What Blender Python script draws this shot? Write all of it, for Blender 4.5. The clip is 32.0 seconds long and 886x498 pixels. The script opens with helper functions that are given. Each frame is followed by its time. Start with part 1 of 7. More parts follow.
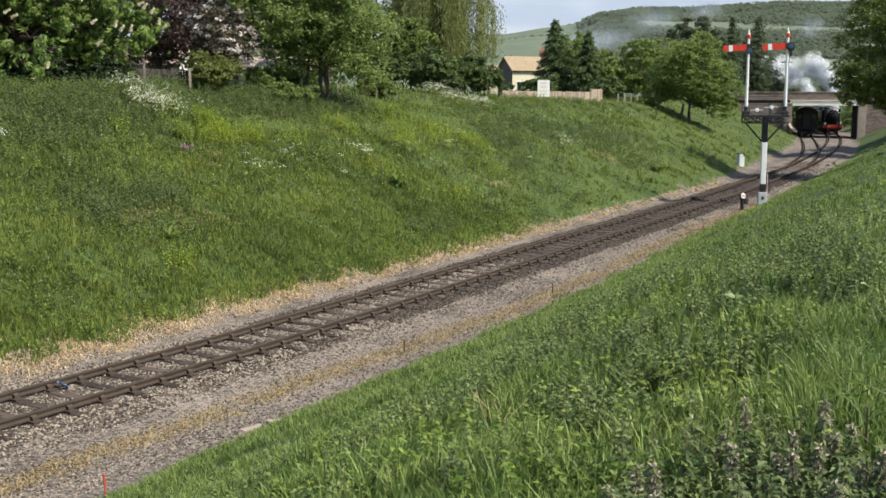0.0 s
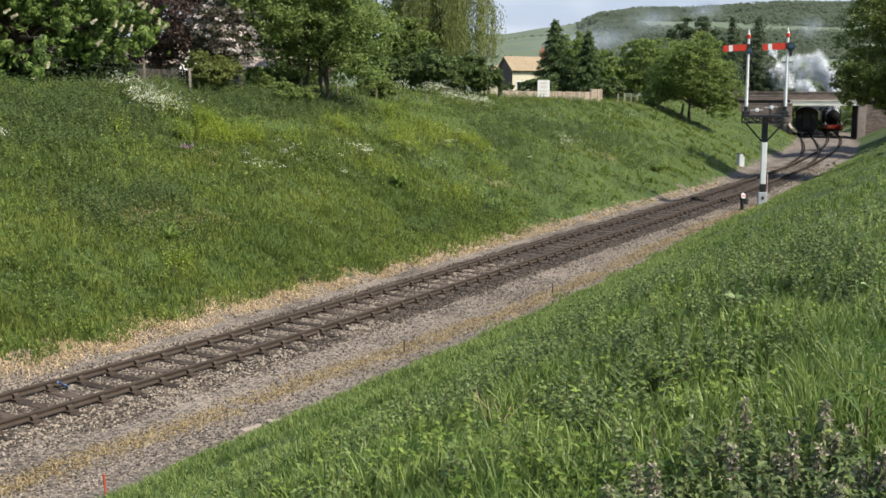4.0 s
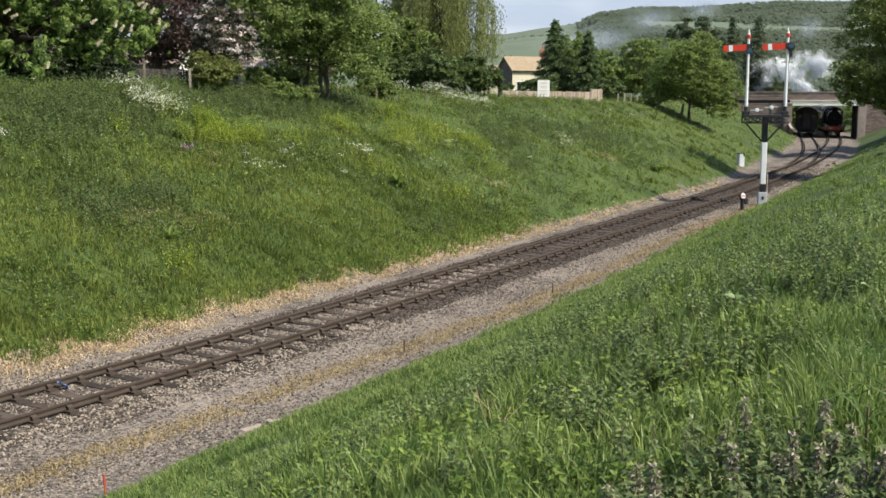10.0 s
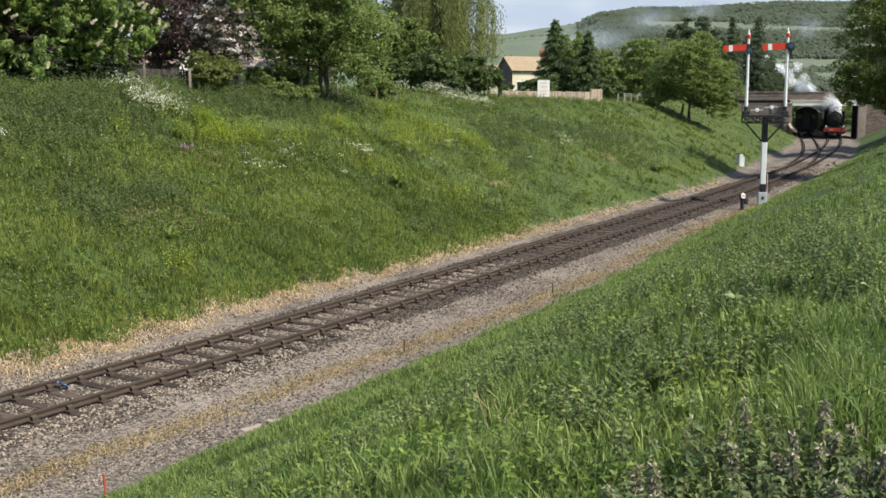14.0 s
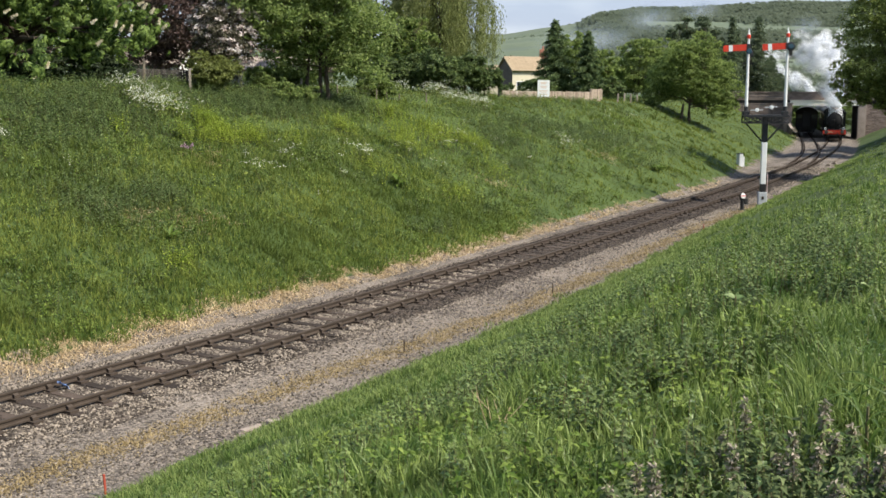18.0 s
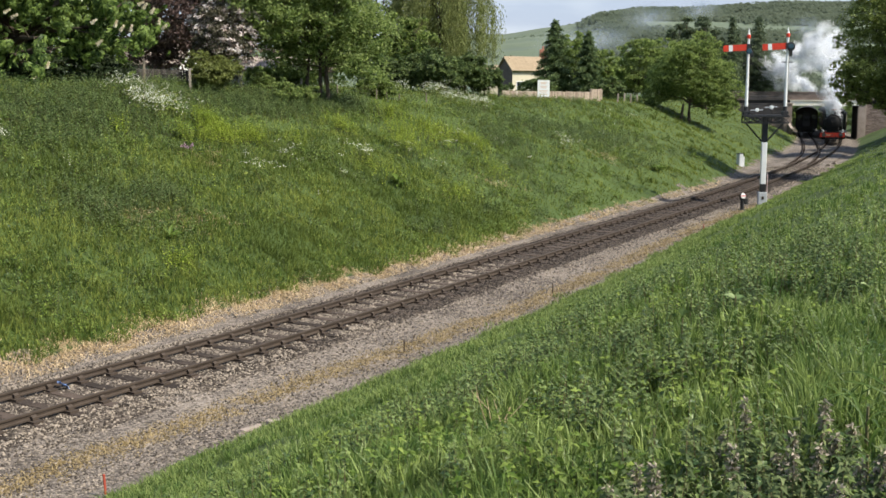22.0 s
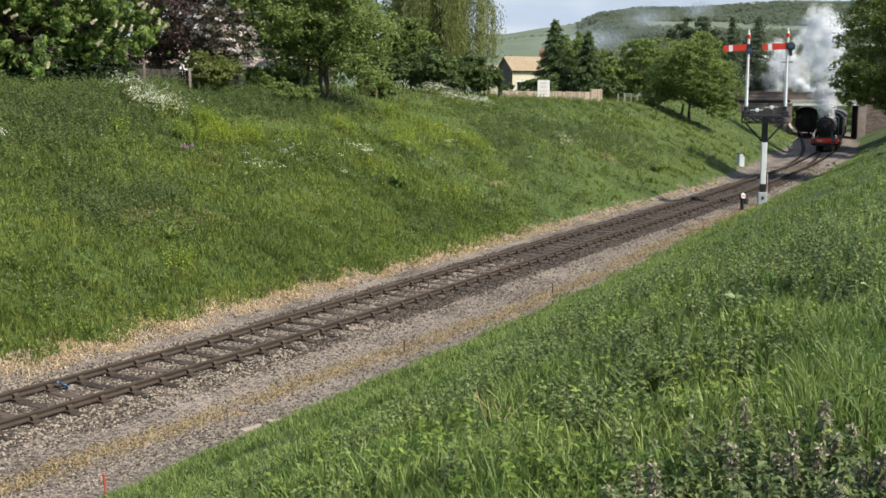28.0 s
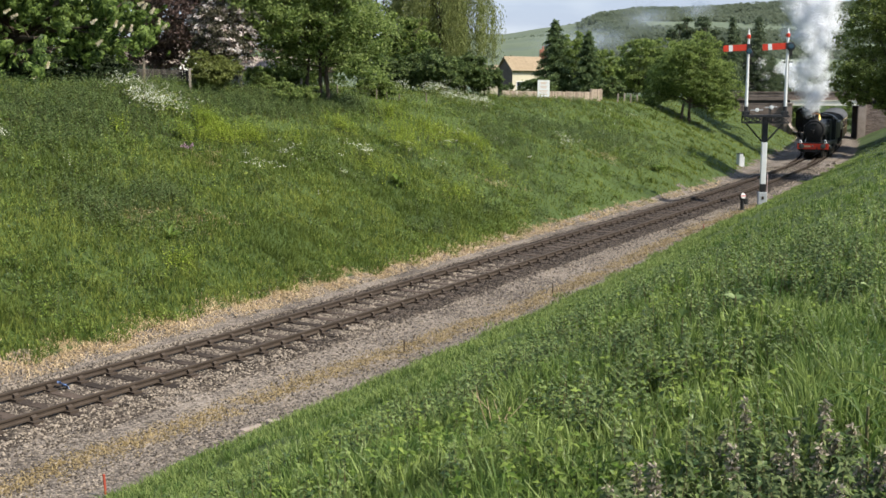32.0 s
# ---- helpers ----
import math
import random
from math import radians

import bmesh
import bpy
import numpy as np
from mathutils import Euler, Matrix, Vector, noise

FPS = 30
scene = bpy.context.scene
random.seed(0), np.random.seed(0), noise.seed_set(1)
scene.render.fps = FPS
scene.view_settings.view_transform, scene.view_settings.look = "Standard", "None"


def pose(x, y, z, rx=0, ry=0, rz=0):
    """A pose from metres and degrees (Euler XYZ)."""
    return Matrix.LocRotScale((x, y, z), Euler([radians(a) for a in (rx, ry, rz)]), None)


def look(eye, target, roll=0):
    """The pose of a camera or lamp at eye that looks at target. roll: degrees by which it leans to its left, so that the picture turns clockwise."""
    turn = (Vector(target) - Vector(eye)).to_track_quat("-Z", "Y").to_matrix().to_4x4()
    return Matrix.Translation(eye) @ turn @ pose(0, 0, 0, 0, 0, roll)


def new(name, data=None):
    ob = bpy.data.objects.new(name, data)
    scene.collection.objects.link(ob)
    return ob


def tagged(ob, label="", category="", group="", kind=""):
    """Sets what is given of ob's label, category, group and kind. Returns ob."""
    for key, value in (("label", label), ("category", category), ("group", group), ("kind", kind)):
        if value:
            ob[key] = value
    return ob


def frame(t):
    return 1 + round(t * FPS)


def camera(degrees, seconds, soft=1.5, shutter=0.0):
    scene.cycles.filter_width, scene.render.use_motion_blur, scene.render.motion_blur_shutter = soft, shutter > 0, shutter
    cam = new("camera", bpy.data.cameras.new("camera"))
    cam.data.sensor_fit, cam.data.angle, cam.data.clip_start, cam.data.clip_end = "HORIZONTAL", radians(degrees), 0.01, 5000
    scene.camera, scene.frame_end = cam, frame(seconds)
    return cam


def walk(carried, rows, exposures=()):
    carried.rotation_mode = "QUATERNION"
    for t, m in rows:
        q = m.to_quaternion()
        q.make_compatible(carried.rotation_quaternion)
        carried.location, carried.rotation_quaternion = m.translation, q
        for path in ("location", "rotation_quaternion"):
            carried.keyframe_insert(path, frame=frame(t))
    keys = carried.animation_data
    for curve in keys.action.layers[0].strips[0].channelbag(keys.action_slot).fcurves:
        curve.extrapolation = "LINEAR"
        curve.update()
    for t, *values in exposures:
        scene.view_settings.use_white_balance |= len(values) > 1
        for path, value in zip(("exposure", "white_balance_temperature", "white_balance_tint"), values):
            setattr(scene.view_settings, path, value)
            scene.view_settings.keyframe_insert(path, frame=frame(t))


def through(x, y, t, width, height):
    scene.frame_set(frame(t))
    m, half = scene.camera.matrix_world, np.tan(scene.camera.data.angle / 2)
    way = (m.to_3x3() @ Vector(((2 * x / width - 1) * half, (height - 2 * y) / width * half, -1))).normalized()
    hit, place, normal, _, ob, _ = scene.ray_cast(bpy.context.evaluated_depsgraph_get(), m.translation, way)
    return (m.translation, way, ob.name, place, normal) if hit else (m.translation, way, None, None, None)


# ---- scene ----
cam = camera(43.81, 32.0, soft=1.6)
EYE = pose(0, 0, 5.6, 81.944, 0, 0)
walk(cam, [(0.0, EYE), (32.0, EYE)])

# ---- sky, sun, exposure ----
SUN = Vector((0.60, -0.286, 0.715)).normalized()
world = bpy.data.worlds.new("sky")
scene.world = world
world.use_nodes = True
wn, wl = world.node_tree.nodes, world.node_tree.links
sky = wn.new("ShaderNodeTexSky")
sky.sky_type = "NISHITA"
sky.sun_disc = False
sky.sun_elevation = math.asin(SUN.z)
sky.sun_rotation = math.atan2(SUN.x, SUN.y)
sky.air_density, sky.dust_density, sky.ozone_density = 1.3, 0.6, 2.5
# thin bluish haze and soft cloud over the clear sky
wtc = wn.new("ShaderNodeTexCoord")
wsep = wn.new("ShaderNodeSeparateXYZ")
wl.new(wtc.outputs["Generated"], wsep.inputs[0])
wveil = wn.new("ShaderNodeMapRange")
wveil.inputs[1].default_value, wveil.inputs[2].default_value, wveil.inputs[3].default_value, wveil.inputs[4].default_value = 0.0, 0.6, 0.88, 0.25
wl.new(wsep.outputs[2], wveil.inputs[0])
wnoise = wn.new("ShaderNodeTexNoise")
wnoise.inputs["Scale"].default_value, wnoise.inputs["Detail"].default_value = 5.0, 5
wmap = wn.new("ShaderNodeMapping")
wmap.inputs["Scale"].default_value = (1, 1, 4)
wl.new(wtc.outputs["Generated"], wmap.inputs[0])
wl.new(wmap.outputs[0], wnoise.inputs[0])
wramp = wn.new("ShaderNodeValToRGB")
wramp.color_ramp.elements[0].position, wramp.color_ramp.elements[1].position = 0.45, 0.68
wramp.color_ramp.elements[0].color, wramp.color_ramp.elements[1].color = (3.2, 3.72, 5.0, 1), (4.9, 5.35, 6.2, 1)
wl.new(wnoise.outputs["Fac"], wramp.inputs[0])
wmix = wn.new("ShaderNodeMix")
wmix.data_type = "RGBA"
wl.new(wveil.outputs[0], wmix.inputs[0])
wl.new(sky.outputs[0], wmix.inputs[6])
wl.new(wramp.outputs[0], wmix.inputs[7])
wl.new(wmix.outputs[2], wn["Background"].inputs[0])
wn["Background"].inputs[1].default_value = 0.107
sun = new("sun", bpy.data.lights.new("sun", "SUN"))
sun.data.energy, sun.data.angle, sun.data.color = 4.85, radians(0.6), (1.0, 0.93, 0.80)
sun.matrix_world = look(SUN * 300, (0, 0, 0))
scene.view_settings.exposure = 0.62

# ---- plan: s runs along the straight track, d lies to its far side ----
TX, TY = 0.4787, 0.8780
D0, S0, RAD = 15.92, 55.0, 548.0
S_END = 215.0


def W(s, d, z=0.0):
    return Vector((s * TX - d * TY, s * TY + d * TX, z))


def plan(x, y):
    """Metres along and across the track of a place on the map."""
    return x * TX + y * TY, -x * TY + y * TX


def bend(s):
    """Slight curve of the track away to the far side towards the south."""
    back = np.clip(23.0 - np.asarray(s, float), 0, 60)
    return 0.0032 * np.minimum(back, 14) ** 2 + 0.09 * np.maximum(back - 14, 0)


def centre(s):
    """How far across the main track's middle lies."""
    a = np.clip(np.asarray(s, float) - S0, 0, S_END - S0)
    return D0 + a * a / (2 * RAD) + bend(s) + np.maximum(0, np.asarray(s, float) - S_END) * (S_END - S0) / RAD


def slope_at(s):
    return min(max(s - S0, 0), S_END - S0) / RAD


def turn_at(s):
    """Heading of the main track on the map, degrees from the x axis."""
    return math.degrees(math.atan2(TY, TX) + math.atan(slope_at(s)))


def step(a, b, x):
    u = np.clip((np.asarray(x, float) - a) / (b - a), 0, 1)
    return u * u * (3 - 2 * u)


def siding(s):
    """Offset of the second track from the main one."""
    return 3.7 * step(78, 165, s)


def waves(x, y, seed, size, octaves=3):
    """Smooth irregular waves in about -1 to 1, over arrays."""
    r = np.random.RandomState(seed)
    out, amp = 0.0, 1.0
    for k in range(octaves):
        for j in range(4):
            a, p = r.rand() * 6.283, r.rand() * 6.283
            f = 6.283 / size * (0.7 + 0.7 * r.rand()) * 2 ** k
            out = out + amp * 0.32 * np.sin((x * math.cos(a) + y * math.sin(a)) * f + p)
        amp *= 0.55
    return out


def hem(s):
    """How far from the track the near bank's foot lies."""
    return 4.1 - 0.9 * step(30, 50, s) - 0.55 * step(50, 70, s) + bend(s)


def verge(s):
    """How far the far bank's foot stands back beyond its usual place; it closes in on the siding near the bridge."""
    return 0.9 * step(70, 88, s) - 2.1 * step(92, 145, s)


def height(x, y):
    """Ground level anywhere on the map."""
    x, y = np.asarray(x, float), np.asarray(y, float)
    s, d = plan(x, y)
    q = d - centre(s)
    wide = siding(s)
    right = -q - hem(s)
    left = q - 2.15 - wide - verge(s)
    bump = 0.10 * waves(x, y, 3, 9.0) + 0.065 * waves(x, y, 5, 2.0)
    rise_r = np.where(right > 0, 0.43 * right, 0)
    top_r = 4.02
    rise_r = top_r + 0.3 - np.log1p(np.exp(np.clip((top_r + 0.3 - rise_r) * 3.0, -30, 30))) / 3.0
    top_l = 6.25 - 0.0105 * np.clip(s, -40, 90) - 0.38 * step(56, 74, s)
    rise_l = np.where(left > 0, 0.475 * left, 0)
    rise_l = top_l + 0.3 - np.log1p(np.exp(np.clip((top_l + 0.3 - rise_l) * 3.0, -30, 30))) / 3.0
    z = -0.30 + np.where(right > 0, rise_r + bump * np.clip(right / 2, 0, 1), 0) + np.where(left > 0, rise_l + bump * np.clip(left / 2, 0, 1), 0)
    bed = np.minimum(step(-2.3, -1.55, q), 1 - step(1.5 + wide, 2.15 + wide, q))
    return z + (0.098 + 0.034 * step(90, 102, s)) * bed


# ---- mesh helpers ----
def mesh_of(name, verts, faces, mat=None, smooth=False):
    """A mesh from arrays: verts n x 3, faces m x k."""
    verts, faces = np.asarray(verts, np.float32), np.asarray(faces, np.int32)
    me = bpy.data.meshes.new(name)
    m, k = faces.shape
    me.vertices.add(len(verts))
    me.vertices.foreach_set("co", verts.ravel())
    me.loops.add(m * k)
    me.loops.foreach_set("vertex_index", faces.ravel())
    me.polygons.add(m)
    me.polygons.foreach_set("loop_start", np.arange(0, m * k, k, dtype=np.int32))
    me.polygons.foreach_set("use_smooth", np.full(m, smooth, bool))
    me.update(calc_edges=True)
    if mat:
        me.materials.append(mat)
    return me


def part(name, bm, material, parent=None, label="", smooth=False):
    """Link a bmesh as one mesh object under a thing or a part."""
    me = bpy.data.meshes.new(name)
    bmesh.ops.recalc_face_normals(bm, faces=bm.faces)
    if smooth:
        for f in bm.faces:
            f.smooth = len(f.verts) < 5
        for e in bm.edges:
            e.smooth = len(e.link_faces) == 2 and e.calc_face_angle(0) < 0.7
    bm.to_mesh(me)
    bm.free()
    me.materials.append(material)
    ob = new(name, me)
    if parent:
        ob.parent = parent
    if label:
        ob["label"] = label
    return ob


def shared(name, me, parent, m=None):
    ob = new(name, me)
    ob.parent = parent
    if m is not None:
        ob.matrix_basis = m
    return ob


def thing(name, label, category, m=None, group="", kind=""):
    ob = new(name)
    if m is not None:
        ob.matrix_basis = m
    return tagged(ob, label, category, group, kind)


def bx(bm, x0, x1, y0, y1, z0, z1, bevel=0.0, m=None):
    r = bmesh.ops.create_cube(bm, size=1.0)
    vs = r["verts"]
    for v in vs:
        v.co = Vector((x0 + (v.co.x + 0.5) * (x1 - x0), y0 + (v.co.y + 0.5) * (y1 - y0), z0 + (v.co.z + 0.5) * (z1 - z0)))
    if bevel:
        es = list({e for v in vs for e in v.link_edges})
        out = bmesh.ops.bevel(bm, geom=es, offset=bevel, segments=1, affect="EDGES")
        vs = list({v for f in out["faces"] for v in f.verts} | {v for v in vs if v.is_valid})
    if m is not None:
        bmesh.ops.transform(bm, matrix=m, verts=vs)
    return bm


def box(*a, **k):
    return bx(bmesh.new(), *a, **k)


def rod(bm, a, b, r0, r1=None, seg=8):
    a, b = Vector(a), Vector(b)
    r1 = r0 if r1 is None else r1
    m = Matrix.Translation((a + b) / 2) @ (b - a).to_track_quat("Z", "Y").to_matrix().to_4x4()
    bmesh.ops.create_cone(bm, cap_ends=True, segments=seg, radius1=max(r0, 1e-4), radius2=max(r1, 1e-4), depth=(b - a).length, matrix=m)
    return bm


def lathe(bm, profile, m, seg=20):
    """Turn a profile of (radius, height) about z."""
    rings = []
    for r, z in profile:
        rings.append([bm.verts.new(m @ Vector((r * math.cos(6.28319 * i / seg), r * math.sin(6.28319 * i / seg), z))) for i in range(seg)])
    for a, b in zip(rings, rings[1:]):
        for i in range(seg):
            bm.faces.new((a[i], a[(i + 1) % seg], b[(i + 1) % seg], b[i]))
    if profile[0][0] > 1e-3:
        bm.faces.new(rings[0][::-1])
    if profile[-1][0] > 1e-3:
        bm.faces.new(rings[-1])
    return bm


# ---- materials ----
def surface(name, dark, light, size=1.0, rough=0.8, metal=0.0, bump=0.2, fine=12.0, island=0.0, obj=0.0, spots=None, spot_size=4.0, through=0.0, spec=0.3, span=(0.3, 0.7)):
    """A procedural surface: two tones over broad stains and fine grain, with relief; spots: a third tone in patches."""
    mt = bpy.data.materials.new(name)
    mt.use_nodes = True
    n, l = mt.node_tree.nodes, mt.node_tree.links
    b = n["Principled BSDF"]
    geo = n.new("ShaderNodeNewGeometry")
    tc = n.new("ShaderNodeTexCoord")
    where = tc.outputs["Object"]
    broad = n.new("ShaderNodeTexNoise")
    broad.inputs["Scale"].default_value = 1.0 / size
    broad.inputs["Detail"].default_value = 5
    grain = n.new("ShaderNodeTexNoise")
    grain.inputs["Scale"].default_value = fine / size
    grain.inputs["Detail"].default_value = 3
    l.new(where, broad.inputs[0])
    l.new(where, grain.inputs[0])
    mix = n.new("ShaderNodeMath")
    mix.operation = "MULTIPLY_ADD"
    mix.inputs[1].default_value = 0.45
    l.new(grain.outputs["Fac"], mix.inputs[0])
    half = n.new("ShaderNodeMath")
    half.operation = "MULTIPLY"
    half.inputs[1].default_value = 0.55
    l.new(broad.outputs["Fac"], half.inputs[0])
    l.new(half.outputs[0], mix.inputs[2])
    value = mix.outputs[0]
    for amount, source in ((island, geo.outputs["Random Per Island"]), (obj, n.new("ShaderNodeObjectInfo").outputs["Random"])):
        if amount:
            add = n.new("ShaderNodeMath")
            add.operation = "MULTIPLY_ADD"
            add.inputs[1].default_value = amount
            l.new(source, add.inputs[0])
            sub = n.new("ShaderNodeMath")
            sub.operation = "SUBTRACT"
            sub.inputs[1].default_value = amount / 2
            l.new(value, sub.inputs[0])
            l.new(sub.outputs[0], add.inputs[2])
            value = add.outputs[0]
    ramp = n.new("ShaderNodeValToRGB")
    ramp.color_ramp.elements[0].position, ramp.color_ramp.elements[1].position = span
    ramp.color_ramp.elements[0].color, ramp.color_ramp.elements[1].color = (*dark, 1), (*light, 1)
    l.new(value, ramp.inputs[0])
    colour = ramp.outputs[0]
    if spots:
        pat = n.new("ShaderNodeTexNoise")
        pat.inputs["Scale"].default_value = 1.0 / spot_size
        pat.inputs["Detail"].default_value = 4
        l.new(where, pat.inputs[0])
        lim = n.new("ShaderNodeMapRange")
        lim.inputs[1].default_value, lim.inputs[2].default_value = 0.5, 0.66
        l.new(pat.outputs["Fac"], lim.inputs[0])
        mx = n.new("ShaderNodeMix")
        mx.data_type = "RGBA"
        l.new(lim.outputs[0], mx.inputs[0])
        l.new(colour, mx.inputs[6])
        mx.inputs[7].default_value = (*spots, 1)
        colour = mx.outputs[2]
    l.new(colour, b.inputs["Base Color"])
    b.inputs["Roughness"].default_value = rough
    b.inputs["Metallic"].default_value = metal
    b.inputs["Specular IOR Level"].default_value = spec
    if bump:
        bp = n.new("ShaderNodeBump")
        bp.inputs["Strength"].default_value = bump
        bp.inputs["Distance"].default_value = 0.02
        l.new(grain.outputs["Fac"], bp.inputs["Height"])
        l.new(bp.outputs[0], b.inputs["Normal"])
    if through:
        tr = n.new("ShaderNodeBsdfTranslucent")
        l.new(colour, tr.inputs[0])
        ms = n.new("ShaderNodeMixShader")
        ms.inputs[0].default_value = through
        l.new(b.outputs[0], ms.inputs[1])
        l.new(tr.outputs[0], ms.inputs[2])
        l.new(ms.outputs[0], n["Material Output"].inputs[0])
    return mt


def stony(name, dark, mid, light, cell=0.05, rough=0.95):
    """Packed broken stone: each stone its own tone, faces tilted, over broad stains."""
    mt = bpy.data.materials.new(name)
    mt.use_nodes = True
    n, l = mt.node_tree.nodes, mt.node_tree.links
    b = n["Principled BSDF"]
    tc = n.new("ShaderNodeTexCoord")
    warp = n.new("ShaderNodeTexNoise")
    warp.inputs["Scale"].default_value, warp.inputs["Detail"].default_value = 9.0, 2
    l.new(tc.outputs["Object"], warp.inputs[0])
    push = n.new("ShaderNodeVectorMath")
    push.operation = "MULTIPLY_ADD"
    push.inputs[1].default_value = (0.05, 0.05, 0.05)
    l.new(warp.outputs["Color"], push.inputs[0])
    l.new(tc.outputs["Object"], push.inputs[2])
    vor = n.new("ShaderNodeTexVoronoi")
    vor.inputs["Scale"].default_value = 1.0 / cell
    l.new(push.outputs[0], vor.inputs["Vector"])
    sep = n.new("ShaderNodeSeparateColor")
    l.new(vor.outputs["Color"], sep.inputs[0])
    broad = n.new("ShaderNodeTexNoise")
    broad.inputs["Scale"].default_value, broad.inputs["Detail"].default_value = 0.55, 6
    l.new(tc.outputs["Object"], broad.inputs[0])
    mix = n.new("ShaderNodeMath")
    mix.operation = "MULTIPLY_ADD"
    mix.inputs[1].default_value = 0.9
    l.new(broad.outputs["Fac"], mix.inputs[0])
    half = n.new("ShaderNodeMath")
    half.operation = "MULTIPLY_ADD"
    half.inputs[1].default_value, half.inputs[2].default_value = 0.62, -0.26
    l.new(sep.outputs[0], half.inputs[0])
    l.new(half.outputs[0], mix.inputs[2])
    ramp = n.new("ShaderNodeValToRGB")
    e = ramp.color_ramp.elements
    e[0].position, e[0].color = 0.18, (*dark, 1)
    e[1].position, e[1].color = 0.82, (*light, 1)
    m = e.new(0.48)
    m.color = (*mid, 1)
    l.new(mix.outputs[0], ramp.inputs[0])
    l.new(ramp.outputs[0], b.inputs["Base Color"])
    b.inputs["Roughness"].default_value = rough
    b.inputs["Specular IOR Level"].default_value = 0.2
    bp = n.new("ShaderNodeBump")
    bp.inputs["Strength"].default_value, bp.inputs["Distance"].default_value = 0.9, 0.03
    bp.invert = True
    l.new(vor.outputs["Distance"], bp.inputs["Height"])
    l.new(bp.outputs[0], b.inputs["Normal"])
    return mt


M_GRAVEL = stony("gravel", (0.054, 0.046, 0.039), (0.142, 0.119, 0.101), (0.305, 0.260, 0.218), 0.038)
M_BED = stony("oily_ballast", (0.034, 0.027, 0.022), (0.085, 0.068, 0.055), (0.225, 0.185, 0.148), 0.048)
M_OILY = stony("dark_oily_ballast", (0.020, 0.016, 0.013), (0.048, 0.038, 0.031), (0.115, 0.093, 0.076), 0.055)
M_SOIL = surface("turf", (0.026, 0.046, 0.012), (0.080, 0.118, 0.028), 3.0, 0.95, bump=0.6, fine=30)
M_RAIL = surface("rail_rust", (0.044, 0.033, 0.026), (0.092, 0.070, 0.054), 0.4, 0.75, 0.3, fine=20)
M_SLEEPER = surface("sleeper_wood", (0.03, 0.022, 0.017), (0.095, 0.07, 0.055), 0.5, 0.9, bump=0.6, fine=24, obj=0.5)
M_STONE = surface("ballast_stone", (0.046, 0.037, 0.030), (0.305, 0.256, 0.204), 0.5, 0.95, island=1.2)
M_DARKSTONE = surface("oily_stone", (0.022, 0.018, 0.015), (0.105, 0.083, 0.068), 0.5, 0.9, island=1.0)
M_GRASS = surface("grass_blade", (0.080, 0.134, 0.028), (0.285, 0.360, 0.108), 2.5, 0.42, bump=0, island=0.9, through=0.42, spots=(0.10, 0.175, 0.040), spot_size=2.0, spec=0.28)
M_HEM = surface("pale_grass", (0.115, 0.172, 0.050), (0.268, 0.332, 0.110), 2.0, 0.6, bump=0, island=0.5, through=0.45, spec=0.1)
M_BANK = surface("bank_grass", (0.076, 0.125, 0.030), (0.255, 0.295, 0.070), 3.0, 0.7, bump=0, island=0.45, through=0.35, spots=(0.105, 0.142, 0.034), spot_size=3.4, spec=0.08)
M_MEADOW = surface("meadow_blade", (0.094, 0.126, 0.026), (0.262, 0.280, 0.060), 3.0, 0.7, bump=0, island=0.45, through=0.35, spots=(0.12, 0.145, 0.032), spot_size=3.4, spec=0.06)
M_YELLOW = surface("yellow_weed", (0.155, 0.232, 0.022), (0.37, 0.452, 0.055), 2.0, 0.6, bump=0, island=0.6, through=0.35)
M_NETTLE = surface("nettle_leaf", (0.050, 0.092, 0.028), (0.195, 0.258, 0.078), 1.2, 0.42, bump=0, island=0.65, through=0.28, spec=0.25)
M_DUSKY = surface("dusky_nettle_leaf", (0.056, 0.092, 0.034), (0.155, 0.208, 0.074), 1.6, 0.5, bump=0, island=0.5, through=0.3, spec=0.15)
M_HOARY = surface("hoary_nettle_leaf", (0.084, 0.120, 0.050), (0.225, 0.268, 0.114), 1.2, 0.62, bump=0, island=0.7, through=0.42, spec=0.12)
M_BROAD = surface("broad_leaf", (0.085, 0.145, 0.024), (0.235, 0.305, 0.066), 1.2, 0.5, bump=0, island=0.5, through=0.35, spec=0.14)
M_PALE = surface("pale_leaf", (0.14, 0.21, 0.075), (0.34, 0.42, 0.185), 0.6, 0.5, bump=0, obj=0.6, through=0.35, spec=0.25)
M_STEM = surface("plant_stem", (0.07, 0.07, 0.03), (0.17, 0.15, 0.075), 0.6, 0.7, bump=0, island=0.6)
M_FLORET = surface("nettle_floret", (0.26, 0.23, 0.16), (0.50, 0.43, 0.35), 0.4, 0.8, bump=0, island=0.7, through=0.3)
M_PETAL = surface("white_petal", (0.52, 0.54, 0.42), (0.80, 0.81, 0.70), 0.4, 0.7, bump=0, island=0.5, through=0.3)
M_CANDLE = surface("chestnut_flower", (0.60, 0.53, 0.38), (0.86, 0.80, 0.64), 0.4, 0.7, bump=0, island=0.6, through=0.3)
M_STRAW = surface("straw", (0.36, 0.26, 0.14), (0.66, 0.52, 0.33), 1.2, 0.8, bump=0, island=0.7, through=0.2)
M_MOSS = surface("dry_moss", (0.19, 0.140, 0.066), (0.37, 0.285, 0.150), 0.8, 0.9, bump=0, island=0.6, through=0.1)
M_BARK = surface("bark", (0.04, 0.03, 0.022), (0.13, 0.10, 0.075), 0.6, 0.9, bump=0.8)
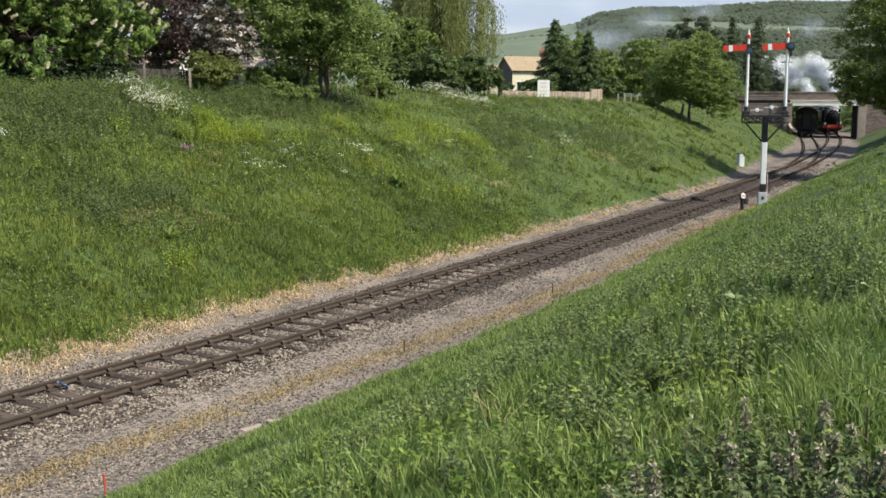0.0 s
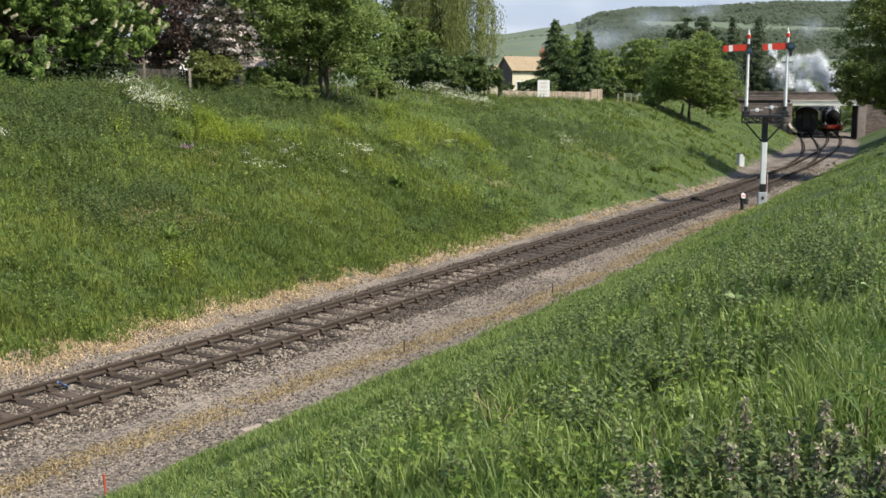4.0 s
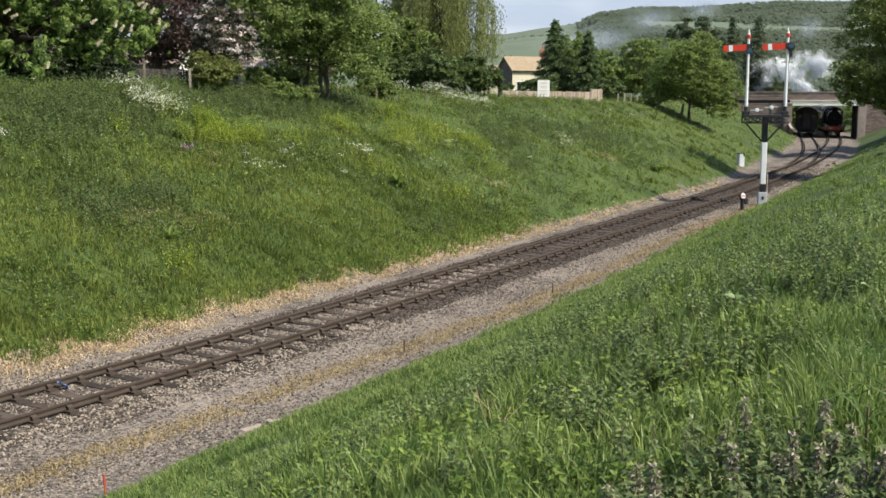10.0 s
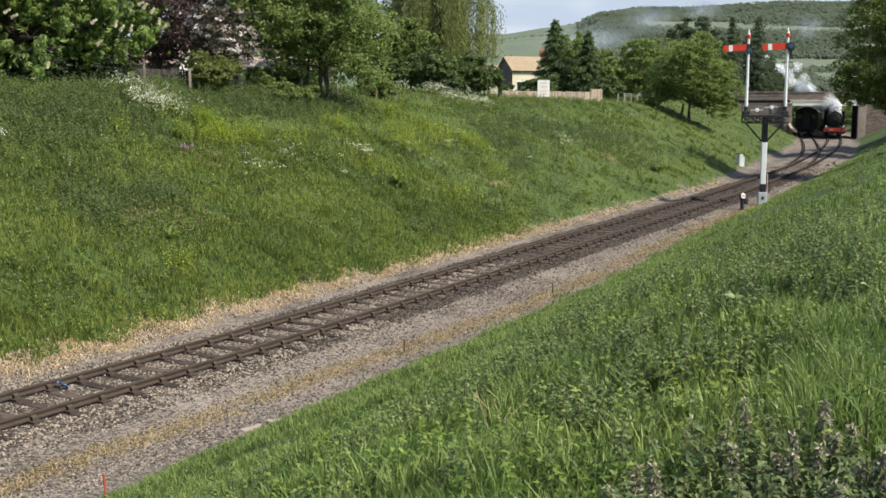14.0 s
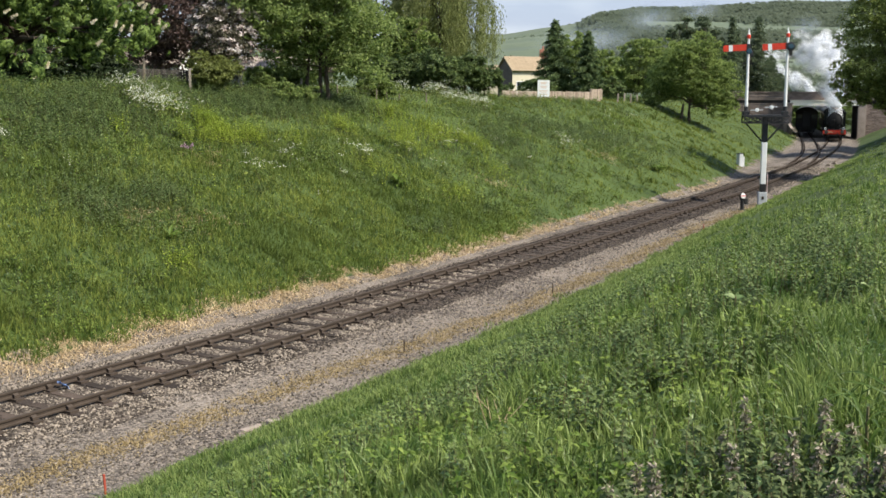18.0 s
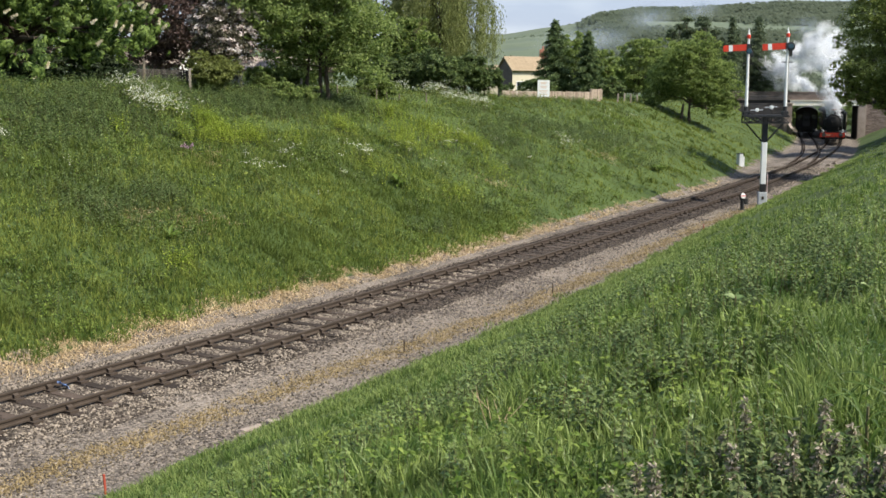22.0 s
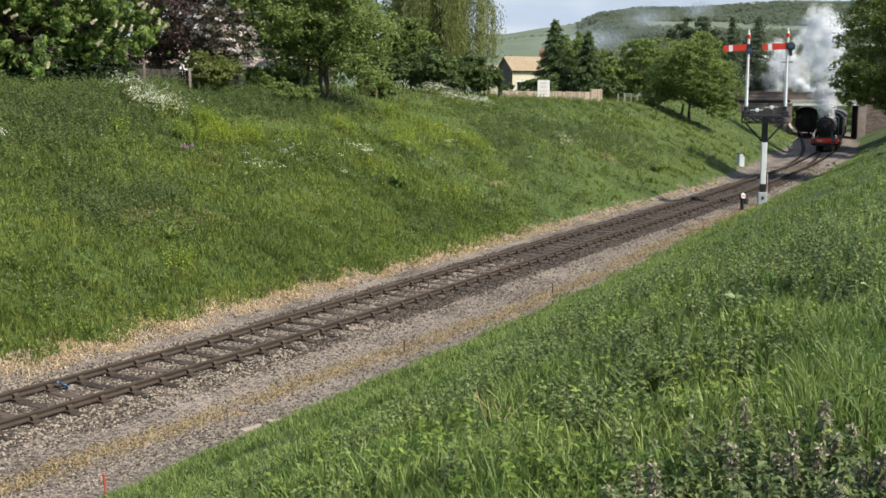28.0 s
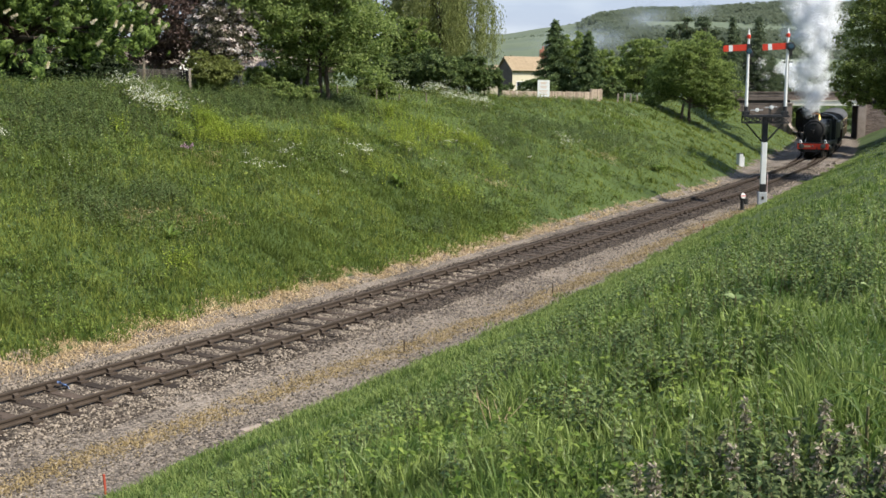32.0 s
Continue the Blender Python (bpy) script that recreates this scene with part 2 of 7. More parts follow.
M_BRICK = surface("brick", (0.145, 0.112, 0.096), (0.265, 0.208, 0.18), 1.0, 0.9, bump=0.4, obj=0.4)
# darker brick for the abutment cores and the deck
M_DARKBRICK = surface("dark_brick", (0.030, 0.026, 0.024), (0.085, 0.070, 0.062), 0.9, 0.95, bump=0.4, obj=0.3)
M_COPING = surface("coping_stone", (0.25, 0.205, 0.175), (0.40, 0.335, 0.29), 0.8, 0.9, bump=0.3, obj=0.3)
M_CREAM = surface("cream_paint", (0.74, 0.71, 0.60), (0.86, 0.84, 0.76), 1.2, 0.6)
M_WHITE = surface("white_paint", (0.66, 0.67, 0.66), (0.84, 0.85, 0.84), 0.7, 0.5, bump=0.1)
M_BLACK = surface("black_paint", (0.012, 0.012, 0.013), (0.04, 0.04, 0.042), 0.6, 0.5, bump=0.1)
M_RED = surface("red_enamel", (0.52, 0.035, 0.018), (0.70, 0.07, 0.035), 0.6, 0.35, bump=0.05)
M_GREY = surface("grey_paint", (0.38, 0.40, 0.42), (0.58, 0.60, 0.62), 0.5, 0.6, bump=0.1)
M_LOCO = surface("loco_paint", (0.005, 0.006, 0.006), (0.013, 0.016, 0.014), 0.9, 0.45, bump=0.05, spec=0.25)
M_SMOKEBOX = surface("smokebox_black", (0.008, 0.008, 0.009), (0.020, 0.020, 0.020), 0.5, 0.65, bump=0.15, spec=0.2)

# ---- ground: one sheet out to the horizon ----
def ground_sheet():
    ss = np.concatenate([np.array([-3500, -1500, -600, -250, -120, -70]), np.arange(-45, 180, 0.9), np.arange(180, 300, 6), np.array([330, 400, 500, 700, 1000, 1500, 2500, 4000])])
    dd = np.concatenate([np.array([-3500, -1500, -600, -250, -120, -60, -35]), np.arange(-20, 60, 0.45), np.arange(60, 120, 4), np.array([130, 160, 200, 300, 500, 900, 1500, 3000])])
    S, D = np.meshgrid(ss, dd, indexing="ij")
    x, y = S * TX - D * TY, S * TY + D * TX
    v = np.stack([x, y, height(x, y)], -1).reshape(-1, 3)
    a, b = len(ss), len(dd)
    i = (np.arange(a - 1)[:, None] * b + np.arange(b - 1)[None, :]).ravel()
    f = np.stack([i, i + b, i + b + 1, i + 1], 1)
    me = mesh_of("ground", v, f, M_SOIL, True)
    me.materials.append(M_GRAVEL)
    me.materials.append(M_BED)
    me.materials.append(M_OILY)
    fs, fd = plan(*v[f].mean(1)[:, :2].T)
    q = fd - centre(fs)
    edge = 0.18 * waves(fs, fd, 9, 3.0)
    gravelled = (q > -0.15 - hem(fs) + edge) & (q < 2.75 + siding(fs) + verge(fs) + edge) & (fs > -60) & (fs < 400)
    me.polygons.foreach_set("material_index", gravelled.astype(np.int32) + (gravelled & (q > -1.75 + edge) & (q < 1.6 + siding(fs) + edge) & (fs < 82 + 12 * edge)).astype(np.int32) + (gravelled & (q > -1.8 + edge) & (q < 1.6 + siding(fs) + edge) & (fs > 33 + 12 * edge) & (fs < 82 + 12 * edge)).astype(np.int32))
    return tagged(new("ground", me), "grassy railway cutting with a grey gravel trackbed", "ground", kind="structure")


ground_sheet()


# ---- railway track ----
def rail_path(s0, s1, off, ds=1.0):
    pts = []
    s = s0
    while s <= s1 + 1e-6:
        k = slope_at(s)
        w = 1 / math.hypot(1, k)
        o = off(s)
        pts.append(W(s - o * k * w, float(centre(s)) + o * w))
        s += ds
    return pts


def rail(parent, s0, s1, off):
    """Bullhead rail, its head's top at z = 0."""
    prof = [(-0.034, -0.005), (-0.028, 0.0), (0.028, 0.0), (0.034, -0.005), (0.034, -0.04), (0.011, -0.055), (0.011, -0.10), (0.034, -0.115), (0.034, -0.145), (-0.034, -0.145), (-0.034, -0.115), (-0.011, -0.10), (-0.011, -0.055), (-0.034, -0.04)]
    pts = rail_path(s0, s1, off)
    bm, rings = bmesh.new(), []
    for i, p in enumerate(pts):
        t = (pts[min(i + 1, len(pts) - 1)] - pts[max(i - 1, 0)]).normalized()
        side = Vector((-t.y, t.x, 0))
        rings.append([bm.verts.new(p + side * a + Vector((0, 0, b))) for a, b in prof])
    for r0, r1 in zip(rings, rings[1:]):
        for j in range(len(prof)):
            bm.faces.new((r0[j], r1[j], r1[(j + 1) % len(prof)], r0[(j + 1) % len(prof)]))
    return part("rail", bm, M_RAIL, parent)


def chair_mesh():
    bm = box(-0.10, 0.10, -0.19, 0.19, -0.185, -0.145)
    for y in (-1, 1):
        bx(bm, -0.055, 0.055, min(y * 0.035, y * 0.095), max(y * 0.035, y * 0.095), -0.15, -0.05)
    for v in bm.verts:
        if v.co.z > -0.06 and abs(v.co.y) > 0.05:
            v.co.z -= 0.035
    me = bpy.data.meshes.new("chair")
    bm.to_mesh(me)
    bm.free()
    me.materials.append(M_RAIL)
    return me


def sleeper_mesh(seed, long=1.3):
    r = random.Random(seed)
    bm = box(-0.125, 0.125, -long, long, -0.31, -0.185, 0.012)
    for v in bm.verts:
        v.co += Vector((r.uniform(-0.008, 0.008), r.uniform(-0.03, 0.03), r.uniform(-0.004, 0.004)))
    me = bpy.data.meshes.new("sleeper")
    bm.to_mesh(me)
    bm.free()
    me.materials.append(M_SLEEPER)
    return me


CHAIR = chair_mesh()
SLEEPERS = [sleeper_mesh(k) for k in range(4)]


def railway_track(label, s0, s1, off):
    t = thing("railway_track", label, "railway track")
    for side in (-0.7525, 0.7525):
        rail(t, s0, s1, lambda s, side=side: off(s) + side)
    s = s0 + 0.3
    k = 0
    while s < s1:
        p = rail_path(s, s, off)[0]
        p2 = rail_path(s + 0.2, s + 0.2, off)[0]
        m = Matrix.Translation(p) @ Matrix.Rotation(math.atan2(p2.y - p.y, p2.x - p.x) + random.uniform(-0.012, 0.012), 4, "Z")
        sl = shared("sleeper", SLEEPERS[k % 4], t, m)
        for y in (-0.7525, 0.7525):
            shared("chair", CHAIR, sl, Matrix.Translation((0, y, 0)))
        s += 0.765
        k += 1
    return t


railway_track("single line of rusty bullhead rails on dark wooden sleepers", 6.0, 236.0, lambda s: 0.0)
railway_track("second line of rusty rails branching off towards the bridge", 93.0, 171.5, lambda s: float(siding(s)))


# ---- plants ----
def blades(name, xy, hgt, wid, lean, mat, seed, parent=None, lift=None):
    """Grass blades: bent, tapering strips of three triangles each."""
    r = np.random.RandomState(seed)
    n = len(xy)
    yaw, dirn = r.rand(n) * 6.283, r.rand(n) * 6.283
    base = np.stack([xy[:, 0], xy[:, 1], height(xy[:, 0], xy[:, 1]) - 0.02], 1)
    if lift is not None:
        base[:, 2] += lift
    side = np.stack([np.cos(yaw), np.sin(yaw), 0 * yaw], 1) * (wid / 2)[:, None]
    out = np.stack([np.cos(dirn), np.sin(dirn), 0 * dirn], 1) * (lean * hgt)[:, None]
    up = np.array([0, 0, 1.0]) * hgt[:, None]
    v = np.stack([base - side, base + side, base + 0.55 * up + 0.35 * out - side * 0.8, base + 0.55 * up + 0.35 * out + side * 0.8, base + up * (1 - 0.35 * lean[:, None]) + out], 1).reshape(-1, 3)
    i = np.arange(n)[:, None, None] * 5
    f = (np.array([[0, 1, 3], [0, 3, 2], [2, 3, 4]])[None] + i).reshape(-1, 3)
    return mesh_of(name, v, f, mat)


def leaves(name, pos, nrm, length, wide, mat, seed, droop=0.25):
    """Leaves: folded rhombs of two triangles, facing along nrm."""
    r = np.random.RandomState(seed)
    n = len(pos)
    nrm = nrm / np.maximum(np.linalg.norm(nrm, axis=1), 1e-6)[:, None]
    rnd = r.randn(n, 3)
    ax = np.cross(nrm, rnd)
    ax /= np.maximum(np.linalg.norm(ax, axis=1), 1e-6)[:, None]
    sd = np.cross(nrm, ax)
    L, Wd = np.broadcast_to(length, (n,))[:, None], np.broadcast_to(wide, (n,))[:, None]
    v = np.stack([pos, pos + ax * L * 0.5 + sd * Wd * 0.5 + nrm * L * 0.10, pos + ax * L - nrm * L * droop, pos + ax * L * 0.5 - sd * Wd * 0.5 + nrm * L * 0.10], 1).reshape(-1, 3)
    f = (np.array([[0, 1, 2], [0, 2, 3]])[None] + np.arange(n)[:, None, None] * 4).reshape(-1, 3)
    return mesh_of(name, v, f, mat)


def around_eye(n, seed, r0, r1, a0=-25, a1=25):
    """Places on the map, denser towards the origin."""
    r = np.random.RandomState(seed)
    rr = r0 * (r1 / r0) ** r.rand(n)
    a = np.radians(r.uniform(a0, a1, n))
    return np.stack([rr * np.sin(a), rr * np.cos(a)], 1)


def tufts(name, xy, n, hgt, wid, spread, mat, seed, lean=0.5):
    """Tufts of n blades each that fan out from one root."""
    r = np.random.RandomState(seed)
    k = np.repeat(np.arange(len(xy)), n)
    a = r.rand(len(k)) * 6.283
    out = np.stack([np.cos(a), np.sin(a)], 1)
    root = xy[k] + out * (spread[k] * r.rand(len(k)) ** 0.5)[:, None]
    h = hgt[k] * r.uniform(0.45, 1.1, len(k))
    w = wid[k] * r.uniform(0.6, 1.3, len(k))
    bend = lean * r.uniform(0.2, 1.5, len(k)) * h
    base = np.stack([root[:, 0], root[:, 1], height(root[:, 0], root[:, 1]) - 0.02], 1)
    turn = a + r.randn(len(k)) * 0.5
    fall = np.stack([np.cos(turn), np.sin(turn), 0 * turn], 1) * bend[:, None]
    flat = a + 1.57 + r.randn(len(k)) * 0.8
    side = np.stack([np.cos(flat), np.sin(flat), 0 * flat], 1) * (w / 2)[:, None]
    up = np.array([0, 0, 1.0])[None] * h[:, None]
    tip = base + up * (0.98 - 0.28 * (bend / h)[:, None] ** 2) + fall
    v = np.stack([base - side, base + side, base + 0.58 * up + 0.30 * fall - side * 0.85, base + 0.58 * up + 0.30 * fall + side * 0.85, tip], 1).reshape(-1, 3)
    f = (np.array([[0, 1, 3], [0, 3, 2], [2, 3, 4]])[None] + np.arange(len(k))[:, None, None] * 5).reshape(-1, 3)
    return mesh_of(name, v, f, mat)


def pointed_leaves(name, pos, axis, up, length, wide, mat):
    """Pointed oval leaves along axis, creased down the middle, tips drooping."""
    axis = axis / np.linalg.norm(axis, axis=1)[:, None]
    sd = np.cross(axis, up)
    sd /= np.maximum(np.linalg.norm(sd, axis=1), 1e-6)[:, None]
    nn = np.cross(sd, axis)
    L, Wd = length[:, None], wide[:, None]
    v = np.stack([pos, pos + axis * L * 0.32 + sd * Wd * 0.5 + nn * L * 0.10, pos + axis * L * 0.45, pos + axis * L * 0.32 - sd * Wd * 0.5 + nn * L * 0.10, pos + axis * L - nn * L * 0.28], 1).reshape(-1, 3)
    f = (np.array([[0, 1, 2], [0, 2, 3], [1, 4, 2], [2, 4, 3]])[None] + np.arange(len(pos))[:, None, None] * 5).reshape(-1, 3)
    return mesh_of(name, v, f, mat)


def herbs(name, label, xy, hgt, levels, leaf, ratio, mat, seed, heads=0.0, category="plants"):
    """Upright leafy plants: a stem, whorls of leaves up it and, on some, a flowering head."""
    r = np.random.RandomState(seed)
    n = len(xy)
    z0 = height(xy[:, 0], xy[:, 1])
    lean = r.randn(n, 2) * 0.10
    P, A, Ls = [], [], []
    for lv in range(levels):
        u = 0.18 + 0.82 * (lv + 1) / levels
        twist = r.rand(n) * 0.8 + lv * 1.57
        for side in (0, 3.1416):
            a = twist + side + r.randn(n) * 0.25
            P.append(np.stack([xy[:, 0] + lean[:, 0] * hgt * u, xy[:, 1] + lean[:, 1] * hgt * u, z0 + hgt * u], 1))
            A.append(np.stack([np.cos(a), np.sin(a), 0.45 - 0.95 * r.rand(n) + 0.3 * (u > 0.95)], 1))
            Ls.append(leaf * (1.15 - 0.55 * u) * r.uniform(0.7, 1.25, n))
    P, A, L = np.concatenate(P), np.concatenate(A), np.concatenate(Ls)
    up = np.array([0, 0, 1.0])[None] + r.randn(len(P), 3) * 0.42
    ob = tagged(new(name, pointed_leaves(name, P, A, up, L, L * ratio, mat)), label, category, kind="stuff")
    foot = np.stack([xy[:, 0], xy[:, 1], z0 - 0.02], 1)
    top = np.stack([xy[:, 0] + lean[:, 0] * hgt, xy[:, 1] + lean[:, 1] * hgt, z0 + hgt], 1)
    wd = np.stack([0.004 + 0 * hgt + leaf * 0.02, 0 * hgt, 0 * hgt], 1)
    wy = wd[:, [1, 0, 2]]
    v = np.stack([foot - wd, foot + wd, foot + wy, top], 1).reshape(-1, 3)
    f = (np.array([[0, 1, 3], [1, 2, 3], [2, 0, 3]])[None] + np.arange(n)[:, None, None] * 4).reshape(-1, 3)
    st = new("stems", mesh_of("stems", v, f, M_STEM))
    st.parent = ob
    if heads:
        pick = np.where(r.rand(n) < heads)[0]
        m = 34
        k = np.repeat(pick, m)
        pos = top[k] + r.randn(len(k), 3) * np.array([0.016, 0.016, 0.03]) * (leaf[k] if np.ndim(leaf) else leaf)[..., None] * 12
        fl = new("florets", leaves("florets", pos, r.randn(len(k), 3), 0.016 + 0 * pos[:, 0], 0.011, M_FLORET, seed + 3))
        fl.parent = ob
    return ob


def near_side(xy, inset=0.0):
    s, d = plan(xy[:, 0], xy[:, 1])
    return d - centre(s) < -0.05 - hem(s) - 0.4 * (1 - step(10, 24, s)) - inset + 0.3 * waves(s, d, 9, 3.0)


def beds_of(xy):
    """Which plants rule where: below zero grass, above it leafy herbs."""
    return waves(xy[:, 0], xy[:, 1], 77, 2.4) + 0.9 * waves(xy[:, 0], xy[:, 1], 79, 0.75)


def weedy(xy):
    """Weed beds on the near slope: a broad belt above the grassy hem, tongues of grass through it."""
    w = beds_of(xy) - 0.35
    for x, y, rx, ry in ((0.2, 10.6, 1.0, 2.2), (0.9, 12.2, 0.9, 2.2), (1.6, 14.2, 1.0, 2.6), (2.8, 16.0, 1.2, 3.0), (2.8, 9.3, 0.55, 0.8), (3.6, 11.5, 1.0, 1.6), (-0.2, 9.2, 0.7, 1.2), (0.75, 6.5, 0.35, 0.5), (5.5, 24.0, 1.8, 6.0), (5.2, 15.0, 1.2, 2.6)):
        w = w + 0.95 * np.exp(-((xy[:, 0] - x) / rx) ** 2 - ((xy[:, 1] - y) / ry) ** 2)
    for x, y, rx, ry in ((1.9, 10.8, 0.5, 1.6), (1.2, 7.6, 0.5, 1.0), (0.35, 6.4, 0.35, 0.8), (0.1, 5.8, 0.5, 0.6), (1.9, 7.2, 0.8, 0.9), (3.2, 13.2, 0.5, 1.6)):
        w = w - 1.2 * np.exp(-((xy[:, 0] - x) / rx) ** 2 - ((xy[:, 1] - y) / ry) ** 2)
    return w


def lawn(xy):
    """Width of the plain grass strip between the gravel and the weeds."""
    s, d = plan(xy[:, 0], xy[:, 1])
    return 1.5 + 4.6 * (1 - step(14, 42, s))


def near_bank():
    r = np.random.RandomState(5)
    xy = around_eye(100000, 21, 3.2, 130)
    xy = xy[near_side(xy)]
    far = np.hypot(xy[:, 0], xy[:, 1])
    h = 0.07 + 0.10 * r.rand(len(xy))
    tagged(new("short_grass", blades("short_grass", xy, h, 0.008 + 0.004 * r.rand(len(xy)) + far * 0.00032, 0.3 + 0.7 * r.rand(len(xy)), M_GRASS, 6)), "short green grass covering the near slope", "grass", kind="stuff")
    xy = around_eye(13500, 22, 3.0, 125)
    xy = xy[near_side(xy)]
    s, d = plan(xy[:, 0], xy[:, 1])
    far = np.hypot(xy[:, 0], xy[:, 1])
    keep = (weedy(xy) < 0.25) | (r.rand(len(xy)) < 0.16)
    edge = np.clip((0.2 - hem(s) - (d - centre(s))) / (1.0 + lawn(xy)), 0.35, 1)
    h = (0.11 + 0.13 * r.rand(len(xy)) + 0.13 * np.clip(waves(xy[:, 0], xy[:, 1], 31, 1.5), 0, 1.3)) * edge
    xy, far, h = xy[keep], far[keep], h[keep]
    tagged(new("meadow_grass", tufts("meadow_grass", xy, 18, h, 0.0085 + far * 0.00032, 0.045 + far * 0.002, M_GRASS, 7, 0.42)), "fresh green meadow grass in tufts on the near slope", "grass", kind="stuff")
    # a hem of fine pale grass along the gravel
    s = 6 + 90 * r.rand(42000) ** 1.5
    q = -0.05 - hem(s) - 0.4 * (1 - step(10, 24, s)) + 0.3 * waves(s, centre(s) - hem(s), 9, 3.0) - (1.8 + 4.4 * (1 - step(14, 42, s))) * r.rand(42000) ** 1.15 + 0.12
    d = centre(s) + q
    xy = np.stack([s * TX - d * TY, s * TY + d * TX], 1)
    far = np.hypot(xy[:, 0], xy[:, 1])
    tagged(new("hem_grass", blades("hem_grass", xy, 0.10 + 0.12 * r.rand(len(xy)), 0.009 + far * 0.0004, 0.3 + 0.6 * r.rand(len(xy)), M_HEM, 91)), "fine pale grass along the edge of the gravel", "grass", kind="stuff")
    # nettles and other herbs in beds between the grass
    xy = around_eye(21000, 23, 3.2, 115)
    xy = xy[near_side(xy, lawn(xy))]
    far = np.hypot(xy[:, 0], xy[:, 1])
    keep = ((weedy(xy) > 0.10 + 0.55 * step(14, 24, far)) | (r.rand(len(xy)) < 0.04)) & (r.rand(len(xy)) < np.clip(far / 9, 0.5, 1))
    xy, far = xy[keep], far[keep]
    h = 0.15 + 0.22 * r.rand(len(xy)) + 0.09 * np.clip(waves(xy[:, 0], xy[:, 1], 35, 0.8), -0.8, 1)
    herbs("nettles", "dull green stinging nettles growing among the grass", xy, h, 6, 0.042 + far * 0.0012, 0.60, M_NETTLE, 61)
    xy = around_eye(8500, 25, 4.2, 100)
    xy = xy[near_side(xy, lawn(xy) + 0.2)]
    far = np.hypot(xy[:, 0], xy[:, 1])
    keep = waves(xy[:, 0], xy[:, 1], 41, 1.6) + 0.7 * waves(xy[:, 0], xy[:, 1], 43, 0.5) > 0.50
    xy, far = xy[keep], far[keep]
    h = 0.12 + 0.18 * r.rand(len(xy))
    herbs("broad_leaved_weeds", "bright yellow-green broad-leaved weeds on the near slope", xy, h, 5, 0.060 + far * 0.0010, 0.66, M_BROAD, 67)
    # taller cock's-foot below the crest
    xy = np.stack([r.uniform(1.5, 3.9, 420), np.zeros(420)], 1)
    xy[:, 1] = 3.5 + 1.15 * xy[:, 0] + r.uniform(-0.75, 0.9, 420)
    xy = xy[(waves(xy[:, 0], xy[:, 1], 45, 0.6) > -0.35) & (xy[:, 0] > 0.315 * xy[:, 1])]
    tagged(new("tall_grass", tufts("tall_grass", xy, 22, 0.25 + 0.15 * r.rand(len(xy)), 0.010 + 0 * xy[:, 0], 0.07 + 0 * xy[:, 0], M_GRASS, 47, 0.42)), "tall broad-bladed green grass below the slope's crest", "grass", kind="stuff")
    # pale fresh grass low on the crest
    xy = np.array([0.2, 5.15]) + r.randn(90, 2) * np.array([0.16, 0.22])
    xy = xy[near_side(xy)]
    tagged(new("pale_grass", tufts("pale_grass", xy, 16, 0.13 + 0.10 * r.rand(len(xy)), 0.008 + 0 * xy[:, 0], 0.05 + 0 * xy[:, 0], M_HEM, 49, 0.42)), "fresh pale green grass low on the near slope", "grass", kind="stuff")
    # dark leafy weed beds that break up the grass, and one yellow-green one
    beds = ((0.83, 9.0, 0.35, 0.7, 60), (1.64, 7.0, 0.3, 0.4, 50), (1.36, 7.1, 0.2, 0.4, 26), (1.3, 8.3, 0.3, 0.5, 46), (2.5, 8.9, 0.22, 0.45, 44), (3.4, 9.0, 0.4, 0.5, 70), (2.2, 7.0, 0.2, 0.3, 20), (3.7, 12.4, 0.5, 0.9, 60), (4.1, 11.2, 0.4, 0.8, 60), (0.95, 6.2, 0.2, 0.3, 30))
    xy = np.concatenate([np.array([x, y]) + r.randn(m, 2) * np.array([rx, ry]) * 0.6 for x, y, rx, ry, m in beds])
    herbs("leafy_weeds", "dark leafy weeds in beds between the grass", xy, 0.16 + 0.20 * r.rand(len(xy)), 8, 0.055 + 0 * xy[:, 0], 0.62, M_DUSKY, 95)
    xy = np.array([0.62, 6.3]) + r.randn(46, 2) * np.array([0.14, 0.22])
    herbs("broad_leaved_weeds", "bright yellow-green broad-leaved weeds low on the near slope", xy, 0.10 + 0.14 * r.rand(46), 6, 0.055 + 0 * xy[:, 0], 0.68, M_BROAD, 97)


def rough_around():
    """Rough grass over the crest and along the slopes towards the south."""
    r = np.random.RandomState(88)
    n = 2600
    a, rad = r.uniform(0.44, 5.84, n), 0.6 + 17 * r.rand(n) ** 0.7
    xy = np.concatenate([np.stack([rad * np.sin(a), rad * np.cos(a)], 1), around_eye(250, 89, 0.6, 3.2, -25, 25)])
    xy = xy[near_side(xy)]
    far = np.concatenate([np.stack([r.uniform(-22, 8.5, 1700), r.uniform(2.9, 18, 1700)], 1)])
    xy = np.concatenate([xy, bank_at(far[:, 0], far[:, 1])])
    h = 0.14 + 0.16 * r.rand(len(xy))
    tagged(new("rough_grass", tufts("rough_grass", xy, 6, h, 0.026 + 0 * h, 0.11 + 0 * h, M_GRASS, 90, 0.6)), "rough green grass on the crest and slopes of the cutting", "grass", kind="stuff")


def bank_at(s, q):
    d = centre(s) + q + siding(s) + verge(s)
    return np.stack([s * TX - d * TY, s * TY + d * TX], 1)


def scatter(s, q, rs, rq, n, seed):
    """Places in an oval bed about (s, q) on the far slope."""
    r = np.random.RandomState(seed)
    return bank_at(s + r.randn(n) * rs * 0.5, np.maximum(q + r.randn(n) * rq * 0.5, 2.4))


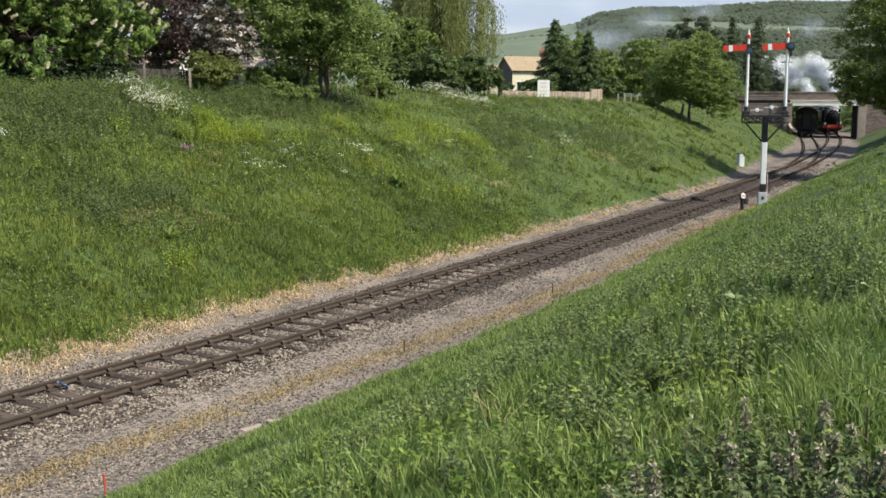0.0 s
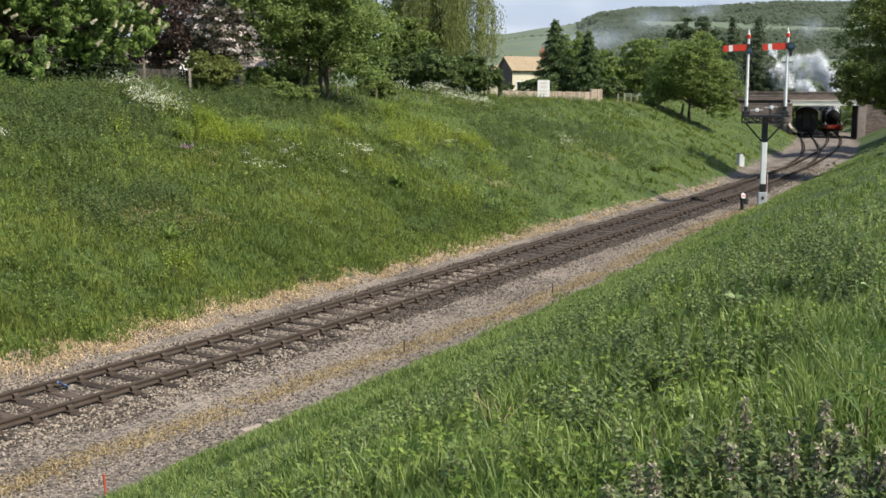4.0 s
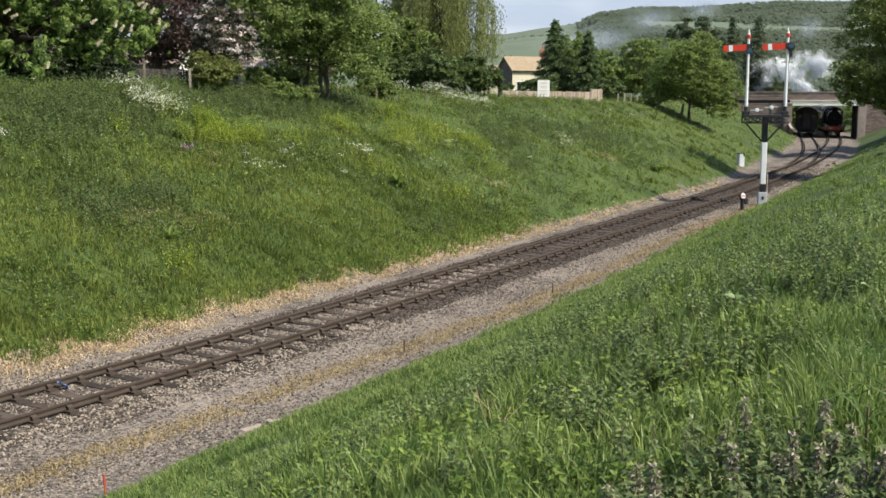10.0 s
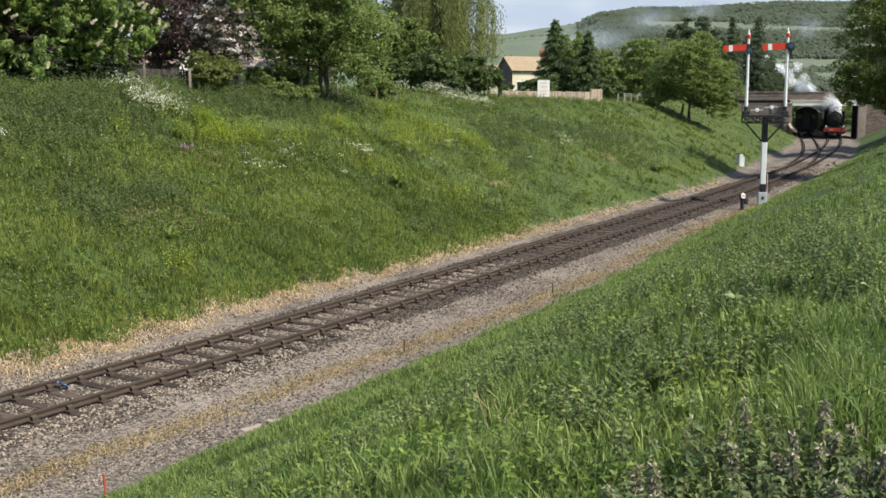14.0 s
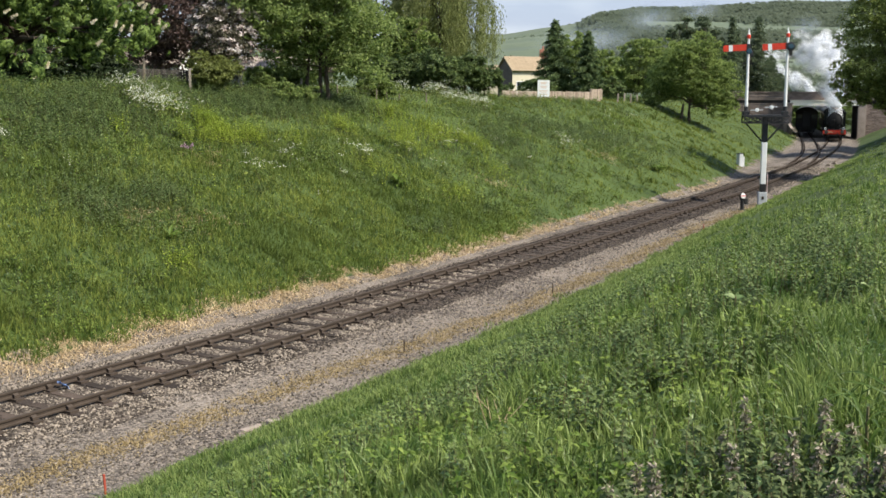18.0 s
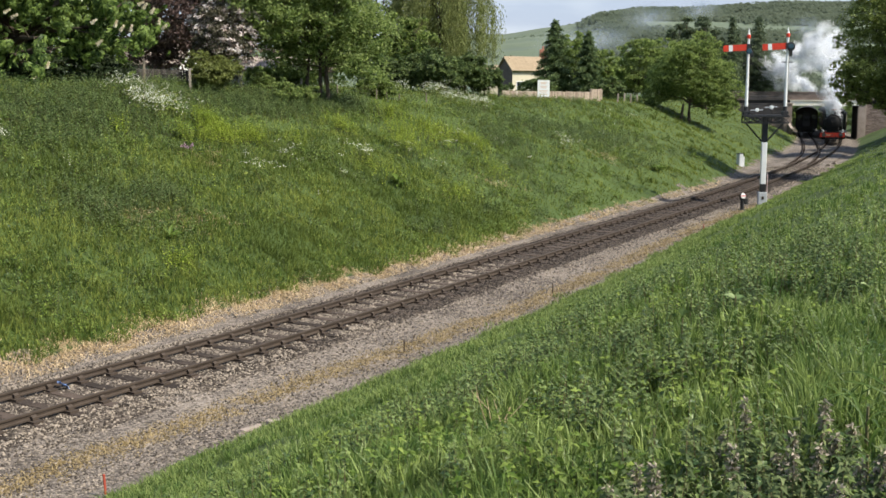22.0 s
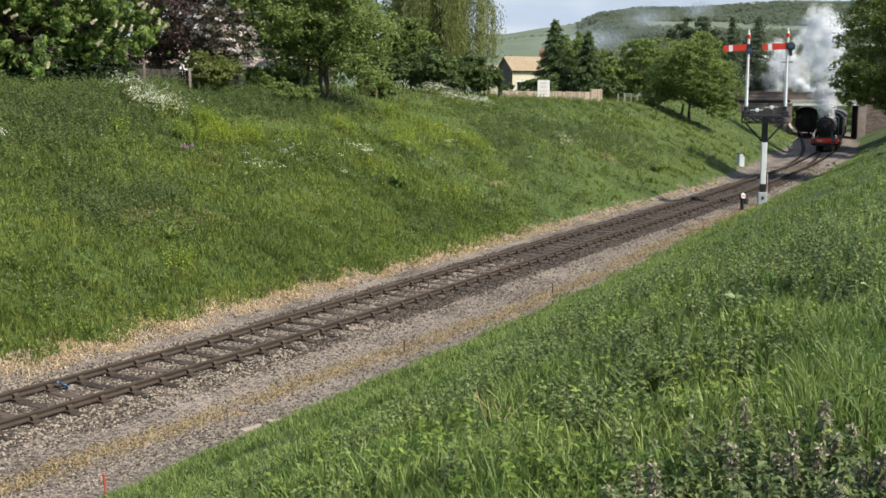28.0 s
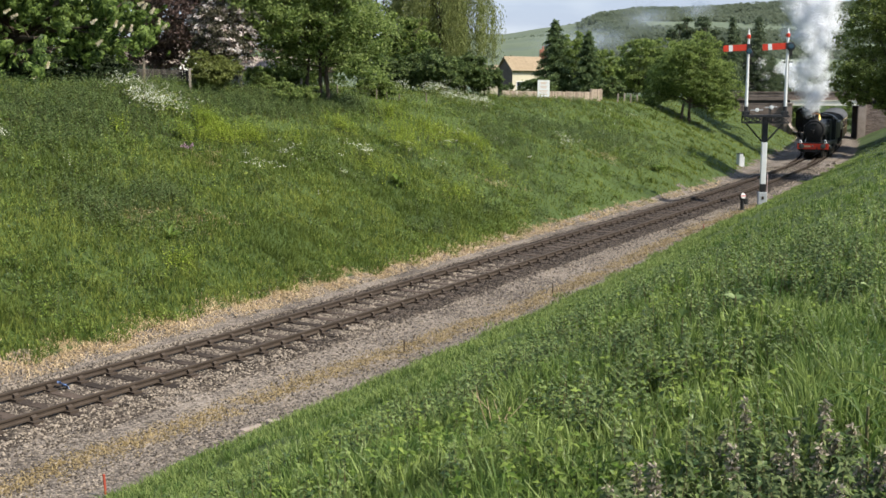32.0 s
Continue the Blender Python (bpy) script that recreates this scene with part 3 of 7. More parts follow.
def dark_beds(r):
    """Dense dusky nettles along the top of the far slope, and dusky patches lower down."""
    beds = ((25.6, 13.4, 5.0, 2.0, 640), (28.3, 12.9, 3.0, 1.8, 420), (24.0, 12.4, 3.0, 1.8, 360), (30.5, 15.0, 4.0, 1.2, 260), (36.5, 13.9, 5.0, 1.3, 520), (40.2, 13.8, 4.5, 1.2, 460), (43.5, 13.2, 3.0, 1.0, 240), (38.0, 12.8, 4.0, 0.9, 260),
            (25.4, 7.7, 1.3, 0.9, 200), (22.6, 8.0, 1.6, 1.0, 170), (22.6, 6.9, 1.4, 0.8, 110), (23.8, 7.6, 1.2, 0.6, 90), (49.6, 7.0, 2.2, 0.9, 120), (52.5, 9.2, 2.0, 1.4, 170), (58.0, 10.6, 4.5, 1.2, 240), (63.0, 9.2, 5.0, 1.2, 260), (66.5, 8.0, 4.0, 1.0, 150), (35.6, 3.9, 1.6, 0.6, 70))
    xy = np.concatenate([scatter(a, b, c, e, m, 460 + k) for k, (a, b, c, e, m) in enumerate(beds)])
    far = np.hypot(xy[:, 0], xy[:, 1])
    herbs("dusky_nettles", "dusky grey-green nettles crowding the upper slope", xy, 0.34 + 0.20 * r.rand(len(xy)), 5, 0.062 + far * 0.0008, 0.60, M_DUSKY, 77)


def mottles():
    """Small clumps of bright and of dark leafy weeds dotted over the far slope."""
    r = np.random.RandomState(510)
    for name, label, mat, n, leaf, ratio, seed in (("leafy_weeds", "clumps of bright green leafy weeds on the far slope", M_BROAD, 230, 0.085, 0.55, 512), ("dark_weeds", "clumps of dark green weeds on the far slope", M_DUSKY, 190, 0.070, 0.6, 514)):
        s, q = 14 + 66 * r.rand(n) ** 1.25, 2.9 + 10.5 * r.rand(n)
        size = r.uniform(0.25, 0.75, n)
        k = np.repeat(np.arange(n), r.randint(8, 18, n))
        xy = bank_at(s[k] + r.randn(len(k)) * size[k], np.maximum(q[k] + r.randn(len(k)) * size[k] * 0.5, 2.7))
        far = np.hypot(xy[:, 0], xy[:, 1])
        herbs(name, label, xy, 0.22 + 0.22 * r.rand(len(xy)), 4, leaf + far * 0.0008, ratio, mat, seed)


def far_bank():
    r = np.random.RandomState(8)
    n = 300000
    s, q = r.uniform(8, 165, n), r.uniform(2.25, 21, n)
    xy = bank_at(s, q)
    far = np.hypot(xy[:, 0], xy[:, 1])
    keep = (r.rand(n) < np.clip((40 / far) ** 1.7, 0, 1)) & (q > 2.40 + 0.42 * (1 - step(14, 50, s)) + 0.25 * waves(s, s * 0, 14, 3.0))
    near = np.stack([8 + 34 * r.rand(90000) ** 1.3, 2.3 + 9 * r.rand(90000) ** 1.2], 1)
    near = near[near[:, 1] > 2.40 + 0.42 * (1 - step(14, 50, near[:, 0])) + 0.25 * waves(near[:, 0], near[:, 0] * 0, 14, 3.0)]
    xy = np.concatenate([xy[keep], bank_at(near[:, 0], near[:, 1])])
    q = np.concatenate([q[keep], near[:, 1]])
    far = np.hypot(xy[:, 0], xy[:, 1])
    r = np.random.RandomState(9)
    clump = waves(xy[:, 0], xy[:, 1], 33, 2.2)
    h = (0.13 + 0.15 * r.rand(len(xy)) + 0.13 * np.clip(clump, 0, 2)) * (1 - 0.3 * step(30, 60, far)) * np.clip(0.35 + (q - 2) / 2.0, 0.35, 1)
    w = 0.012 + 0.012 * r.rand(len(xy)) + far * 0.00022
    bow = 0.2 + 0.7 * r.rand(len(xy))
    dry = plan(xy[:, 0], xy[:, 1])[0] > 56 + 5 * waves(xy[:, 0], xy[:, 1], 37, 9.0) + 8 * r.rand(len(xy))
    tagged(new("bank_grass", blades("bank_grass", xy[~dry], h[~dry], w[~dry], bow[~dry], M_BANK, 10)), "rough sunlit grass on the far cutting slope", "grass", kind="stuff")
    tagged(new("meadow_grass", blades("meadow_grass", xy[dry], h[dry], w[dry], bow[dry], M_MEADOW, 11)), "yellowish sunlit grass on the slope near the bridge", "grass", kind="stuff")
    # rank tussocks
    s2, q2 = 9 + 90 * r.rand(2600) ** 1.3, 3.0 + 13 * r.rand(2600)
    xy2 = bank_at(s2, q2)
    xy2 = xy2[waves(xy2[:, 0], xy2[:, 1], 57, 4.0) + 0.6 * waves(xy2[:, 0], xy2[:, 1], 58, 1.2) > 0.15]
    far2 = np.hypot(xy2[:, 0], xy2[:, 1])
    tagged(new("tussock_grass", tufts("tussock_grass", xy2, 16, 0.26 + 0.22 * r.rand(len(xy2)), 0.02 + far2 * 0.0003, 0.16 + 0 * far2, M_BANK, 59, 0.7)), "rank grass tussocks dotted over the far slope", "grass", kind="stuff")
    # leafy weeds in drifts
    n = 19000
    s, q = r.uniform(8, 120, n), r.uniform(3.2, 18, n)
    xy = bank_at(s, q)
    far = np.hypot(xy[:, 0], xy[:, 1])
    drift = waves(xy[:, 0], xy[:, 1], 55, 5.0)
    keep = (drift + 0.13 * (q - 9) + 0.012 * np.clip(40 - s, -40, 40) + 0.5 * r.rand(n) > 0.35) & (r.rand(n) < np.clip((42 / far) ** 1.5, 0, 1))
    beds = ((25.4, 7.9, 2.4, 1.3, 130), (23.0, 10.5, 3.0, 2.0, 120), (34.5, 13.6, 3.0, 1.2, 160), (40.5, 13.2, 3.0, 1.2, 160), (53.0, 10.0, 2.5, 2.0, 90), (55.0, 12.2, 3.0, 1.5, 120), (28.5, 13.0, 3.0, 2.0, 160), (44.0, 6.8, 3.0, 1.0, 60), (54.2, 10.3, 5.0, 1.6, 110), (56.5, 8.8, 7.0, 2.0, 170), (64.6, 10.1, 6.0, 1.2, 120), (67.0, 9.1, 7.0, 1.4, 150), (67.3, 7.3, 7.0, 1.4, 150), (65.4, 5.5, 5.0, 1.0, 70), (45.8, 7.1, 3.5, 1.6, 110), (46.6, 5.8, 4.0, 1.2, 60), (24.4, 5.9, 2.0, 1.2, 90), (25.4, 8.5, 2.5, 1.0, 60), (24.7, 12.3, 4.0, 2.5, 200), (28.0, 13.3, 4.0, 2.0, 200), (41.2, 15.5, 4.0, 1.5, 160), (42.0, 12.7, 4.0, 1.0, 90))
    xy = np.concatenate([xy[keep]] + [scatter(a, b, c, e, m, 260 + k) for k, (a, b, c, e, m) in enumerate(beds)])
    far = np.hypot(xy[:, 0], xy[:, 1])
    herbs("bank_nettles", "dark green nettle beds on the far slope", xy, 0.26 + 0.22 * r.rand(len(xy)), 4, 0.072 + far * 0.0007, 0.62, M_NETTLE, 71)
    beds = [scatter(a, b, c * 0.7, e * 0.7, m, 200 + k) for k, (a, b, c, e, m) in enumerate((
        (32.25, 11.6, 0.6, 1.1, 260), (31.0, 10.8, 1.0, 0.7, 90), (32.0, 10.7, 1.0, 0.7, 110), (33.4, 10.6, 0.8, 0.7, 120), (30.2, 11.1, 0.7, 0.6, 50), (27.8, 11.8, 0.6, 0.5, 34),
        (46.4, 9.9, 2.6, 1.8, 260), (48.6, 9.0, 1.6, 1.5, 190), (42.6, 9.2, 1.4, 1.6, 110), (40.5, 11.2, 0.5, 1.1, 80), (44.3, 10.4, 0.9, 1.5, 90), (46.0, 12.0, 1.4, 0.9, 90), (46.0, 6.5, 3.0, 1.6, 90), (35.5, 10.0, 1.0, 0.5, 30), (38.4, 7.6, 3.0, 2.0, 60), (40.5, 5.4, 3.0, 1.4, 70), (27.0, 8.5, 5.0, 4.0, 30), (22.5, 4.6, 1.0, 0.7, 26)))]
    xy = np.concatenate(beds)
    far = np.hypot(xy[:, 0], xy[:, 1])
    herbs("yellow_weeds", "tall yellow-green flowering weeds on the far slope", xy, 0.46 + 0.34 * r.rand(len(xy)), 7, 0.092 + 0 * xy[:, 0], 0.5, M_YELLOW, 73, category="weeds")
    dark_beds(r)
    mottles()
    # cow parsley: flat heads of white flowers
    spots = ((30.9, 13.3, 1.0, 0.7, 56), (30.7, 14.2, 0.8, 0.6, 28), (31.0, 12.6, 1.3, 0.4, 32), (57.9, 15.3, 3.6, 0.8, 60), (56.6, 12.7, 1.3, 0.5, 46), (54.6, 13.4, 1.6, 0.5, 46), (52.0, 15.0, 3.0, 0.7, 24), (66.0, 14.0, 4.0, 1.0, 20),
             (30.5, 8.2, 1.0, 0.4, 8), (38.4, 8.7, 0.7, 0.4, 12), (33.3, 8.9, 0.6, 0.4, 5), (46.0, 8.6, 5.0, 0.5, 14), (58.0, 7.8, 1.0, 0.6, 24), (22.2, 11.1, 0.4, 0.4, 8), (40, 9, 18, 5, 22), (75, 9, 14, 4, 14))
    xy = np.concatenate([scatter(a, b, c, e, m, 300 + k) for k, (a, b, c, e, m) in enumerate(spots)])
    h = 0.45 + 0.35 * r.rand(len(xy))
    herbs("cow_parsley", "cow parsley with flat heads of small white flowers", xy, h, 3, 0.16 + 0 * h, 0.6, M_BANK, 75)
    k = np.repeat(np.arange(len(xy)), 10)
    a, rad = r.rand(len(k)) * 6.283, 0.22 * r.rand(len(k)) ** 0.5
    pos = np.stack([xy[k, 0] + rad * np.cos(a), xy[k, 1] + rad * np.sin(a), height(xy[k, 0], xy[k, 1]) + h[k] + 0.02 + r.randn(len(k)) * 0.05], 1)
    tagged(new("parsley_flowers", leaves("parsley_flowers", pos, np.array([0.2, -0.3, 1.0])[None] + r.randn(len(k), 3) * 0.4, 0.045 + 0 * rad, 0.038, M_PETAL, 76)), "heads of small white cow parsley flowers", "flowers", kind="stuff")


def straw_edges():
    r = np.random.RandomState(12)
    n = 10500
    s = 9 + 100 * r.rand(n) ** 1.7
    near = 1 - step(12, 60, s)
    q = 2.42 + 0.20 * r.randn(n) + 0.16 * waves(s, s * 0, 14, 3.0) + near * (0.05 + 0.55 * r.rand(n))
    keep = (q > 1.95) & (s < 70 + 6 * r.rand(n)) & (r.rand(n) > 0.7 * step(32, 60, s)) & (waves(s, q, 15, 4.0) + 0.9 * near > -0.45)
    xy = bank_at(s[keep], q[keep])
    far = np.hypot(xy[:, 0], xy[:, 1])
    tagged(new("dry_grass", tufts("dry_grass", xy, 6, 0.05 + 0.09 * r.rand(len(xy)), 0.010 + far * 0.0004, 0.13 + 0 * far, M_STRAW, 81, 1.9)), "bleached dry grass along the foot of the far bank", "grass", kind="stuff")
    xy = np.concatenate([scatter(a, b, c, e, m, 290 + k) for k, (a, b, c, e, m) in enumerate(((23.6, 7.4, 1.0, 0.6, 60), (25.5, 6.4, 1.0, 0.5, 40), (45.5, 6.0, 1.2, 0.5, 30), (62.0, 7.0, 2.0, 0.8, 50), (30.0, 9.9, 0.8, 0.5, 30)))])
    tagged(new("dry_grass", tufts("dry_grass", xy, 9, 0.16 + 0.12 * r.rand(len(xy)), 0.02 + 0 * xy[:, 0], 0.14 + 0 * xy[:, 0], M_STRAW, 82, 1.2)), "patches of dead brown grass on the far slope", "grass", kind="stuff")
    n = 13500
    s = 8 + 52 * r.rand(n) ** 1.3
    q = -2.5 - bend(s) - np.clip(0.055 * (s - 11), 0, 0.85) + 0.7 * step(28, 50, s) + 0.24 * r.randn(n) + 0.12 * waves(s, s * 0, 16, 5.0)
    keep = waves(s, q, 17, 2.2) > -1.35 + 0.6 * r.rand(n)
    d = centre(s) + q
    xy = np.stack([s * TX - d * TY, s * TY + d * TX], 1)[keep]
    far = np.hypot(xy[:, 0], xy[:, 1])
    tagged(new("dry_moss", tufts("dry_moss", xy, 4, 0.035 + 0.05 * r.rand(len(xy)), 0.019 + far * 0.0003, 0.08 + 0 * far, M_MOSS, 83, 1.5)), "strip of dry orange-brown moss and weeds along the gravel", "moss", kind="stuff")


def stones(name, label, xy, size, mat, seed, sink=0.1, lift=0.0):
    """Loose angular stones bedded in the ground."""
    r = np.random.RandomState(seed)
    n = len(xy)
    base = np.array([[1, 0, 0], [-1, 0, 0], [0, 1, 0], [0, -1, 0], [0, 0, 0.75], [0, 0, -0.75]])
    v = base[None] * size[:, None, None] * r.uniform(0.65, 1.3, (n, 6, 1)) + r.randn(n, 6, 3) * 0.18 * size[:, None, None]
    a = r.rand(n) * 6.283
    c, s = np.cos(a)[:, None], np.sin(a)[:, None]
    v = np.stack([v[..., 0] * c - v[..., 1] * s, v[..., 0] * s + v[..., 1] * c, v[..., 2]], -1)
    v[..., :2] += xy[:, None, :]
    v[..., 2] += (height(xy[:, 0], xy[:, 1]) + size * sink + lift)[:, None]
    v = v[:, :5]
    f = np.array([[0, 2, 4], [2, 1, 4], [1, 3, 4], [3, 0, 4]])
    f = (f[None] + np.arange(n)[:, None, None] * 5).reshape(-1, 3)
    return tagged(new(name, mesh_of(name, v.reshape(-1, 3), f, mat)), label, "stones", kind="stuff")


def ballast():
    r = np.random.RandomState(15)
    n = 125000
    s = 6 + 84 * r.rand(n) ** 1.6
    q = r.uniform(-4.2, 2.4, n)
    s[:9000] = 6 + 40 * r.rand(9000) ** 1.3
    q[:9000] = r.uniform(1.35, 2.75, 9000)
    s[9000:19000] = 6 + 44 * r.rand(10000) ** 1.4
    q[9000:19000] = np.where(r.rand(10000) < 0.6, -1, 1) * r.uniform(0.98, 1.5, 10000)
    cess = (q < -2.0)
    keep = (~cess) | (r.rand(n) < 0.8)
    s, q = s[keep], q[keep]
    s, q = s[q > 0.1 - hem(s)], q[q > 0.1 - hem(s)]
    beat = np.abs(((s - 6.3) / 0.765 + 0.5) % 1.0 - 0.5) * 0.765
    over = (np.abs(q) < 1.36) & (beat < 0.165)
    buried = np.abs(q) > 1.14 + 0.10 * waves(s * 3, q * 0, 29, 2.0)
    clear = ~over | (buried & (r.rand(len(s)) < 0.9)) | (r.rand(len(s)) < 0.05)
    s, q, over = s[clear], q[clear], over[clear]
    d = centre(s) + q
    xy = np.stack([s * TX - d * TY, s * TY + d * TX], 1)
    size = r.uniform(0.010, 0.031, len(s)) * np.where(q < -2.2, 0.85, 1.0) * np.where(over, 1.25, 1.0) * (1 + s / 90)
    lift = 0.022 * over
    dark = (np.abs(q + 0.05) < 1.62) & (s < 80) & (s > np.where((q < -0.7) | (q > 0.78), 23, 35) + 5 * waves(s, q, 18, 5.0))
    stones("ballast_stones", "loose grey and buff ballast stones round the sleepers", xy[~dark], size[~dark], M_STONE, 16, lift=lift[~dark])
    stones("oily_ballast_stones", "dark oil-stained ballast stones between the rails", xy[dark], size[dark], M_DARKSTONE, 19, lift=lift[dark])


near_bank()
rough_around()
far_bank()
straw_edges()
ballast()


def lobes_of(seed, n, wide, low, high, flat=0.8):
    """Centres and radii of the leafy masses of a crown."""
    r = random.Random(seed)
    out = []
    for k in range(n):
        u = (k + 0.5) / n
        z = low + (high - low) * u
        belly = math.sin(math.pi * min(0.97, 0.22 + 0.72 * u)) ** 0.7
        a = k * 2.4 + r.uniform(-0.5, 0.5)
        rad = wide * belly * r.uniform(0.35, 0.8)
        size = wide * r.uniform(0.34, 0.55) * (0.65 + 0.5 * belly)
        out.append((Vector((rad * math.cos(a), rad * math.sin(a), z)), size, flat * r.uniform(0.75, 1.15)))
    return out


def crown_leaves(lobes, count, length, wide, mat, seed, name="crown", droop=0.25, loose=0.10):
    """Sprays of leaves over the lobes, thicker towards their outsides, with gaps."""
    r = np.random.RandomState(seed)
    tot = sum(l[1] ** 2 for l in lobes)
    count, length = count * 0.78, length * 1.10
    ps, ns = [], []
    for c, size, flat in lobes:
        n = int(count * size * size / tot)
        sprays = max(8, n // 26)
        u = r.randn(sprays, 3)
        u /= np.linalg.norm(u, axis=1)[:, None]
        rad = size * (0.45 + 0.62 * r.rand(sprays) ** 0.6)
        mid = u * rad[:, None]
        mid[:, 2] *= flat
        pick = r.randint(0, sprays, n)
        off = r.randn(n, 3) * size * loose * np.array([1, 1, 0.55])
        p = mid[pick] + off + np.array(c)
        ps.append(p)
        ns.append(u[pick] * 0.6 + np.array([0, 0, 0.75]) + r.randn(n, 3) * 0.45)
    p, nn = np.concatenate(ps), np.concatenate(ns)
    k = r.uniform(0.7, 1.25, len(p))
    return leaves(name, p, nn, length * k, wide * k, mat, seed + 1, droop)


def trunk_mesh(lobes, foot, girth, fork, seed):
    """A tapered trunk with limbs that reach into the lobes."""
    r = random.Random(seed)
    bm = bmesh.new()
    for base in foot:
        base = Vector(base)
        top = Vector((base.x * 0.75, base.y * 0.75, fork))
        mid = base.lerp(top, 0.5) + Vector((r.uniform(-0.15, 0.15), r.uniform(-0.15, 0.15), 0)) * girth * 2
        rod(bm, base - Vector((0, 0, 0.4)), base + Vector((0, 0, 0.25)), girth * 1.5, girth * 1.05, 9)
        rod(bm, base + Vector((0, 0, 0.2)), mid, girth * 1.06, girth * 0.85, 9)
        rod(bm, mid, top, girth * 0.86, girth * 0.6, 9)
    for c, size, flat in lobes:
        start = Vector((0, 0, min(fork + r.uniform(-0.1, 0.6) * abs(c.z - fork) * 0.5, c.z)))
        bend = start.lerp(c, 0.5) + Vector((r.uniform(-0.2, 0.2), r.uniform(-0.2, 0.2), r.uniform(0, 0.25))) * size
        rod(bm, start, bend, girth * 0.45, girth * 0.28, 6)
        rod(bm, bend, c, girth * 0.28, girth * 0.10, 6)
        for k in range(4):
            e = c + Vector((r.uniform(-1, 1), r.uniform(-1, 1), r.uniform(-0.6, 0.9))) * size * 0.75
            rod(bm, bend.lerp(c, 0.4 + 0.15 * k), e, girth * 0.11, girth * 0.03, 5)
    return bm


def on_ground(x, y, dz=0.0):
    return float(height(x, y)) + dz


def tree(name, label, x, y, lobes, count, length, wide, mat, girth, fork, seed, foot=((0, 0, 0),), category="tree", dz=0.0, loose=0.10):
    t = thing(name, label, category, pose(x, y, on_ground(x, y, dz)))
    part("trunk", trunk_mesh(lobes, foot, girth, fork, seed), M_BARK, t, smooth=True)
    shared("crown", crown_leaves(lobes, count, length, wide, mat, seed, loose=loose), t)
    return t


def leaf_mat(name, dark, light, through=0.35):
    return surface(name, dark, light, 1.6, 0.5, bump=0, island=0.6, through=through)


L_GREEN = leaf_mat("leaf_green", (0.107, 0.161, 0.044), (0.323, 0.400, 0.121), 0.6)
L_DARK = leaf_mat("leaf_dark", (0.060, 0.098, 0.034), (0.190, 0.250, 0.085), 0.4)
L_MAPLE = leaf_mat("leaf_maple", (0.125, 0.185, 0.055), (0.350, 0.430, 0.145), 0.6)
L_CHEST = leaf_mat("leaf_chestnut", (0.036, 0.072, 0.016), (0.205, 0.292, 0.068), 0.32)
L_COPPER = leaf_mat("leaf_copper", (0.115, 0.076, 0.068), (0.235, 0.155, 0.138), 0.5)
L_WILLOW = leaf_mat("leaf_willow", (0.145, 0.175, 0.058), (0.345, 0.375, 0.14), 0.5)
L_FIR = leaf_mat("needle", (0.075, 0.108, 0.066), (0.205, 0.255, 0.138), 0.35)
L_BLOSSOM = leaf_mat("blossom", (0.55, 0.45, 0.43), (0.88, 0.82, 0.79), 0.4)
L_DUSK = leaf_mat("leaf_dusk", (0.060, 0.062, 0.040), (0.165, 0.150, 0.100), 0.4)
L_YOUNG = leaf_mat("leaf_young", (0.104, 0.142, 0.033), (0.285, 0.340, 0.094), 0.45)


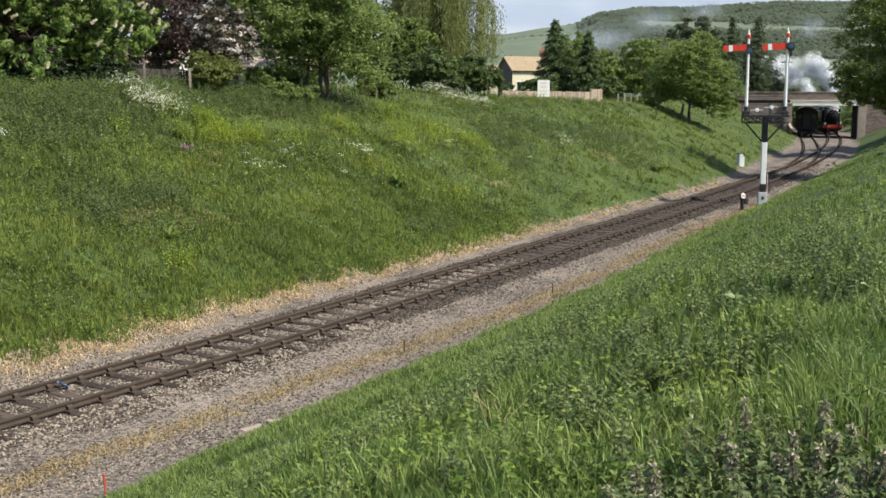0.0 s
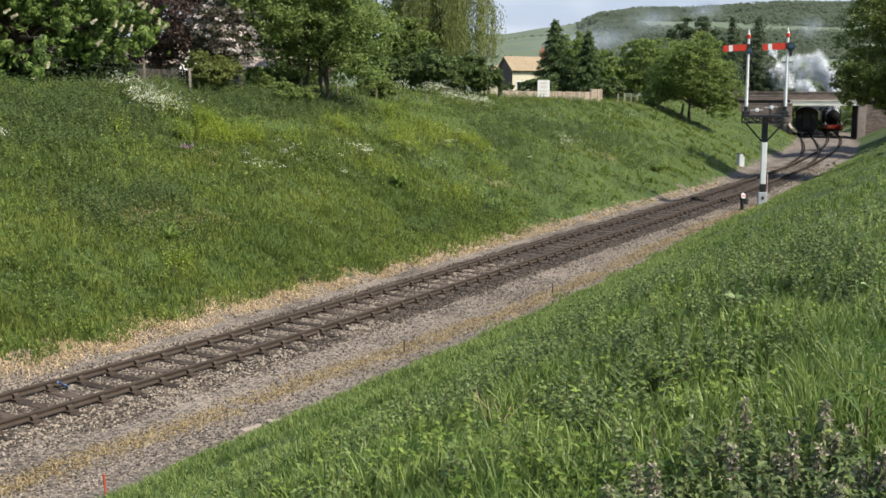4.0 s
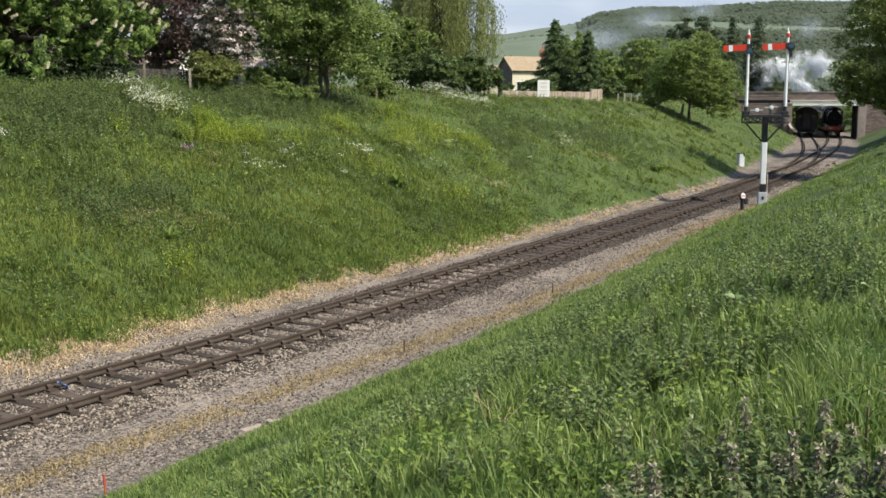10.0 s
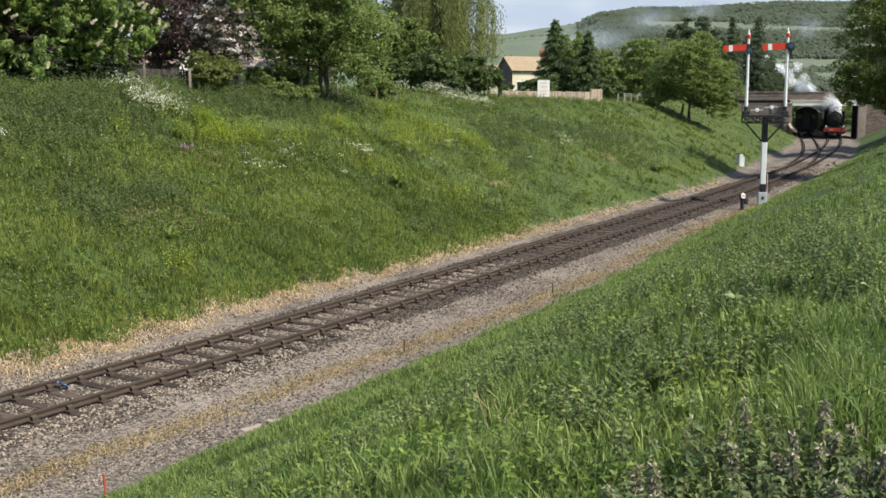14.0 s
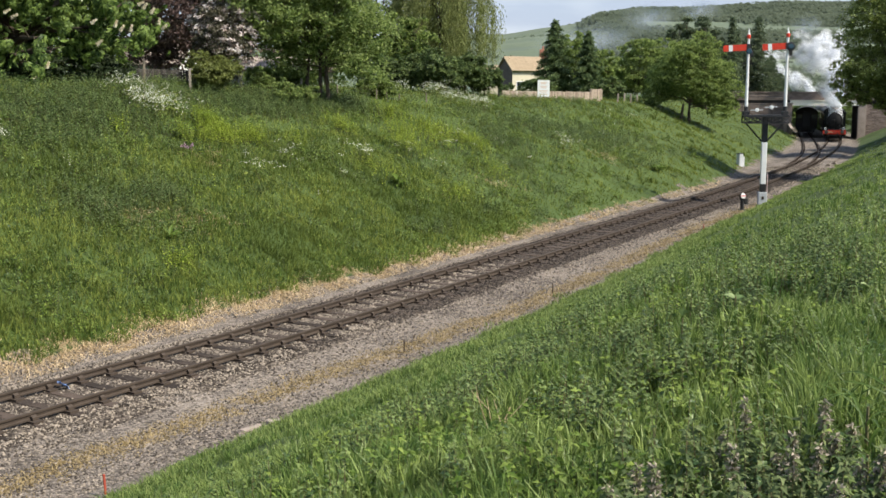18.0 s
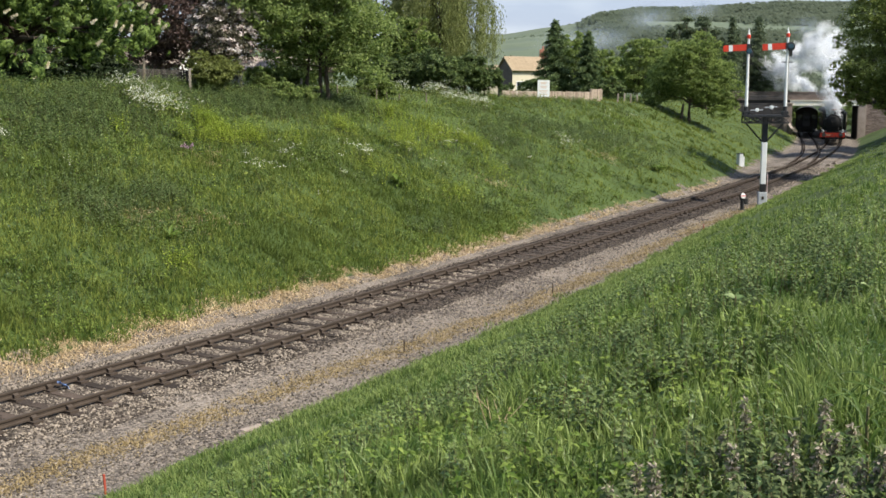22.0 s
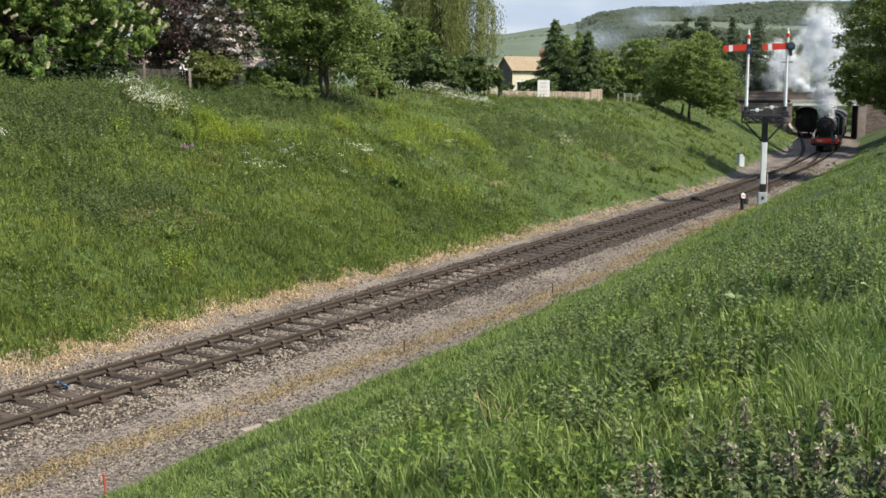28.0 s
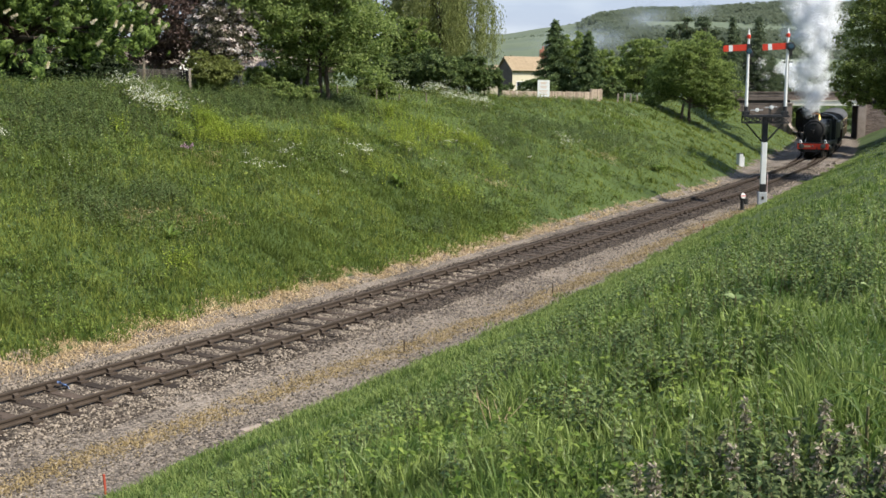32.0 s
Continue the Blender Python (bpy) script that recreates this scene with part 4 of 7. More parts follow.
# ---- bridge over the line ----
def bridge():
    t = thing("road_bridge", "brick road bridge with a cream girder over the railway", "bridge", pose(49.0, 142.0, 0, 0, 0, -9))
    depth = 8.4

    def wall_of(name, x0, x1, y0, y1, z0, z1, mat, course=0.2, long=0.6, core=None):
        body = part(name, box(x0, x1, y0 + 0.05, y1, z0, z1), core or mat, t)
        meshes = {}
        z, row = z0, 0
        while z < z1 - 0.02:
            h = min(course, z1 - z)
            x = x0 - (long / 2 if row % 2 else 0)
            while x < x1 - 0.02:
                a, b = max(x, x0), min(x + long, x1)
                if b - a > 0.05:
                    key = (round(b - a, 3), round(h, 3))
                    if key not in meshes:
                        bm = box(0.008, key[0] - 0.008, 0, 0.05, 0.008, key[1] - 0.008, 0.006)
                        me = bpy.data.meshes.new("brick_block")
                        bm.to_mesh(me)
                        bm.free()
                        me.materials.append(mat)
                        meshes[key] = me
                    shared("brick_block", meshes[key], body, Matrix.Translation((a, y0 + random.uniform(-0.006, 0.006), z)))
                x += long
            z += h
            row += 1
        return body

    # the abutments follow the line, which crosses under the road at a skew
    for x0, x1 in ((-6.8, -4.4), (3.85, 6.2)):
        for v in wall_of("abutment", x0, x1, 0.0, depth, -0.4, 4.3, M_BRICK, core=M_DARKBRICK).data.vertices:
            v.co.x += 0.12 * v.co.y
    wall_of("wing_wall", -14.5, -6.8, 0.1, 0.7, 0.5, 4.3, M_BRICK)
    wall_of("wing_wall", 6.2, 12.0, 0.1, 0.7, 0.0, 4.3, M_BRICK)
    for x in (-5.2, 3.9):
        part("pilaster", box(x, x + 0.95, -0.32, 0.0, -0.4, 4.2, 0.02), M_BRICK if x < 0 else M_COPING, t, "weathered pilaster")
        part("pilaster_cap", box(x - 0.08, x + 1.03, -0.42, 0.02, 4.2, 4.38, 0.03), M_COPING, t)
    girder = part("girder", box(-4.45, 3.9, -0.16, 0.12, 4.10, 4.62, 0.0), M_CREAM, t, "cream painted steel girder")
    part("flange", box(-4.5, 3.95, -0.30, -0.16, 4.02, 4.10, 0.01), M_CREAM, girder)
    part("flange", box(-4.5, 3.95, -0.30, -0.16, 4.62, 4.69, 0.01), M_CREAM, girder)
    for k in range(10):
        part("stiffener", box(-4.2 + k * 0.9, -4.16 + k * 0.9, -0.20, -0.16, 4.10, 4.62), M_CREAM, girder)
    part("girder", box(-3.45, 4.9, depth - 0.2, depth + 0.08, 3.95, 4.62), M_CREAM, t)
    m = Matrix.Translation((-4.5, -0.95, 1.45)) @ Matrix.Rotation(radians(14), 4, "Z") @ Matrix.Rotation(radians(30), 4, "X")
    part("wing_base", box(-0.15, 0.15, -0.7, 0.6, -1.6, -0.1, m=m), M_BRICK, t)
    for k in range(2):
        part("wing_coping", box(-0.2, 0.2, -0.75 + k * 0.7, -0.07 + k * 0.7, -0.1, 0.08, 0.03, m=m), M_COPING, t, "pale sloping stone coping")
    part("deck", box(-14.5, 12.0, 0.12, depth - 0.2, 4.3, 4.72), M_DARKBRICK, t)
    wall_of("parapet", -14.5, 12.0, 0.0, 0.36, 4.70, 5.62, M_BRICK, 0.2, 0.66)
    part("parapet", box(-14.5, 12.0, depth - 0.36, depth, 4.70, 5.62), M_BRICK, t)
    for k in range(24):
        part("coping", box(-14.5 + k * 1.104, -14.5 + k * 1.104 + 1.09, -0.06, 0.42, 5.62, 5.78, 0.02), M_BRICK, t)
    part("coping", box(-14.5, 12.0, depth - 0.42, depth + 0.06, 5.62, 5.78, 0.02), M_COPING, t)


bridge()


# ---- bracket signal ----
M_SPEC = surface("spectacle_glass", (0.01, 0.03, 0.05), (0.03, 0.08, 0.11), 0.3, 0.15, bump=0, spec=0.6)


def signal():
    x, y = 16.91, 58.2
    t = thing("bracket_signal", "white and black bracket railway signal with two red arms", "signal", pose(x, y, -0.31, 0, 0, -6))
    base = part("base", box(-0.22, 0.22, -0.2, 0.2, -0.2, 0.72, 0.02), M_GREY, t, "grey concrete base block")
    part("notice", box(-0.06, 0.06, -0.215, -0.205, 0.34, 0.5), M_RAIL, base)
    post = part("post", box(-0.135, 0.135, -0.135, 0.135, 1.15, 3.35, 0.02), M_WHITE, t, "white painted square timber post")
    part("post_foot", box(-0.145, 0.145, -0.145, 0.145, 0.70, 1.15, 0.02), M_BLACK, post)
    part("post_head", box(-0.142, 0.142, -0.142, 0.142, 3.35, 4.75, 0.02), M_BLACK, post)
    plat = part("platform", box(-1.16, 1.16, -0.42, 0.42, 4.72, 4.78), M_BLACK, t, "black steel landing")
    for yy in (-0.40, 0.40):
        for z in (4.33, 4.66):
            part("truss_bar", box(-1.16, 1.16, yy - 0.03, yy + 0.03, z, z + 0.06), M_BLACK, plat)
        for k in range(6):
            a = -1.13 + k * 0.38
            bm = rod(bmesh.new(), (a, yy, 4.36), (a + 0.38, yy, 4.68), 0.022, seg=5)
            rod(bm, (a + 0.38, yy, 4.36), (a, yy, 4.68), 0.022, seg=5)
            bx(bm, a - 0.025, a + 0.025, yy - 0.035, yy + 0.035, 4.33, 4.72)
            part("lattice", bm, M_BLACK, plat)
    for sx in (-1, 1):
        part("brace", rod(bmesh.new(), (sx * 0.12, 0, 3.38), (sx * 0.95, 0, 4.33), 0.028, seg=6), M_BLACK, t)
        part("brace", rod(bmesh.new(), (sx * 0.12, 0.3, 3.38), (sx * 0.95, 0.3, 4.33), 0.022, seg=6), M_BLACK, t)
    for k, (dx, up) in enumerate(((-1.0, 0.0), (0.99, 0.06))):
        doll = part("doll_post", rod(bmesh.new(), (dx, 0, 5.2), (dx, 0, 8.75 + up), 0.085, 0.062, 12), M_WHITE, t, "slim white signal post")
        bm = rod(bmesh.new(), (dx, 0, 4.72), (dx, 0, 5.22), 0.105, 0.1, 12)
        bx(bm, dx - 0.16, dx + 0.16, -0.16, 0.16, 4.74, 4.98, 0.02)
        part("doll_foot", bm, M_BLACK, doll)
        part("finial", lathe(bmesh.new(), [(0.07, 0), (0.08, 0.05), (0.05, 0.08), (0.045, 0.14), (0.03, 0.24), (0.004, 0.34)], Matrix.Translation((dx, 0, 8.90 + up)), 10), M_WHITE, doll)
        part("finial_collar", lathe(bmesh.new(), [(0.085, 0), (0.10, 0.05), (0.10, 0.16), (0.08, 0.2)], Matrix.Translation((dx, 0, 8.72 + up)), 10), M_RED, doll)
        m = Matrix.Translation((dx, -0.12, 8.27 + up)) @ Matrix.Rotation(radians(-3.2), 4, "Y")
        arm = part("signal_arm", box(-1.30, -0.10, -0.015, 0.015, -0.16, 0.16, 0.004, m=m), M_RED, t, "red enamelled semaphore arm")
        part("arm_stripe", box(-1.02, -0.82, -0.02, -0.0152, -0.16, 0.16, m=m), M_WHITE, arm)
        bm = box(-0.14, 0.12, -0.03, 0.03, -0.16, 0.17, 0.05, m=m)
        part("arm_plate", bm, M_BLACK, arm)
        m2 = Matrix.Translation((dx + 0.02 + 0.11 * k, -0.13, 8.06 + 0.18 * k + up)) @ Matrix.Rotation(radians(90), 4, "X")
        spec = part("spectacle", lathe(bmesh.new(), [(0.13 + 0.07 * k, -0.03), (0.15 + 0.08 * k, -0.01), (0.15 + 0.08 * k, 0.02), (0.13 + 0.07 * k, 0.03)], m2, 16), M_BLACK, arm)
        part("lens", lathe(bmesh.new(), [(0.10, 0.028), (0.14, 0.038), (0.10, 0.05)], m2, 12), M_SPEC, arm)
        lamp = part("signal_lamp", box(dx + 0.02, dx + 0.26, 0.05, 0.28, 7.76 + up, 8.1 + up, 0.02), M_BLACK, t)
        part("lamp_bracket", box(dx - 0.28, dx + 0.30, -0.02, 0.06, 7.42 + up, 7.47 + up), M_BLACK, t)
        bm = rod(bmesh.new(), (dx + 0.10, 0.06, 5.0), (dx + 0.10, 0.06, 7.75 + up), 0.014, seg=5)
        part("signal_rod", bm, M_RAIL, t)
        wx = dx + (0.51 if k == 0 else -0.75)
        lever = part("weight_lever", rod(bmesh.new(), (wx - 0.32, -0.2, 5.02 + 0.14 * k), (wx + 0.32, -0.2, 5.04 + 0.16 * k), 0.022, seg=6), M_GREY, t)
        part("balance_weight", lathe(bmesh.new(), [(0.05, -0.05), (0.105, -0.04), (0.105, 0.04), (0.05, 0.05)], Matrix.Translation((wx + 0.02, -0.2, 5.03 + 0.14 * k)) @ Matrix.Rotation(radians(90), 4, "X"), 14), M_WHITE, lever, "white iron balance weight")
    part("cable_pipe", rod(bmesh.new(), (0.23, -0.05, -0.1), (0.23, -0.05, 1.7), 0.017, seg=6), surface("pale_pink_pipe", (0.55, 0.40, 0.40), (0.70, 0.55, 0.55), 0.3, 0.5), t, "thin pale pink cable pipe")
    bm = bmesh.new()
    for sx in (-1.14, 1.14):
        rod(bm, (sx, 0.38, 4.75), (sx, 0.38, 5.72), 0.016, seg=5)
    for z in (5.3, 5.72):
        rod(bm, (-1.14, 0.38, z), (1.14, 0.38, z), 0.014, seg=5)
    part("handrail", bm, M_BLACK, t)


signal()


def ground_signal():
    t = thing("ground_signal", "small ground signal with a white round disc", "signal", pose(15.24, 55.9, -0.31, 0, 0, 12))
    part("foot", box(-0.16, 0.16, -0.16, 0.16, -0.05, 0.06, 0.01), M_BLACK, t)
    part("stem", rod(bmesh.new(), (0, 0, 0.05), (0, 0, 0.5), 0.11, 0.09, 10), M_BLACK, t)
    disc = part("disc", lathe(bmesh.new(), [(0.12, -0.02), (0.145, 0), (0.12, 0.025)], Matrix.Translation((-0.02, -0.12, 0.74)) @ Matrix.Rotation(radians(80), 4, "X"), 18), M_WHITE, t, "white enamelled disc with a red bar")
    part("bar", box(-0.155, 0.115, -0.16, -0.145, 0.72, 0.765), M_RED, disc)
    part("lamp_case", box(-0.1, 0.12, -0.08, 0.16, 0.5, 0.86, 0.03), M_BLACK, t)
    part("crank", box(0.1, 0.30, -0.05, 0.08, 0.3, 0.62, 0.03), M_BLACK, t)


ground_signal()


def cabinet():
    t = thing("lineside_cabinet", "pale grey metal lineside cabinet at the foot of the bank", "cabinet", pose(22.86, 85.0, 0.06, 0, 0, 30))
    body = part("body", box(-0.20, 0.20, -0.17, 0.17, -0.1, 0.90, 0.02), M_GREY, t)
    part("lid", box(-0.23, 0.23, -0.20, 0.20, 0.90, 0.96, 0.015), M_BLACK, t, "dark weathered lid")
    part("door", box(-0.16, 0.16, -0.183, -0.17, 0.1, 0.84, 0.004), M_GREY, body)
    part("junction_box", box(0.22, 0.38, -0.14, 0.10, -0.1, 0.66, 0.02), M_GREY, t)


cabinet()


# ---- trees and shrubs ----
def lobe_set(*rows):
    return [(Vector((a, b, c)), r, 0.82) for a, b, c, r in rows]


def shrub(name, label, x, y, wide, tall, count, length, mat, seed, category="shrub", dz=-0.1):
    r = random.Random(seed)
    lobes = []
    for k in range(9):
        a = k * 2.4
        rad = wide * 0.62 * math.sqrt((k + 0.3) / 9)
        z = tall * (0.30 + 0.42 * r.random() * (1.1 - 0.5 * rad / wide))
        lobes.append((Vector((rad * math.cos(a), rad * math.sin(a), z)), min(wide, tall) * r.uniform(0.34, 0.48), 0.85))
    return tree(name, label, x, y, lobes, count, length, length * 0.62, mat, 0.05 + 0.02 * wide, tall * 0.15, seed, category=category, dz=dz)


def horse_chestnut():
    """Large drooping hand-shaped leaves, each of six leaflets, and upright flower candles."""
    x, y = -17.2, 45.0
    t = thing("horse_chestnut_tree", "spreading horse chestnut with large leaves and white flower candles", "tree", pose(x, y, on_ground(x, y)))
    lobes = lobe_set((2.6, -2.4, 4.2, 2.2), (4.0, -0.6, 2.6, 1.8), (-0.6, -3.4, 2.8, 2.2), (0.6, -3.0, 5.6, 2.4), (-3.4, -2.4, 3.2, 2.4), (3.4, 0.6, 6.4, 2.4), (-2.6, -1.2, 6.4, 2.8), (4.3, 0.8, 4.6, 1.8), (0, 0.4, 8.4, 3.2), (-2.2, -4.0, 1.5, 1.0), (3.4, 2.5, 2.6, 1.8), (-4.5, 1, 4.6, 2.8), (-0.8, 3, 4, 3), (0.6, -3.6, 3.6, 1.6), (3.2, -1.6, 2.2, 1.2), (-3.4, -3.4, 1.8, 1.3), (-1.0, -2.0, 1.6, 1.5), (0.8, 1.8, 1.5, 2.0), (2.6, 2.2, 1.0, 1.6), (-1.6, 1.8, 1.4, 2.0), (-4.2, 0.4, 1.6, 2.0), (-0.2, 0.4, 2.6, 2.0), (1.6, 0.6, 3.0, 2.0), (-3.0, -4.4, 5.0, 1.7), (-1.8, -4.9, 3.6, 1.4), (-4.4, -4.0, 4.0, 1.7), (-1.6, -4.6, 5.8, 1.5), (2.4, -4.7, 0.8, 0.55), (3.0, -4.5, 1.2, 0.5), (1.8, -4.7, 1.1, 0.5), (2.4, -4.4, 1.7, 0.6))
    part("trunk", trunk_mesh(lobes, ((0, 0, 0),), 0.42, 2.0, 41), M_BARK, t, smooth=True)
    r = np.random.RandomState(41)
    tot = sum(l[1] ** 2 for l in lobes)
    mid, way = [], []
    for c, size, flat in lobes:
        boughs = int(520 * size * size / tot)
        u = r.randn(boughs, 3)
        u /= np.linalg.norm(u, axis=1)[:, None]
        u[:, 2] = np.abs(u[:, 2]) * np.where(r.rand(boughs) < 0.66, 1, -1)
        tip = u * (size * (0.55 + 0.5 * r.rand(boughs) ** 0.6))[:, None] * np.array([1, 1, flat])
        # each bough end carries an umbrella of hand-shaped leaves, with shade between the boughs
        each = r.randint(13, 22, boughs)
        k = np.repeat(np.arange(boughs), each)
        off = r.randn(len(k), 3) * np.array([0.30, 0.30, 0.09])
        off[:, 2] -= 0.45 * (off[:, 0] ** 2 + off[:, 1] ** 2) / 0.30
        mid.append(tip[k] + off + np.array(c))
        way.append(u[k] * 0.6 + off / 0.4)
    mid, way = np.concatenate(mid), np.concatenate(way)
    m = 6
    k = np.repeat(np.arange(len(mid)), m)
    face = way[k] * np.array([1, 1, 0.5]) + np.array([0, 0, 0.55])
    face /= np.linalg.norm(face, axis=1)[:, None]
    a = np.tile((np.arange(m) - 2.5) * 0.62, len(mid)) + r.randn(len(k)) * 0.12
    down = way[k] * np.array([0.8, 0.8, 0.2]) + np.array([0, 0, -0.75])
    side = np.cross(face, down)
    side /= np.maximum(np.linalg.norm(side, axis=1), 1e-6)[:, None]
    fall = np.cross(side, face)
    axis = fall * np.cos(a)[:, None] + side * np.sin(a)[:, None] - face * 0.25
    L = (0.32 * r.uniform(0.75, 1.2, len(mid)))[k] * (0.72 + 0.33 * np.cos(a))
    shared("crown", pointed_leaves("crown", mid[k], axis, face + r.randn(len(k), 3) * 0.12, L, L * 0.40, L_CHEST), t)
    z = r.rand(130)
    a = r.rand(130) * 6.283
    rad = 0.058 * (1.05 - z)
    pos = np.stack([rad * np.cos(a), rad * np.sin(a), z * 0.26], 1)
    me = leaves("flower_candle", pos, pos * np.array([1, 1, 0.1]) + r.randn(130, 3) * 0.02, 0.05 + 0 * z, 0.04, M_CANDLE, 7)
    for p in ((1.43, -4.6, 2.56), (1.69, -4.6, 2.4), (4.13, -4.4, 3.03), (4.44, -4.4, 3.1), (5.95, -3.5, 2.93), (6.14, -3.5, 2.8), (6.15, -2.5, 2.7), (6.31, -2.0, 2.32), (6.44, -2.0, 2.15), (4.54, -4.6, 2.2), (5.27, -4.2, 2.1), (5.46, -4.2, 1.96), (5.77, -4.0, 1.95), (4.65, -4.4, 1.45), (2.93, -4.8, 0.6), (2.44, -4.8, 0.2)):
        shared("flower_candle", me, t, Matrix.Translation(p) @ Matrix.Rotation(r.uniform(-0.3, 0.3), 4, "X") @ Matrix.Rotation(r.uniform(0.2, 1.1), 4, "Y"))


horse_chestnut()
tree("copper_beech_tree", "dark purple-leaved copper beech", -13.6, 66, lobes_of(3, 20, 4.6, 2.8, 13.0), 32000, 0.20, 0.13, L_COPPER, 0.38, 2.4, 42, loose=0.16)
tree("copper_beech_tree", "dark purple-leaved copper beech behind the hedge", -18.0, 70, lobes_of(13, 16, 4.4, 1.6, 12.0), 16000, 0.25, 0.16, L_COPPER, 0.38, 2.4, 52, loose=0.16)
BLOSSOM_LOBES = lobes_of(5, 14, 1.45, 1.5, 3.7)
blossom = tree("blossom_tree", "small dark-leaved tree dotted with white and pink blossom", -9.6, 48.8, BLOSSOM_LOBES, 9000, 0.13, 0.08, L_DUSK, 0.12, 1.0, 43, loose=0.18)
shared("blossom", crown_leaves([(c, size * 1.06, flat) for c, size, flat in BLOSSOM_LOBES], 6500, 0.105, 0.09, L_BLOSSOM, 143, "blossom", loose=0.09), blossom)
tree("field_maple_tree", "bushy green tree with three dark stems", -5.7, 52.3, lobes_of(7, 22, 2.9, 2.1, 9.4, 0.8) + lobe_set((-2.2, -0.3, 2.9, 1.0), (-2.1, -0.2, 4.4, 1.2), (-1.8, -1.0, 2.0, 0.9), (-1.3, -0.8, 1.5, 0.7), (1.5, -0.9, 1.5, 0.8), (2.3, -0.3, 1.7, 1.1), (2.5, 0, 3.2, 1.2), (-2.1, -3.2, 3.5, 1.2), (-2.5, -3.2, 5.0, 1.3), (-1.3, -3.0, 4.2, 1.2), (-1.8, -3.2, 6.4, 1.3), (-0.2, -2.6, 5.8, 1.3), (0.9, -2.3, 3.9, 1.1), (1.6, -2.0, 5.6, 1.3), (-2.9, -3.3, 4.4, 1.1), (-2.9, -3.4, 5.9, 1.2), (-2.6, -3.3, 3.0, 0.8), (-2.4, -3.3, 7.3, 1.2)),
     66000, 0.15, 0.095, L_MAPLE, 0.095, 2.0, 44, ((-0.75, 0, 0), (-0.1, 0.15, 0), (0.32, -0.2, 0)), loose=0.15)
tree("hawthorn_tree", "round green tree leaning from two stems on the bank", 21.9, 98.6, lobe_set(
    (-2.2, 0, 4.2, 1.7), (-2.8, 0.6, 2.6, 1.3), (-1.0, -0.8, 5.8, 1.7), (0.8, 0, 6.6, 1.6), (1.2, -0.6, 5.0, 1.8), (2.4, 0.2, 4.2, 1.7), (3.2, -0.2, 2.8, 1.5), (2.6, -0.8, 1.4, 1.2),
    (-0.4, -1.0, 3.8, 1.7), (0.8, -1.4, 3.2, 1.5), (-1.6, 1.2, 3.4, 1.6), (1.0, 1.5, 4.0, 1.9), (-0.6, 0.4, 6.2, 1.5), (3.6, 0.4, 1.6, 1.1), (1.4, 0.2, 2.2, 1.1)), 40000, 0.18, 0.115, L_GREEN, 0.15, 1.7, 45, ((-0.75, 0, 0), (0.0, 0.1, 0)))
tree("lime_tree", "broad green tree overhanging the cutting", 30.3, 74.6, lobe_set(
    (-2.7, -0.5, 5.4, 1.8), (-2.2, 0.4, 7.2, 1.7), (-2.2, -0.6, 9.0, 1.9), (-2.6, 0.6, 4.6, 1.3), (0.8, -2.2, 5.2, 2.3), (0.8, -1.5, 7.6, 2.8), (-0.4, 0.2, 10.2, 2.5), (2.6, -0.6, 6, 2.8), (1.5, -0.4, 9, 2.8), (-0.4, -1.2, 4.4, 1.4),
    (-1.4, -0.2, 11.2, 1.7), (-1.4, -0.4, 5.6, 1.9), (0.4, 0.0, 12.0, 2.2), (2.2, -1.6, 4.0, 1.6), (3.8, -1.5, 4.2, 2.0), (0.8, -1.0, 10.4, 2.2), (-2.3, -0.6, 4.0, 0.9), (-1.4, -0.8, 3.7, 1.0), (-0.5, -0.8, 3.4, 1.0), (0.4, -1.0, 3.0, 1.0), (-3.3, -0.5, 3.8, 0.8), (-2.8, -0.6, 3.4, 0.7), (-3.6, -0.3, 4.6, 0.8)), 63000, 0.18, 0.115, L_YOUNG, 0.26, 2.6, 46)
tree("lime_tree", "tall green tree farther along the cutting edge", 43.0, 99.3, lobes_of(19, 20, 4.0, 6.0, 11.0), 34000, 0.22, 0.14, L_YOUNG, 0.24, 1.8, 53)
tree("lime_tree", "low spreading green tree on the cutting edge", 46.4, 108.9, lobes_of(31, 18, 3.9, 3.0, 5.5), 34000, 0.24, 0.15, L_YOUNG, 0.20, 1.6, 56)
tree("lime_tree", "round green tree on the cutting edge before the bridge", 49.7, 115.4, lobes_of(29, 18, 4.3, 1.8, 4.3), 34000, 0.24, 0.15, L_YOUNG, 0.20, 1.6, 55)
tree("lime_tree", "tall green tree near the bridge end", 62.0, 118.0, lobes_of(23, 16, 4.4, 1.0, 10.0), 14000, 0.24, 0.15, L_GREEN, 0.24, 1.8, 54)


